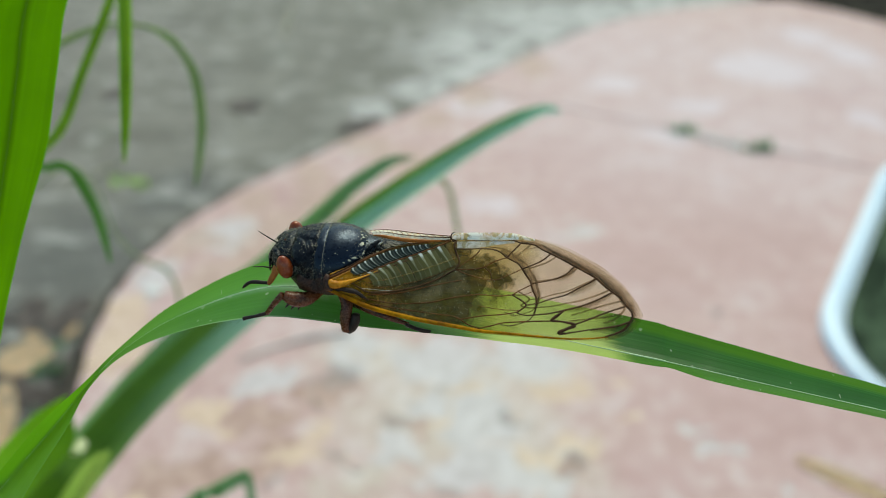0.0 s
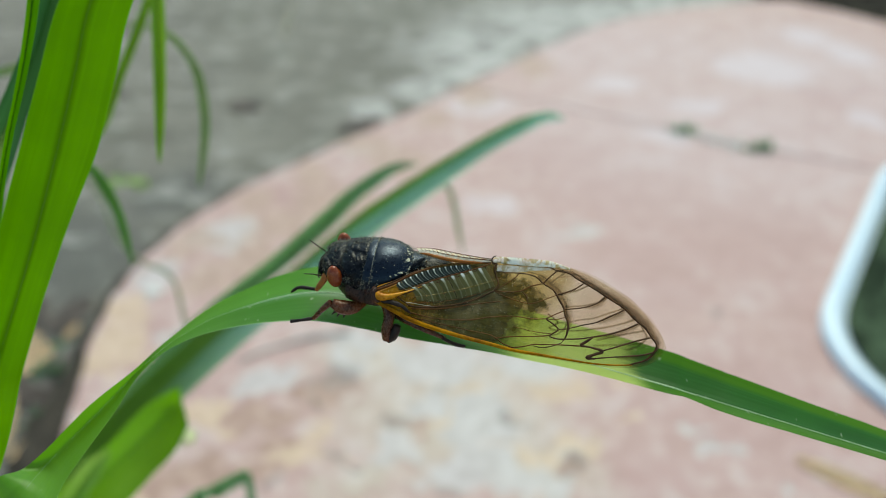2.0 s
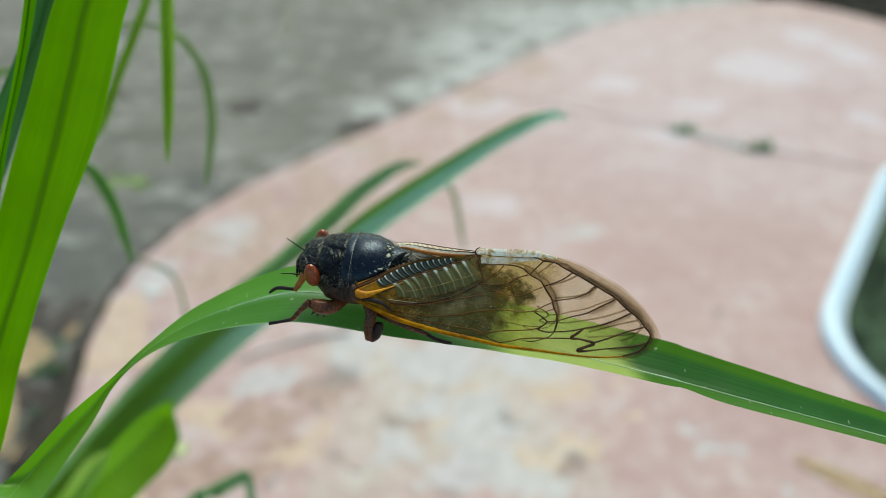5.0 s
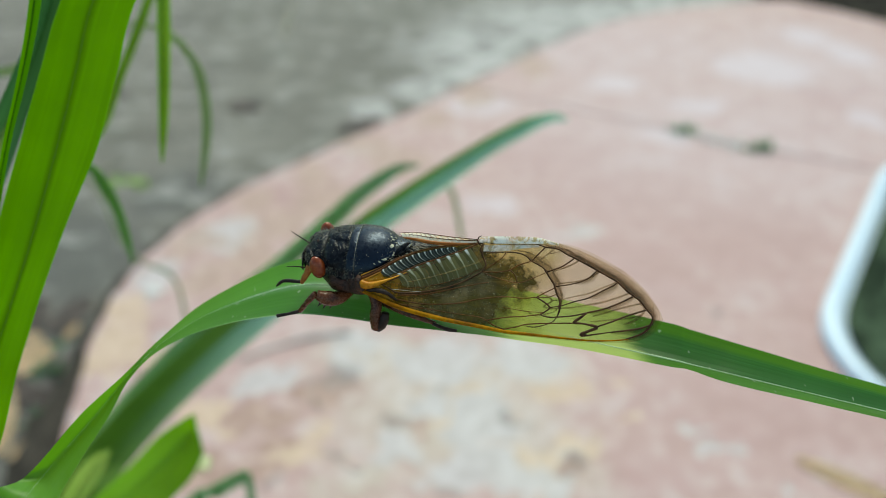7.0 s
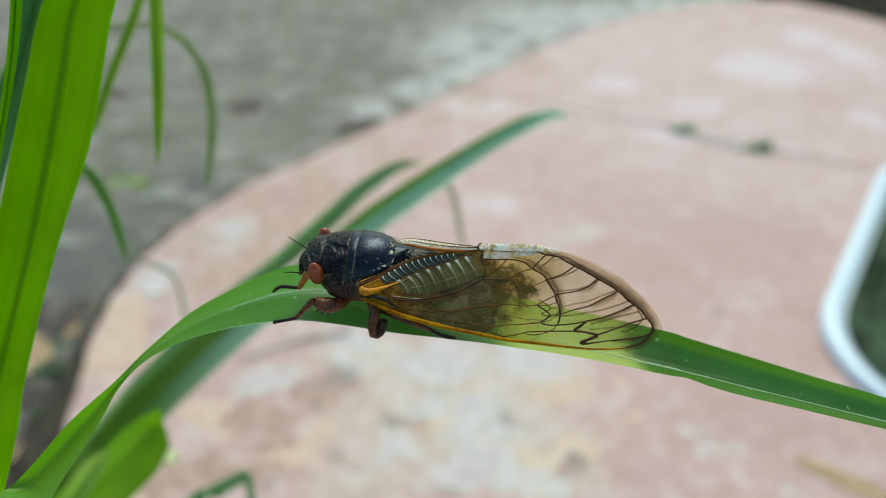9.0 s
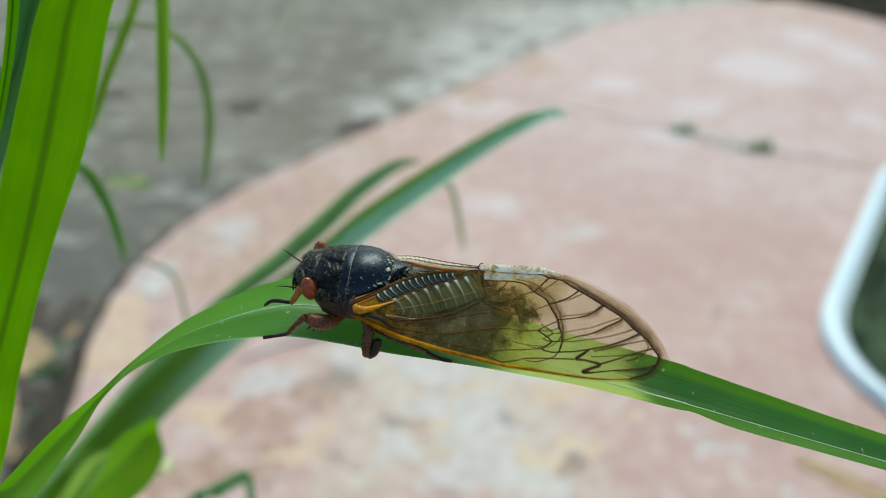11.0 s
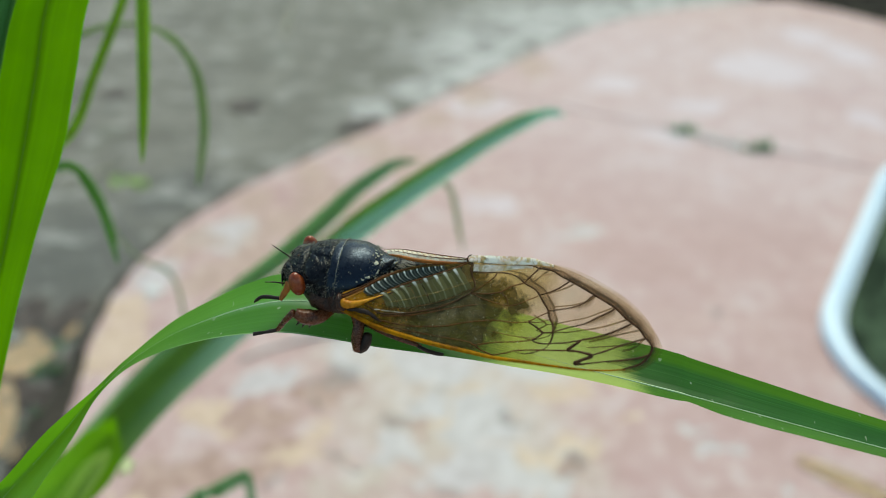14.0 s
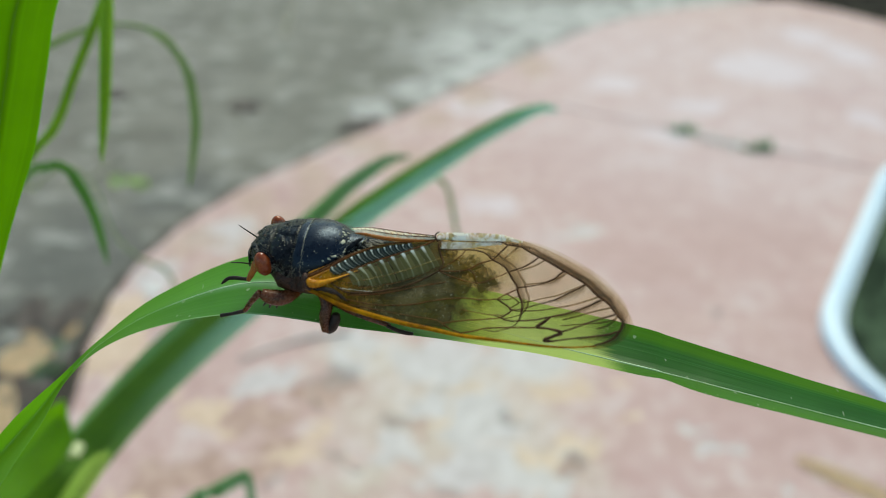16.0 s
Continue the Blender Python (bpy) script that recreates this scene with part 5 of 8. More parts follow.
def add_wing(mirror):
    near = mirror > 0
    wing = body_part("forewing", lambda bm: wing_film(bm, mirror), FILM if near else FILM_THIN, label="amber see-through forewing with dark veins")
    costa = [(1.19, 4.37), (3.57, 4.98), (5.34, 5.45), (8.21, 5.88), (11.04, 6.23), (13.84, 6.49), (16.62, 6.76), (19.36, 6.87), (22.08, 6.98), (24.78, 7.05), (26.92, 6.98), (28.78, 6.81)]
    if near:
        wing_vein(wing, "front_edge", costa, [0.28, 0.42, 0.42, 0.40, 0.37, 0.33, 0.28, 0.24, 0.2, 0.16, 0.13, 0.12], OCHRE, mirror, "thick ochre front edge of the wing")
    # smoky border outside the rim vein
    rim = spline(RIM, 60)
    border = []
    for i, (x, s) in enumerate(rim):
        d = rim[min(i + 1, 60)] - rim[max(i - 1, 0)]
        out = np.array((-d[1], d[0])) / max(np.hypot(*d), 1e-6) * np.interp(i / 60, [0, 0.1, 0.25, 0.5, 0.8, 1], [0.25, 0.5, 0.95, 1.0, 0.7, 0.25])
        border.append([wing_point(x + out[0] * k, s + out[1] * k, mirror, 0.04) for k in (0, 0.3, 0.6, 1)])
    if near:
        body_part("wing_border", lambda bm: grid(bm, border, uv=lambda i, j: ((0, 0.3, 0.6, 1)[j], i / 60)), BORDER, wing, "smoky border of the wing")
        for along, wide in (([(17.75, 1.18), (18.47, 1.57), (19.52, 1.94), (19.95, 2.25), (20.45, 2.76), (20.95, 3.23), (21.25, 3.82), (21.64, 4.33), (21.72, 5)], 1.3), (RIM[2:-2], -0.8), ([(27.25, 2.77), (26.79, 3.06), (25.75, 3.49), (24.45, 4.05)], 0.7), ([(28.92, 3.72), (27.72, 4.23), (26.15, 4.75), (24.46, 5.11)], 0.6), ([(25.2, 1.99), (24.79, 2.24), (24.28, 2.61), (22.96, 3.05)], 0.6), ([(30.66, 5.74), (29.51, 6.05), (26.86, 6.4)], 0.5)):
            line = spline(along, 30)
            shade = []
            for i, (x, s) in enumerate(line):
                d = line[min(i + 1, 30)] - line[max(i - 1, 0)]
                out = np.array((d[1], -d[0])) / max(np.hypot(*d), 1e-6) * wide * math.sin(math.pi * min(1, (i + 2) / 32)) ** 0.5
                shade.append([wing_point(x + out[0] * k, s + out[1] * k, mirror, 0.03) for k in (0, 0.3, 0.6, 1)])
            body_part("smoky_band", lambda bm: grid(bm, shade, uv=lambda i, j: ((0, 0.3, 0.6, 1)[j], i / 30)), SMOKE, wing, "smoky band beside a wing vein")
    for points, radii, material in (
            (RIM, [0.11, 0.17, 0.19, 0.15, 0.15, 0.17, 0.19, 0.19, 0.19, 0.17, 0.19, 0.17, 0.17, 0.14, 0.15, 0.14], VEIN),
            ([(19.71, 0.47), (18.45, 0.22), (16.79, 0.34), (14.55, 0.36), (13.19, 0.31)], [0.13, 0.12, 0.11, 0.11, 0.11], VEIN),
            ([(1.46, 3.79), (1.8, 4.06), (2.6, 4.08), (3.88, 3.72), (5.19, 3.24), (6.08, 2.85)], [0.45, 0.78, 0.6, 0.28, 0.13, 0.06], GOLD),
            ([(4.39, 3.46), (6.05, 2.72), (7.53, 2.15), (9.67, 1.52), (11.55, 0.93), (12.76, 0.45)], [0.08, 0.13, 0.14, 0.14, 0.14, 0.13], VEIN_RED),
            ([(2.95, 4.15), (4.42, 3.62), (6, 3.01), (7.57, 2.4), (9.71, 1.72), (11.41, 1.14), (12.45, 0.62)], [0.12, 0.16, 0.11, 0.1, 0.1, 0.08, 0.06], VEIN),
            ([(1.32, 3.67), (3.16, 2.97), (4.17, 2.37), (5.47, 1.76), (6.8, 1.27), (8.43, 0.89), (10.65, 0.63), (12.76, 0.41)], [0.2, 0.22, 0.2, 0.15, 0.13, 0.12, 0.12, 0.11], VEIN_RED),
            ([(1.34, 3.51), (3.12, 2.77), (4.67, 1.99), (5.61, 1.59)], [0.12, 0.14, 0.11, 0.05], VEIN),
            ([(1.63, 3.79), (2.93, 3.22), (4.23, 2.65)], [0.12, 0.1, 0.04], ORANGE),
            ([(3.65, 3.97), (4.55, 4.27), (5.44, 4.48), (7.91, 4.25), (10.08, 3.87), (11.94, 3.29), (13.55, 2.55)], [0.09, 0.12, 0.14, 0.13, 0.12, 0.12, 0.11], VEIN),
            ([(5.3, 4.65), (7.94, 4.41), (9.57, 4.16), (11.19, 3.83), (13.35, 3.45), (14.33, 3.3)], [0.12, 0.12, 0.1, 0.08, 0.07, 0.05], VEIN_RED),
            ([(5.24, 4.93), (8.07, 5.13), (11.38, 4.95), (13.53, 4.57), (15.98, 4.29), (17.91, 4.32), (19.32, 4.2)], [0.1, 0.09, 0.09, 0.09, 0.09, 0.08, 0.1], VEIN_RED),
            ([(4.49, 3.95), (7.21, 3.46), (9.9, 2.82), (12.3, 2.1), (13.42, 1.74)], [0.03, 0.05, 0.055, 0.05, 0.04], VEIN_RED),
            ([(5.11, 4.25), (7.85, 3.89), (10.28, 3.42), (12.41, 2.75), (13.4, 2.32)], [0.03, 0.045, 0.045, 0.04, 0.03], VEIN_RED),
            ([(12.87, 0.4), (13.33, 0.47), (13.17, 0.85), (13.48, 1.42), (13.85, 2.02), (13.55, 2.55)], [0.12, 0.14, 0.16, 0.14, 0.12, 0.14], VEIN),
            ([(13.31, 1.05), (14.54, 1.06), (15.65, 0.99), (16.89, 1), (17.75, 1.18), (18.47, 1.57), (19.52, 1.94), (19.95, 2.25), (20.45, 2.76), (20.95, 3.23), (21.25, 3.82), (21.64, 4.33), (21.72, 5), (21.57, 5.51)], [0.07, 0.09, 0.1, 0.12, 0.12, 0.14, 0.13, 0.15, 0.16, 0.18, 0.17, 0.17, 0.16, 0.12], VEIN),
            ([(15.82, 0.98), (15.39, 1.45), (14.57, 1.96), (13.85, 2.38)], [0.1, 0.08, 0.07, 0.07], VEIN_RED),
            ([(19.71, 0.47), (18.91, 1.15), (18.47, 1.57)], [0.13, 0.12, 0.12], VEIN),
            ([(18.47, 1.57), (17.29, 1.88), (16.35, 2.31), (15.16, 2.51), (13.55, 2.55)], [0.1, 0.1, 0.1, 0.08, 0.08], VEIN_RED),
            ([(16.35, 2.31), (16.96, 2.7), (17.21, 3.26)], [0.1, 0.1, 0.09], VEIN),
            ([(13.55, 2.55), (14.94, 2.92), (17.26, 3.22), (18.8, 2.81), (20.07, 2.33)], [0.07, 0.07, 0.07, 0.07, 0.08], VEIN_RED),
            ([(20.07, 2.33), (21.45, 1.89), (22.23, 1.5), (22.74, 1.16)], [0.11, 0.13, 0.13, 0.14], VEIN),
            ([(21.08, 3.35), (22.96, 3.05), (24.28, 2.61), (24.79, 2.24), (25.2, 1.99)], [0.11, 0.11, 0.12, 0.13, 0.14], VEIN),
            ([(19.32, 4.2), (20.05, 3.86), (21.09, 3.43)], [0.1, 0.09, 0.1], VEIN_RED),
            ([(19.32, 4.2), (20.36, 4.17), (21.31, 3.9)], [0.08, 0.07, 0.08], VEIN_RED),
            ([(19.32, 4.2), (20.42, 4.64), (20.73, 4.91), (20.23, 5.24), (19.98, 5.44), (20.82, 5.57), (21.73, 5.51), (22.97, 5.39), (23.77, 5.25), (24.46, 5.11)], [0.12, 0.14, 0.15, 0.12, 0.12, 0.12, 0.12, 0.12, 0.12, 0.13], VEIN),
            ([(20.73, 4.87), (21.8, 4.72), (23.12, 4.36), (24.45, 4.05), (25.75, 3.49), (26.79, 3.06), (27.25, 2.77)], [0.09, 0.1, 0.1, 0.11, 0.13, 0.14, 0.15], VEIN),
            ([(24.46, 5.11), (26.15, 4.75), (27.72, 4.23), (28.92, 3.72)], [0.13, 0.14, 0.14, 0.15], VEIN),
            ([(24.46, 5.11), (23.8, 5.52), (23.3, 5.85), (24.27, 5.9), (25.59, 6.09), (24.82, 6.39), (24.09, 6.68), (24.96, 6.69)], [0.14, 0.24, 0.24, 0.17, 0.28, 0.24, 0.30, 0.14], VEIN),
            ([(25.59, 6.05), (26.79, 5.7), (28.36, 5.19), (30.3, 4.66)], [0.13, 0.14, 0.14, 0.15], VEIN),
            ([(24.74, 6.7), (26.86, 6.4), (29.51, 6.05), (30.66, 5.74)], [0.14, 0.11, 0.16, 0.14], VEIN),
            ([(23.3, 5.89), (20.87, 6), (18.71, 6.15), (17.65, 6.38), (16.32, 6.61)], [0.12, 0.11, 0.1, 0.1, 0.1], VEIN_RED),
            ([(20.23, 5.28), (19.44, 5.46), (18.09, 5.62), (16.47, 5.75), (14.54, 6.04)], [0.1, 0.09, 0.09, 0.09, 0.1], VEIN_RED),
            ([(5.58, 5.24), (8.13, 5.44), (11.51, 5.7), (13.73, 5.83), (14.54, 6.04), (15.36, 6.37), (16.32, 6.57)], [0.07, 0.08, 0.08, 0.08, 0.1, 0.11, 0.1], VEIN_RED),
            ([(16.09, 5.05), (18.59, 5.25), (20.23, 5.24)], [0.05, 0.06, 0.07], VEIN_RED),
            ([(21.57, 5.51), (21.08, 5.92), (19.55, 6.32), (18.46, 6.27)], [0.08, 0.08, 0.08, 0.05], VEIN),
            ([(20.22, 0.95), (21.31, 0.75), (22, 0.94)], [0.04, 0.05, 0.05], VEIN_RED)):
        if near or material is VEIN and max(radii) < 0.25:
            wing_vein(wing, "vein", points, radii if near else [1.1 * r for r in radii], material if near else VEIN_FAR, mirror)
    body_part("wing_hinge", lambda bm: rough_up(tube(bm, [tuple(wing_point(x, s, mirror, 0.1) * 1000) for x, s in [(1.17, 3.47), (1.2, 3.88), (1.39, 4.28), (1.89, 4.51)]], [0.2, 0.32, 0.36, 0.24], 12, 12, scale=0.001), 0.00015, 1500), SIDE, wing, "dark wing hinge")
    # dark piece added for the shadow between hinge and front edge
    body_part("hinge_shadow", lambda bm: rough_up(tube(bm, [tuple(wing_point(x, s, mirror, 0.05) * 1000) for x, s in [(2.21, 4.38), (3.45, 4.42), (4.4, 4.63), (5.43, 5.04)]], [0.16, 0.26, 0.22, 0.05], 10, 14, scale=0.001), 0.00012, 1500), DARK_LEG, wing, "dark piece standing for the shadow below the wing hinge")
    if not near:
        return
    # white shimmering cell behind the knot
    upper, lower = spline([(13.39, 0.51), (15.13, 0.47), (16.69, 0.43), (18.19, 0.35), (19.14, 0.36)], 16), spline([(13.47, 1.01), (14.92, 0.97), (16.19, 0.85), (17.4, 0.65), (19.05, 0.49)], 16)
    body_part("wing_cell", lambda bm: grid(bm, [[wing_point(a[0] + (c[0] - a[0]) * k, a[1] + (c[1] - a[1]) * k, 1, 0.03 + 0.03 * math.sin(9 * i + 5 * k)) for k in np.linspace(0, 1, 5)] for i, (a, c) in enumerate(zip(upper, lower))]), FILM_WHITE, wing, "shimmering whitish wing cell")
    # folded flap of the wing, lying along the back: a straw-coloured part, and a silvery one behind the knot
    high = spline([(4.5, -0.1, 3.5), (6.1, -0, 3.76), (7.7, -0, 3.8), (9.99, -0.05, 3.81), (12.72, -0.2, 4.01)], 24)
    deep = spline([(5.0, -0.6, 3.35), (6.0, -0.8, 3.5), (7.82, -0.85, 3.4), (10.08, -0.7, 3.42), (12.76, -0.4, 3.67)], 24)
    flap = body_part("wing_flap", lambda bm: grid(bm, [[(Vector(a) * (1 - k) + Vector(c) * k + Vector((0, 0, 0.15 * math.sin(3.1 * k)))) * 0.001 for k in np.linspace(0, 1, 6)] for a, c in zip(high, deep)]), FILM_STRAW, wing, "straw-coloured flap along the back")
    body_part("flap_edge", lambda bm: tube(bm, [tuple(p) for p in deep[::3]], [0.05, 0.1, 0.14, 0.17, 0.19, 0.19, 0.17, 0.13, 0.08], 8, 24, scale=0.001), RUST, flap, "rust-brown lower edge of the flap")
    body_part("flap_vein", lambda bm: tube(bm, [tuple(Vector(a) * 0.45 + Vector(c) * 0.55 + Vector((0, 0, 0.16))) for a, c in zip(high[4::4], deep[4::4])], [0.02, 0.03, 0.035, 0.05, 0.06], 7, 20, scale=0.001), VEIN_RED, flap)
    body_part("flap_vein", lambda bm: tube(bm, [tuple(Vector(a) + Vector((0, 0, 0.05))) for a in high[::4]], [0.02, 0.025, 0.03, 0.035, 0.035, 0.04, 0.04], 7, 20, scale=0.001), VEIN_RED, flap)
    for k in range(13):
        i = 1.5 + 1.65 * k
        a, c = (np.array([np.interp(i + d, range(25), q[:, n]) for n in range(3)]) for q, d in ((high, 0), (deep, 2.0)))
        body_part("flap_bar", lambda bm: tube(bm, [tuple(a + (c - a) * w + np.array((0, 0, 0.17 * math.sin(3.1 * w) + 0.03))) for w in (0, 0.35, 0.7)], [0.02], 6, 6, scale=0.001), RUST, flap)
    high = spline([(12.79, -0, 4.3), (14.46, -0, 4.59), (16.7, 0, 4.9), (18.65, -0, 5.1), (19.78, -0.1, 5.05), (20.95, -0.2, 4.81)], 24)
    deep = spline([(12.86, -0.5, 3.88), (14.55, -0.5, 4.05), (16.78, -0.5, 4.29), (18.71, -0.5, 4.62), (19.82, -0.5, 4.77), (21.01, -0.4, 4.74)], 24)
    tail = body_part("wing_flap", lambda bm: grid(bm, [[(Vector(a) * (1 - k) + Vector(c) * k + Vector((0, 0, 0.1 * math.sin(3.1 * k) + 0.05 * noise.noise(Vector((3.0 * a[0], 4 * k, 0)))))) * 0.001 for k in np.linspace(0, 1, 8)] for a, c in zip(high, deep)]), FILM_PALE, wing, "silvery end of the wing flap")
    rng = random.Random(31)
    for k in range(5):
        i = 3.5 + 3.6 * k + rng.uniform(-0.9, 0.9)
        a, c = (np.array([np.interp(i + d, range(25), q[:, n]) for n in range(3)]) for q, d in ((high, 0), (deep, 1.4)))
        body_part("flap_fold", lambda bm: tube(bm, [tuple(a + (c - a) * w + np.array((0, 0, 0.1 * math.sin(3.1 * w)))) for w in (rng.uniform(0.3, 0.55), 0.7, 0.98)], [0.015, rng.uniform(0.02, 0.05), 0.02], 6, 8, scale=0.001), FOLD_GOLD, tail, "golden crease in the wing flap")
    knot = body_part("wing_knot", lambda bm: rough_up(tube(bm, [(13.11, -0.3, 4.66), (12.8, -0.35, 4.44), (12.72, -0.5, 4.13), (12.93, -0.6, 3.82), (13.23, -0.7, 3.72)], [0.03, 0.05, 0.09, 0.1, 0.06], 9, 12, scale=0.001), 0.00005, 2000), VEIN, wing, "dark knot where the wing veins meet")


def add_hindwing(mirror):
    """The short hindwing, folded below the forewing: a pleated film with bright ridges."""
    def point(x, v):
        return Vector((x, -mirror * (0.4 + 3.6 * v), 3.0 - 2.9 * v + 0.06 * (x - 5.4))) * 0.001
    film = body_part("hindwing", lambda bm: grid(bm, [[point(x, 0.12 + v * (0.88 - 0.5 * max(0, (x - 8) / 5) ** 2)) for v in np.linspace(0, 1, 8)] for x in np.linspace(3.5, 12.6, 24)]), FILM_THIN, label="clear folded hindwing with silvery ribs")
    if mirror < 0:
        return
    # brown lower lobe below the front edge of the forewing
    low, top = spline(WING_LOW, 64), spline(WING_TOP, 64)
    rows = []
    for x in np.linspace(1.6, 24.0, 50):
        a, b = np.interp(x, low[:, 0], low[:, 1]), np.interp(x, top[:, 0], top[:, 1])
        rows.append([wing_point(x, a - 0.1 + (b - a) * v, 1, -0.45) for v in np.linspace(0, 0.97, 10)])
    body_part("hindwing_lobe", lambda bm: grid(bm, rows), FILM_BROWN, film, "brown lower lobe of the hindwing")
    arch = np.array([(2.14, 3.53), (4.2, 2.49), (5.49, 1.84), (6.82, 1.39), (8.45, 1.02), (10.67, 0.75), (12.78, 0.53)])
    ray = np.array([(2.23, 3.93), (4.37, 3.34), (6.05, 2.68), (7.52, 2.11), (9.67, 1.48), (11.54, 0.89), (12.78, 0.53)])
    lower = np.array([(2.28, 4.17), (4.53, 4.19), (7.9, 4.17), (10.07, 3.79), (11.92, 3.21), (13.54, 2.51)])
    def at(curve, x):
        return np.interp(x, curve[:, 0], curve[:, 1])
    for up, down in ((arch, ray), (ray, lower)):
        body_part("pleat_base", lambda bm: grid(bm, [[wing_point(x, at(up, x) + (at(down, x) - at(up, x)) * v, 1, -0.3) for v in np.linspace(0.02, 0.98, 8)] for x in np.linspace(3.6 if up is arch else 5.2, 12.35, 26)]), PLEAT_BASE, film, "dark pleated film below the ribs")
    rng = random.Random(12)
    for row, (up, down, first, gap, count) in enumerate(((arch, ray, 3.75, 0.56, 13), (ray, lower, 5.5, 0.95, 8))):
        for k in range(count):
            x = first + gap * (k + (rng.uniform(-0.14, 0.14) if row else 0.0))
            reach = (0.985 if row == 0 else 0.93) - (0.0 if row == 0 else rng.uniform(0, 0.08))
            vs = np.linspace(0.02, reach, 14)
            rows = []
            for v in vs:
                line = []
                for q in np.linspace(-1, 1, 11):
                    base = x + 0.5 * gap * q
                    lean = base + (v - 0.3) * 1.1 * min(at(down, base) - at(up, base), 1.6) + (-0.16 if row == 0 else 0.1) * math.sin(math.pi * v)
                    rise = 0.08 * math.cos(0.5 * math.pi * q) ** 1.5 * math.sin(math.pi * min(1, 0.15 + v))
                    line.append(wing_point(lean, at(up, lean) + (at(down, lean) - at(up, lean)) * v, 1, 0.07 + rise))
                rows.append(line)
            body_part("pleat", lambda bm: grid(bm, rows, uv=lambda i, j: (j / 10, vs[min(i, 13)])), PLEAT if row == 0 else PLEAT_GREEN, film, "glossy pleat of the folded hindwing")
    body_part("pleat_line", lambda bm: tube(bm, [tuple(wing_point(x, sd, 1, 0.19) * 1000) for x, sd in spline([(5.6, 3.75), (7.21, 3.42), (9.9, 2.80), (12.3, 2.1), (13.42, 1.74)], 20)], [0.015, 0.03, 0.035, 0.035, 0.025], 6, 30, scale=0.001), FOLD_GOLD, film, "pale line across the pleats")
    body_part("pleat_edge", lambda bm: tube(bm, [tuple(wing_point(x, sd + 0.07, 1, 0.08) * 1000) for x, sd in spline([tuple(q) for q in lower[1:]], 20)], [0.02, 0.03, 0.035, 0.03, 0.02], 6, 30, scale=0.001), SILVER, film, "silvery edge below the pleats")


def back_point(x, a):
    """A point of the back: along the body, and round it from the top."""
    at_x = [-5.4, -4.9, -4.3, -2.9, -2, -0.4, 0.6, 2, 4, 5.5]
    wide = np.interp(x, at_x, [1.3, 2.05, 2.65, 3.05, 3.55, 3.86, 3.98, 3.86, 3.0, 2.3])
    high = np.interp(x, at_x, [0.75, 1.35, 1.7, 2.05, 2.48, 2.85, 3.02, 3.24, 2.85, 2.3])
    return Vector((x, wide * math.sin(a), high * math.cos(a) - (0.2 if x < -3.2 else 0))) * 0.001


def add_dust():
    """Pale specks of dust on the near wing and the back."""
    rng = random.Random(9)
    bm = bmesh.new()
    for k in range(420):
        x = rng.uniform(2, 30) if k % 3 else rng.uniform(8, 20)
        low = np.interp(x, [p[0] for p in WING_LOW], [p[1] for p in WING_LOW])
        top = np.interp(x, [p[0] for p in WING_TOP], [p[1] for p in WING_TOP])
        p = wing_point(x, top + (low - top) * rng.uniform(0.08, 0.9), 1, 0.06)
        r = 0.00001 * rng.uniform(1.2, 3.4) if k % 12 else 0.00004
        bmesh.ops.create_icosphere(bm, subdivisions=1, radius=r, matrix=Matrix.Translation(p))
    for k in range(260):
        a, x = rng.uniform(-1.5, 0.9), rng.uniform(-5.2, 5.5)
        if x > 0.9 and k % 4:
            continue
        r = 0.00002 * rng.uniform(0.8, 2.4)
        bmesh.ops.create_icosphere(bm, subdivisions=1, radius=r, matrix=Matrix.Translation(back_point(x, a)))
    tagged(part("dust", bm, CREAM, cicada, "pale specks of dust"), kind="stuff")


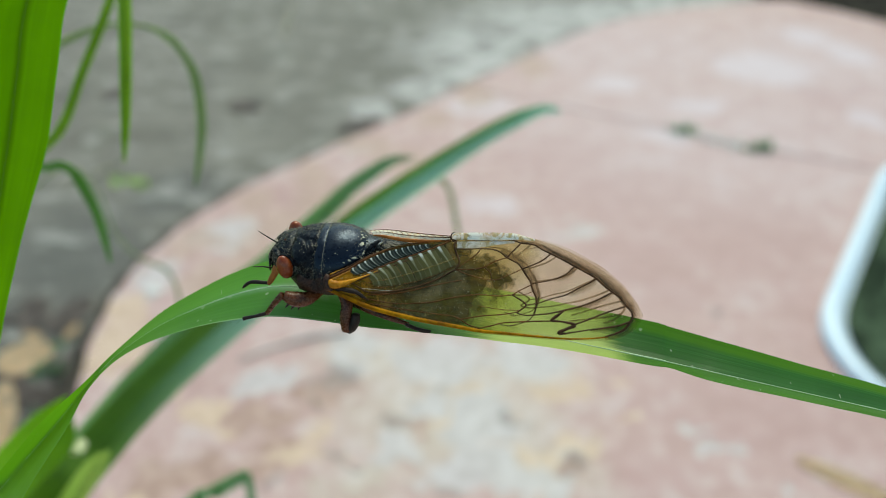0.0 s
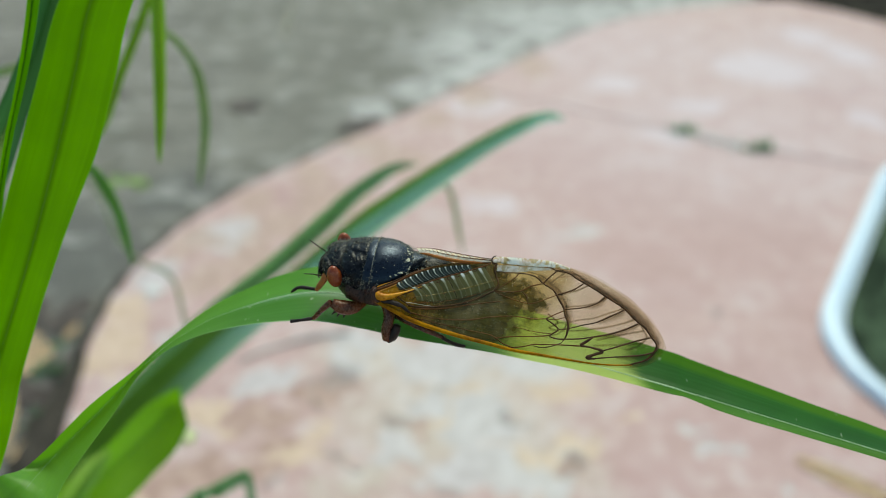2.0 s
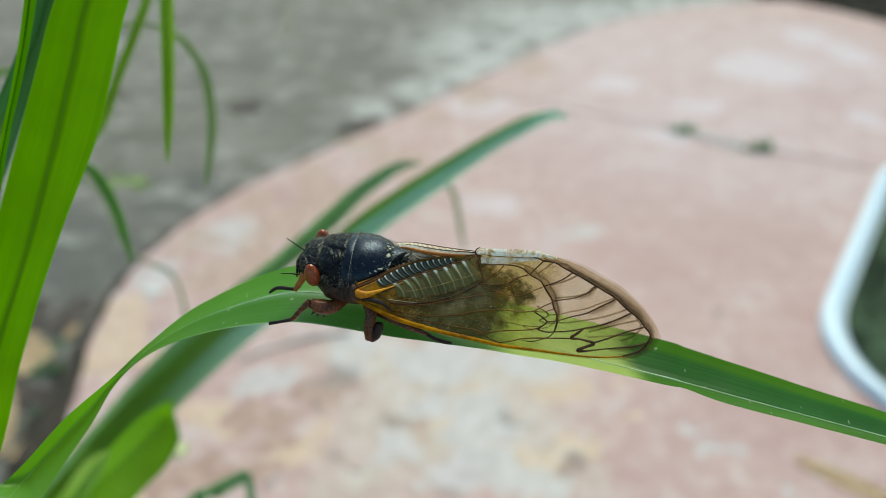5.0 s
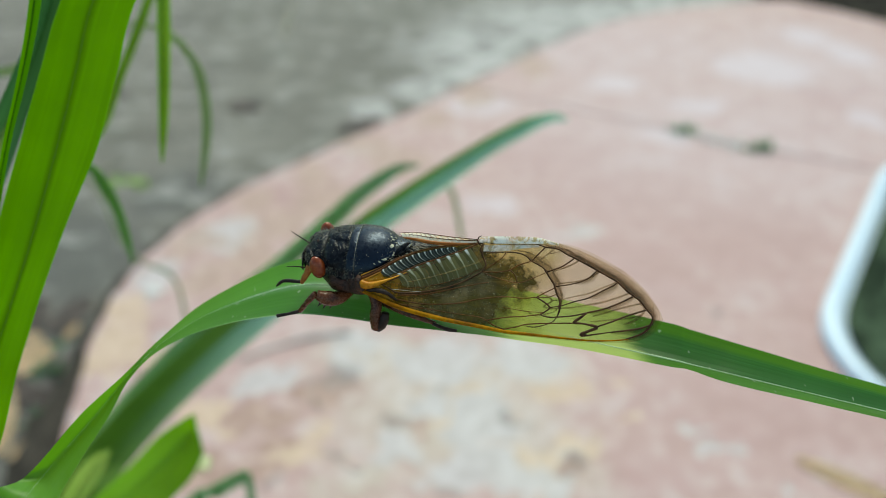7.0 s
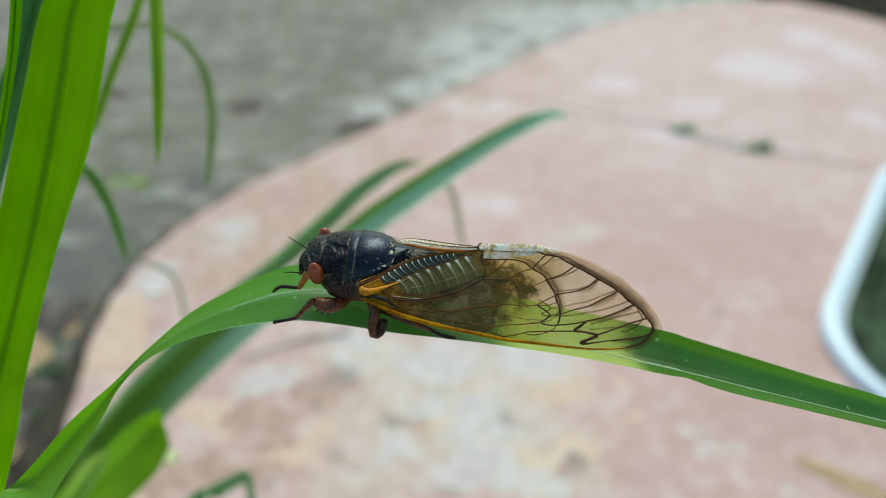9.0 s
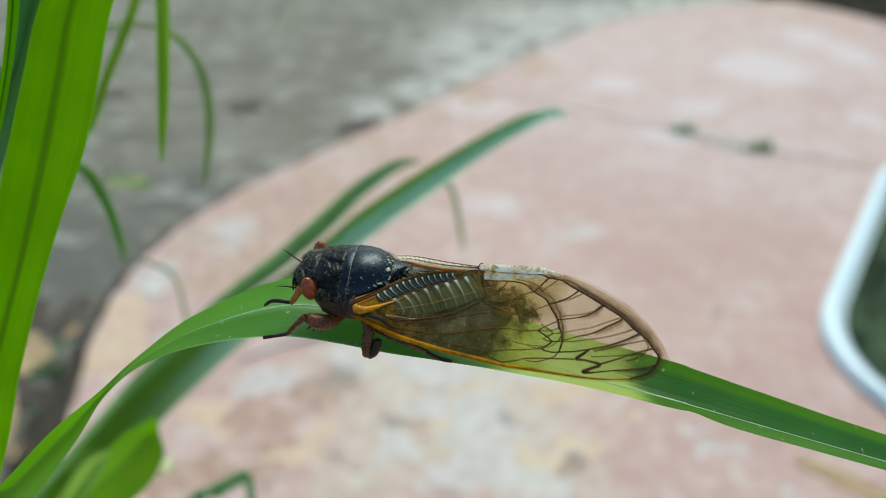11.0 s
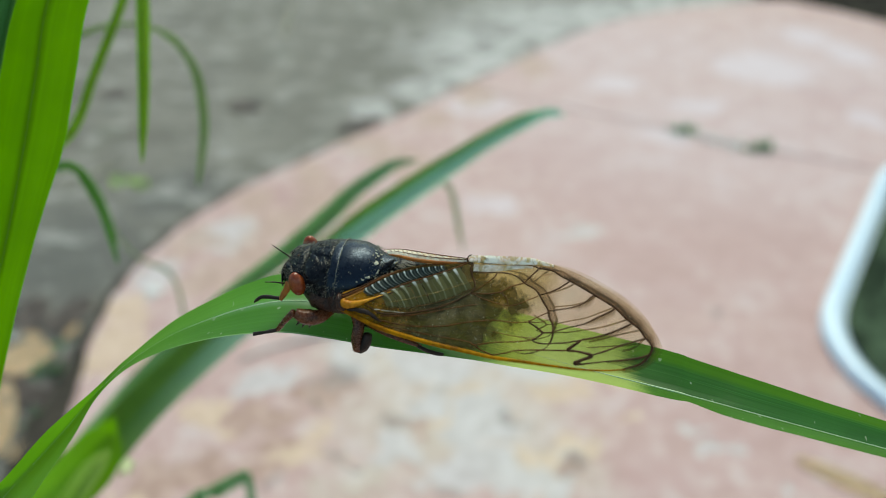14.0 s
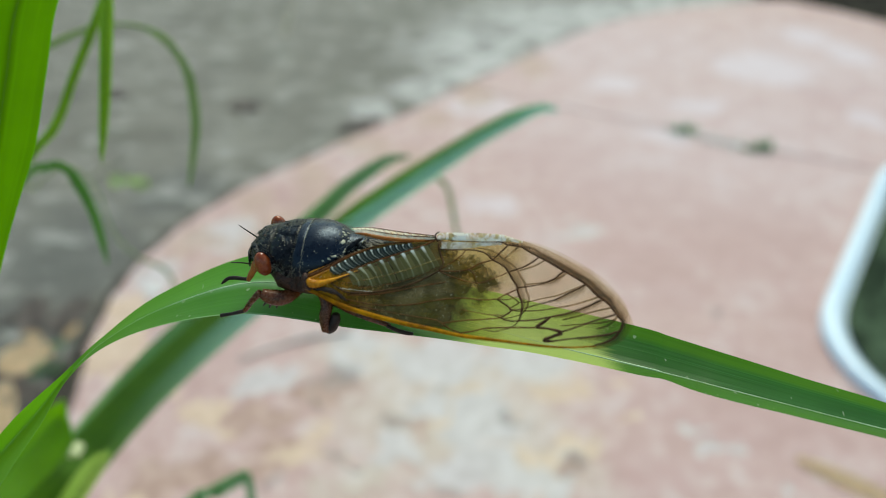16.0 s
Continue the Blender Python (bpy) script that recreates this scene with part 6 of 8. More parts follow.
def add_down():
    """Short pale hairs on the head, along the folds of the collar and behind the thorax."""
    rng = random.Random(21)
    verts, faces = [], []
    zones = ((-5.3, -3.3, -1.5, 1.3, 420, 0.42), (-3.4, -2.9, -1.6, 1.2, 150, 0.4), (-0.6, -0.3, -1.6, 1.0, 200, 0.35), (0.4, 0.6, -1.7, 1.0, 120, 0.4), (-4.0, -3.1, 0.4, 1.3, 160, 0.6), (-2.0, -0.8, 0.1, 0.7, 70, 0.45),
             (-3.0, 0.0, -1.75, -1.3, 220, 0.5), (-2.8, 0.0, -1.3, 1.0, 60, 0.3), (3.2, 5.4, -1.5, 0.9, 330, 0.5), (1.0, 3.2, -1.75, -1.35, 110, 0.5), (-5.0, 4.5, -0.2, 0.25, 90, 0.5))
    for x0, x1, a0, a1, count, long in zones:
        for k in range(count):
            x, a = rng.uniform(x0, x1), rng.uniform(a0, a1)
            p = back_point(x, a)
            out = Vector((0.0, math.sin(a), math.cos(a)))
            d = (out + Vector((rng.uniform(-0.9, 0.9), rng.uniform(-0.6, 0.6), rng.uniform(-0.6, 0.6)))).normalized()
            side = d.orthogonal().normalized() * 0.000011 * rng.uniform(0.7, 1.6)
            third = d.cross(side)
            bend = Vector((rng.uniform(-1, 1), rng.uniform(-1, 1), rng.uniform(-1, 0.4))) * 0.00006
            length = 0.001 * long * rng.uniform(0.4, 1.1)
            n = len(verts)
            verts += [p + side, p - 0.5 * side + 0.87 * third, p - 0.5 * side - 0.87 * third, p + d * length + bend]
            faces += [(n, n + 1, n + 3), (n + 1, n + 2, n + 3), (n + 2, n, n + 3)]
    me = bpy.data.meshes.new("down")
    me.from_pydata([tuple(v) for v in verts], [], faces)
    me.materials.append(DOWN)
    ob = new("down", me)
    ob.parent = cicada
    ob["label"] = "short pale hairs on the head and back"
    tagged(ob, kind="stuff")


add_body()
add_legs()
add_hindwing(1)
add_hindwing(-1)
add_wing(1)
add_wing(-1)
add_dust()
add_down()


# ---------------------------------------------------------------- ground and patio
def sheet(bm, outline, z, depth):
    """A slab: the outline's top face at z and its sides going down."""
    top = [bm.verts.new((x, y, z)) for x, y in outline]
    low = [bm.verts.new((x, y, z - depth)) for x, y in outline]
    bm.faces.new(top)
    n = len(top)
    for i in range(n):
        bm.faces.new((top[i], low[i], low[(i + 1) % n], top[(i + 1) % n]))
    bmesh.ops.recalc_face_normals(bm, faces=bm.faces)
    bevel = [e for e in bm.edges if all(abs(v.co.z - z) < 1e-6 for v in e.verts) and len(e.link_faces) == 2]
    bmesh.ops.bevel(bm, geom=bevel, offset=0.0015, segments=2, affect="EDGES")
    return bm


def add_ground():
    bm = bmesh.new()
    grid(bm, [[(x, y, -0.012) for x in (-400, -3, 3, 400)] for y in (-400, -3, 4, 400)])
    tagged(part("ground", bm, CONCRETE), "weathered grey concrete ground with damp streaks", "ground", kind="structure")
    edge = spline([(-0.233, 0.223), (-0.256, 0.278), (-0.277, 0.331), (-0.296, 0.383), (-0.308, 0.431), (-0.314, 0.471), (-0.321, 0.5), (-0.323, 0.549), (-0.318, 0.613), (-0.304, 0.663), (-0.281, 0.711), (-0.243, 0.773), (-0.185, 0.841), (-0.126, 0.909), (-0.045, 0.997), (0.06, 1.123), (0.174, 1.255), (0.295, 1.38), (0.446, 1.474), (0.623, 1.531)], 90)
    edge = [(x + 0.004 * noise.noise((x * 40, y * 40, 0)), y + 0.004 * noise.noise((x * 40, y * 40, 7))) for x, y in edge]
    joint = bmesh.new()
    rows = []
    for i, (x, y) in enumerate(edge[:-1]):
        nx, ny = edge[i + 1][1] - y, x - edge[i + 1][0]
        k = math.hypot(nx, ny) or 1
        wide = 0.021 + 0.055 * max(0, 1 - i / 26) + 0.008 * noise.noise((x * 25, y * 25, 3))
        rows.append([(x - nx / k * wide * s + 0.004 * nx / k, y - ny / k * wide * s + 0.004 * ny / k, -0.0025 - 0.0095 * max(0, s) ** 3 + 0.002 * (1 - max(0, s)) * noise.noise((x * 60, y * 60, s * 3))) for s in (-0.2, 0.15, 0.4, 0.7, 1.0)])
    grid(joint, rows)
    tagged(part("soil_joint", smooth(joint), MOSS), "dark mossy soil in the joint along the patio", "soil joint", kind="structure")
    crack = [(0.083, 1.057), (0.18, 1.009), (0.247, 0.968), (0.332, 0.926), (0.423, 0.874), (0.493, 0.842), (0.556, 0.809), (0.626, 0.769)]
    meet = min(edge, key=lambda p: math.dist(p, (0.035, 1.085)))
    crack = [tuple(p) for p in spline([meet] + crack, 40)]
    gaps = [0.0001 + 0.0007 * min(1, max(0, (x - 0.14) / 0.3)) for x, y in crack]
    split = min(range(len(edge)), key=lambda i: math.dist(edge[i], crack[0]))
    slope = (crack[-1][1] - crack[-6][1]) / (crack[-1][0] - crack[-6][0])
    crack.append((3.0, crack[-1][1] + slope * (3.0 - crack[-1][0])))
    gaps.append(0.0008)
    near = edge[:split] + [(x, y - g) for (x, y), g in zip(crack, gaps)] + [ (3.0, -2.0), (-0.25, -2.0)]
    far = [(x, y + g) for (x, y), g in reversed(list(zip(crack, gaps)))] + edge[split + 1:] + [(0.709, 1.543), (0.785, 1.474), (0.846, 1.397), (0.95, 1.29), (1.3, 1.1), (3.0, 0.6)]
    for outline in (near, far):
        tagged(part("patio_slab", sheet(bmesh.new(), outline, 0.0, 0.05), PATIO), "worn red painted concrete patio slab", "patio", "slabs of the patio", "structure")


add_ground()


def hexagon(centre, radius, turn, corner=0.25, n=8):
    """Points of a hexagon with rounded corners."""
    pts = [Vector((centre[0] + radius * math.cos(turn + k * math.pi / 3), centre[1] + radius * math.sin(turn + k * math.pi / 3))) for k in range(6)]
    out = []
    for i, p in enumerate(pts):
        a, b = p.lerp(pts[i - 1], corner), p.lerp(pts[(i + 1) % 6], corner)
        out += [(1 - s) ** 2 * a + 2 * s * (1 - s) * p + s * s * b for s in (k / n for k in range(n + 1))]
    return out


def add_tub():
    """White plastic planter with a thick rounded rim."""
    tub = thing("planter", Matrix.Translation((0.7619, 0.4520, 0)), "shallow white plastic planter tub filled with soil and weeds", "planter")
    profile = [(0.99, 0.0), (1.0, 0.003), (0.997, 0.007), (0.985, 0.010), (0.972, 0.012), (0.952, 0.012), (0.937, 0.010), (0.930, 0.008), (0.915, 0.004), (0.84, 0.002), (-0.9, 0.002)]
    bm = bmesh.new()
    rows = [[(p.x, p.y, z) for p in hexagon((0, 0), max(0.4400 - 0.24 * (1 - k), 0.004), 3.0573, 0.17)] for k, z in profile]
    grid(bm, rows, close=True)
    bmesh.ops.recalc_face_normals(bm, faces=bm.faces)
    part("shell", smooth(bm), ENAMEL, tub)
    bm = bmesh.new()
    rng = random.Random(2)
    rows = [[(p.x, p.y, 0.0065 + 0.002 * noise.noise((p.x * 30, p.y * 30, 1))) for p in hexagon((0, 0), 0.4400 * k, 3.0573, 0.17)] for k in (0.945, 0.7, 0.5, 0.3, 0.12, 0.01)]
    grid(bm, rows, close=True)
    part("soil", smooth(bm), MOULD, tub, "dark damp soil")
    bm = bmesh.new()
    for k in range(900):
        a, r = rng.uniform(0, 6.283), 0.8 * 0.4400 * math.sqrt(rng.random())
        p = Vector((r * math.cos(a), r * math.sin(a), 0.006))
        d = Vector((rng.uniform(-1, 1), rng.uniform(-1, 1), rng.uniform(0.3, 1.3))).normalized() * rng.uniform(0.012, 0.035)
        s = d.cross(Vector((rng.uniform(-1, 1), rng.uniform(-1, 1), 0.2))).normalized() * rng.uniform(0.003, 0.007)
        v = [bm.verts.new(q) for q in (p, p + d * 0.5 + s, p + d, p + d * 0.5 - s)]
        bm.faces.new(v)
    tagged(part("weed_growth", bm, WEED, tub, "low green weeds in the planter"), kind="stuff")


add_tub()


def weed_tuft(place, size, seed, z=0.0, material=WEED, label="small dark green weed growing in a crack"):
    rng = random.Random(seed)
    bm = bmesh.new()
    for k in range(34):
        a = rng.uniform(0, 6.283)
        r = size * 0.35 * rng.random()
        p = Vector((1.5 * r * math.cos(a), 0.5 * r * math.sin(a), -0.004))
        d = Vector((rng.uniform(-1, 1), rng.uniform(-0.6, 0.6), rng.uniform(0.2, 1.0))).normalized() * size * rng.uniform(0.3, 0.8)
        s = d.cross(Vector((rng.uniform(-1, 1), rng.uniform(-1, 1), 0.3))).normalized() * size * rng.uniform(0.06, 0.14)
        bm.faces.new([bm.verts.new(q) for q in (p, p + d * 0.55 + s, p + d, p + d * 0.55 - s)])
    tagged(part("weed_tuft", bm, material, at=Matrix.Translation((*place, z))), label, "weed", "weeds in the cracks")


weed_tuft((0.331, 0.925), 0.03, 11)
weed_tuft((0.421, 0.871), 0.031, 12)


def litter(name, place, size, turn, material, label, seed, z=0.0, tilt=0):
    """A curled dry leaf or chip with thickness."""
    rng = random.Random(seed)
    bm = bmesh.new()
    rows = []
    for i in range(9):
        u = i / 8
        w = size[1] / 2 * math.sin(math.pi * (0.08 + 0.86 * u)) ** 0.7
        rows.append([(size[0] * (u - 0.5), w * v, size[2] * (0.5 + 0.25 * v * v + 0.5 * (u - 0.5) ** 2) + 0.25 * size[2] * noise.noise((u * 3, v, seed))) for v in np.linspace(-1, 1, 7)])
    grid(bm, rows)
    bmesh.ops.solidify(bm, geom=bm.faces[:], thickness=size[2] * 0.4)
    bmesh.ops.recalc_face_normals(bm, faces=bm.faces[:])
    tagged(part(name, bm, material, at=Matrix.Translation((*place, z)) @ pose(0, 0, 0, tilt, 0, turn)), label, "litter", "litter on the ground")


litter("wood_chip", (-0.376, 0.485), (0.046, 0.046, 0.005), 20, CHIP, "pale tan wood chip on the grey ground", 1, -0.012)
litter("wood_chip", (-0.362, 0.415), (0.085, 0.022, 0.005), 112, CHIP, "narrow tan wood chip on the grey ground", 2, -0.012)
litter("dry_leaf", (0.299, 0.343), (0.075, 0.016, 0.0015), -35, CHIP, "small dry straw-coloured leaf on the patio", 5, 0.0)
litter("dry_straw", (-0.305, 1.44), (0.18, 0.010, 0.003), 96, STRAW, "dry straw lying on the grey ground", 9, -0.012)
litter("dry_straw", (-0.443, 0.825), (0.085, 0.011, 0.003), 55, STRAW, "short dry straw on the grey ground", 10, -0.012)
for k, (x, y) in enumerate([(0.358, 0.904), (0.372, 0.894), (0.384, 0.877), (0.398, 0.887)]):
    litter("mortar_crumb", (x, y), (0.022, 0.012, 0.004), 40 * k, PEBBLE, "whitish crumb of mortar beside the crack", 40 + k)
for k, (x, y) in enumerate([(-0.361, 0.546), (-0.326, 0.483), (-0.329, 0.439), (-0.372, 0.449), (-0.397, 0.546)]):
    litter("dead_leaf", (x, y), (0.055, 0.03, 0.004), 70 - 35 * k, DEAD, "dark dead leaf by the patio edge", 50 + k, -0.012)
litter("dead_leaf", (-0.117, 0.971), (0.07, 0.03, 0.004), 25, DEAD, "dark dead leaf by the patio edge", 6, -0.012)
litter("dead_leaf", (-0.299, 1.034), (0.05, 0.035, 0.003), -20, DEAD, "dark dead leaf on the grey ground", 7, -0.012)
litter("dead_leaf", (-0.512, 1.081), (0.04, 0.035, 0.003), 10, DEAD, "dark dead leaf on the grey ground", 8, -0.012)


weed_tuft((-0.405, 0.806), 0.026, 16, -0.012, PALE_GREEN, "small pale green weed on the grey ground")
weed_tuft((-0.378, 0.800), 0.022, 17, -0.012, PALE_GREEN, "small pale green weed on the grey ground")
weed_tuft((-0.344, 0.469), 0.026, 13, -0.012)
weed_tuft((-0.353, 0.504), 0.02, 14, -0.012)
weed_tuft((-0.331, 0.417), 0.022, 15, -0.012)
for k, (x, y, turn) in enumerate([(-0.320, 0.442, 30), (-0.382, 0.514, -20), (-0.415, 0.538, 50), (-0.348, 0.521, 80), (-0.335, 0.442, 10), (-0.331, 0.382, 70), (-0.297, 0.365, 20)]):
    litter("bark_crumb", (x, y), (0.022, 0.010, 0.005), turn, CHIP if k % 2 else DEAD, "small crumb of bark on the grey ground", 20 + k, -0.012)


def pebble(place, size):
    bm = bmesh.new()
    bmesh.ops.create_icosphere(bm, subdivisions=3, radius=1, matrix=Matrix.Diagonal((size, size * 0.8, size * 0.25, 1)))
    for v in bm.verts:
        v.co *= 1 + 0.25 * noise.noise(v.co * 120)
    tagged(part("pebble", smooth(bm), PEBBLE, at=Matrix.Translation((*place, size * 0.2))), "small white pebble on the patio", "pebble")


pebble((-0.287, 0.569), 0.007)


def twig(points, r):
    bm = bmesh.new()
    tube(bm, [(x, y, r * 0.9 + 0.003 * noise.noise((x * 30, y * 30, 0))) for x, y in points], [r * 0.6, r, r, r * 0.5], 8, 20)
    tagged(part("twig", smooth(bm), GREY_LINE), "thin grey-brown line lying on the patio", "twig")


# thin grey-brown line across the near patio
twig([(-0.178, 0.471), (-0.149, 0.489), (-0.115, 0.502), (-0.082, 0.508)], 0.0019)


def add_bed():
    """Dark planting bed beyond the patio."""
    bm = bmesh.new()
    rows = []
    front = spline([(0.66, 1.60), (0.709, 1.548), (0.785, 1.479), (0.846, 1.402), (0.95, 1.295), (1.3, 1.105), (3.0, 0.605)], 50)
    for v in np.linspace(0, 1, 12):
        rows.append([(x + 0.35 * v, y + 0.7 * v, -0.012 + 0.09 * math.sin(math.pi * min(v, 0.5)) ** 0.5 + 0.012 * noise.noise((x * 20, y * 20, v * 6))) for x, y in front])
    grid(bm, rows)
    tagged(part("soil_bed", smooth(bm), SOIL), "dark soil bed beyond the patio", "soil bed", kind="structure")


add_bed()


# ---------------------------------------------------------------- movement in the breeze
def motions():
    walk(cicada, [
        (0, pose(-0.01220, 0.06191, 0.40602, -2.50, 5.20, -4.25)),
        (0.2, pose(-0.01207, 0.06218, 0.40640, -2.49, 5.00, -4.11)),
        (0.3, pose(-0.01157, 0.06355, 0.40523, -2.37, 6.40, -3.23)),
        (0.5, pose(-0.01085, 0.06353, 0.40520, -2.41, 7.01, -3.66)),
        (0.7, pose(-0.00900, 0.06314, 0.40464, -2.42, 7.14, -3.75)),
        (0.9, pose(-0.00652, 0.06807, 0.40067, -1.31, 6.58, -3.91)),
        (1, pose(-0.00688, 0.06838, 0.40111, -1.28, 6.05, -3.53)),
        (1.1, pose(-0.00771, 0.06876, 0.40165, -1.32, 6.61, -3.92)),
        (1.2, pose(-0.00800, 0.06840, 0.40114, -1.39, 7.60, -4.63)),
        (1.3, pose(-0.00565, 0.06651, 0.39820, -1.18, 10.17, -5.72)),
        (1.4, pose(-0.00386, 0.06578, 0.39716, -1.52, 12.98, -7.77)),
        (1.5, pose(-0.00442, 0.06653, 0.39823, -1.17, 10.07, -5.65)),
        (1.6, pose(-0.00548, 0.06772, 0.39993, -1.06, 8.84, -4.77)),
        (1.7, pose(-0.00597, 0.06750, 0.39961, -1.08, 9.07, -4.93)),
        (1.8, pose(-0.00596, 0.06725, 0.39926, -1.11, 9.39, -5.16)),
        (2, pose(-0.00790, 0.06510, 0.40209, -2.90, 9.00, -6.40)),
        (2.1, pose(-0.00945, 0.06629, 0.40379, -2.75, 7.52, -5.34)),
        (2.2, pose(-0.00994, 0.06675, 0.40444, -2.53, 4.66, -3.30)),
        (2.3, pose(-0.00879, 0.06781, 0.40266, -1.57, 5.87, -3.40)),
        (2.4, pose(-0.00720, 0.06705, 0.40158, -1.71, 7.83, -4.80)),
        (2.5, pose(-0.00640, 0.06663, 0.40098, -1.71, 7.85, -4.81)),
        (2.6, pose(-0.00693, 0.06690, 0.40137, -1.67, 7.35, -4.45)),
        (2.7, pose(-0.00825, 0.06728, 0.40191, -1.62, 6.70, -3.99)),
        (2.8, pose(-0.00906, 0.06538, 0.40376, -2.64, 6.73, -4.22)),
        (3, pose(-0.00868, 0.06515, 0.40343, -2.69, 7.36, -4.67)),
        (3.2, pose(-0.00915, 0.06533, 0.40368, -2.65, 6.89, -4.33)),
        (3.3, pose(-0.01003, 0.06553, 0.40397, -2.62, 6.47, -4.03)),
        (3.5, pose(-0.01115, 0.06468, 0.40501, -2.26, 6.55, -4.61)),
        (3.7, pose(-0.01014, 0.06440, 0.40462, -2.31, 7.17, -5.05)),
        (3.8, pose(-0.00966, 0.06440, 0.40427, -1.98, 7.53, -4.19)),
        (4, pose(-0.01041, 0.06464, 0.40461, -1.94, 6.99, -3.81)),
        (4.2, pose(-0.01124, 0.06389, 0.40518, -2.19, 5.97, -5.17)),
        (6.3, pose(-0.00656, 0.06241, 0.40222, -2.52, 9.18, -5.81)),
        (6.5, pose(-0.00740, 0.06413, 0.40290, -1.88, 7.27, -5.73)),
        (6.6, pose(-0.00636, 0.06365, 0.40221, -1.91, 7.57, -5.95)),
        (6.8, pose(-0.00644, 0.06377, 0.40239, -1.90, 7.47, -5.87)),
        (6.9, pose(-0.00804, 0.06362, 0.40343, -1.39, 5.65, -5.59)),
        (7, pose(-0.00937, 0.06422, 0.40429, -1.36, 5.31, -5.35)),
        (7.2, pose(-0.00837, 0.06362, 0.40343, -1.45, 6.16, -5.96)),
        (7.3, pose(-0.00711, 0.06425, 0.40241, -1.40, 7.62, -3.37)),
        (7.5, pose(-0.00737, 0.06442, 0.40266, -1.37, 7.11, -3.01)),
        (7.6, pose(-0.00816, 0.06448, 0.40274, -1.38, 7.36, -3.19)),
        (7.7, pose(-0.00894, 0.06256, 0.40390, -2.40, 6.68, -5.40)),
        (7.8, pose(-0.00946, 0.06267, 0.40407, -2.43, 6.98, -5.62)),
        (8, pose(-0.00890, 0.06264, 0.40402, -2.39, 6.59, -5.34)),
        (8.2, pose(-0.00799, 0.06234, 0.40359, -2.37, 6.35, -5.17)),
        (8.3, pose(-0.00861, 0.06261, 0.40398, -2.37, 6.41, -5.21)),
        (8.5, pose(-0.00913, 0.06180, 0.40416, -2.10, 6.54, -7.04)),
        (8.7, pose(-0.00890, 0.06174, 0.40407, -2.05, 6.13, -6.75)),
        (8.8, pose(-0.00892, 0.06288, 0.40378, -1.90, 6.74, -4.40)),
        (9, pose(-0.00947, 0.06319, 0.40423, -1.89, 6.60, -4.30)),
        (9.2, pose(-0.00998, 0.06211, 0.40490, -1.93, 6.57, -4.50)),
        (11.3, pose(-0.00931, 0.05981, 0.40449, -3.33, 8.28, -6.99)),
        (11.5, pose(-0.00849, 0.05977, 0.40366, -3.58, 8.55, -7.41)),
        (11.7, pose(-0.00915, 0.06023, 0.40432, -3.45, 7.50, -6.65)),
        (12, pose(-0.00905, 0.05981, 0.40428, -3.45, 7.61, -6.48)),
        (12.2, pose(-0.00902, 0.05981, 0.40428, -3.43, 7.40, -6.33)),
        (12.5, pose(-0.00914, 0.05980, 0.40434, -2.89, 7.57, -6.30)),
        (12.7, pose(-0.00924, 0.05983, 0.40439, -2.88, 7.48, -6.24)),
        (13, pose(-0.00948, 0.05950, 0.40463, -2.68, 7.39, -6.26)),
        (13.2, pose(-0.00979, 0.05981, 0.40508, -2.66, 7.19, -6.12)),
        (13.5, pose(-0.01018, 0.05981, 0.40507, -2.69, 5.77, -6.86)),
        (13.7, pose(-0.01040, 0.05986, 0.40514, -2.69, 5.75, -6.85)),
        (14, pose(-0.01058, 0.05969, 0.40548, -2.06, 6.00, -6.72)),
        (14.2, pose(-0.01038, 0.05960, 0.40536, -2.05, 5.94, -6.68)),
        (14.3, pose(-0.01035, 0.05965, 0.40510, -3.71, 7.29, -6.14)),
        (14.5, pose(-0.00966, 0.05908, 0.40428, -3.82, 8.27, -6.85)),
        (14.7, pose(-0.01078, 0.05967, 0.40512, -3.71, 7.33, -6.18)),
        (14.8, pose(-0.01115, 0.05952, 0.40558, -1.60, 5.86, -7.44)),
        (15, pose(-0.01130, 0.05962, 0.40573, -1.62, 6.00, -7.54)),
        (15.2, pose(-0.01121, 0.05976, 0.40593, -1.55, 5.45, -7.15)),
        (15.5, pose(-0.01181, 0.06049, 0.40613, -1.08, 5.47, -6.85)),
        (15.7, pose(-0.01257, 0.05946, 0.40700, -1.24, 5.69, -6.78)),
        (15.8, pose(-0.01309, 0.05965, 0.40727, -1.23, 5.61, -6.73)),
        (16, pose(-0.01366, 0.06000, 0.40777, -1.19, 5.28, -6.49))])
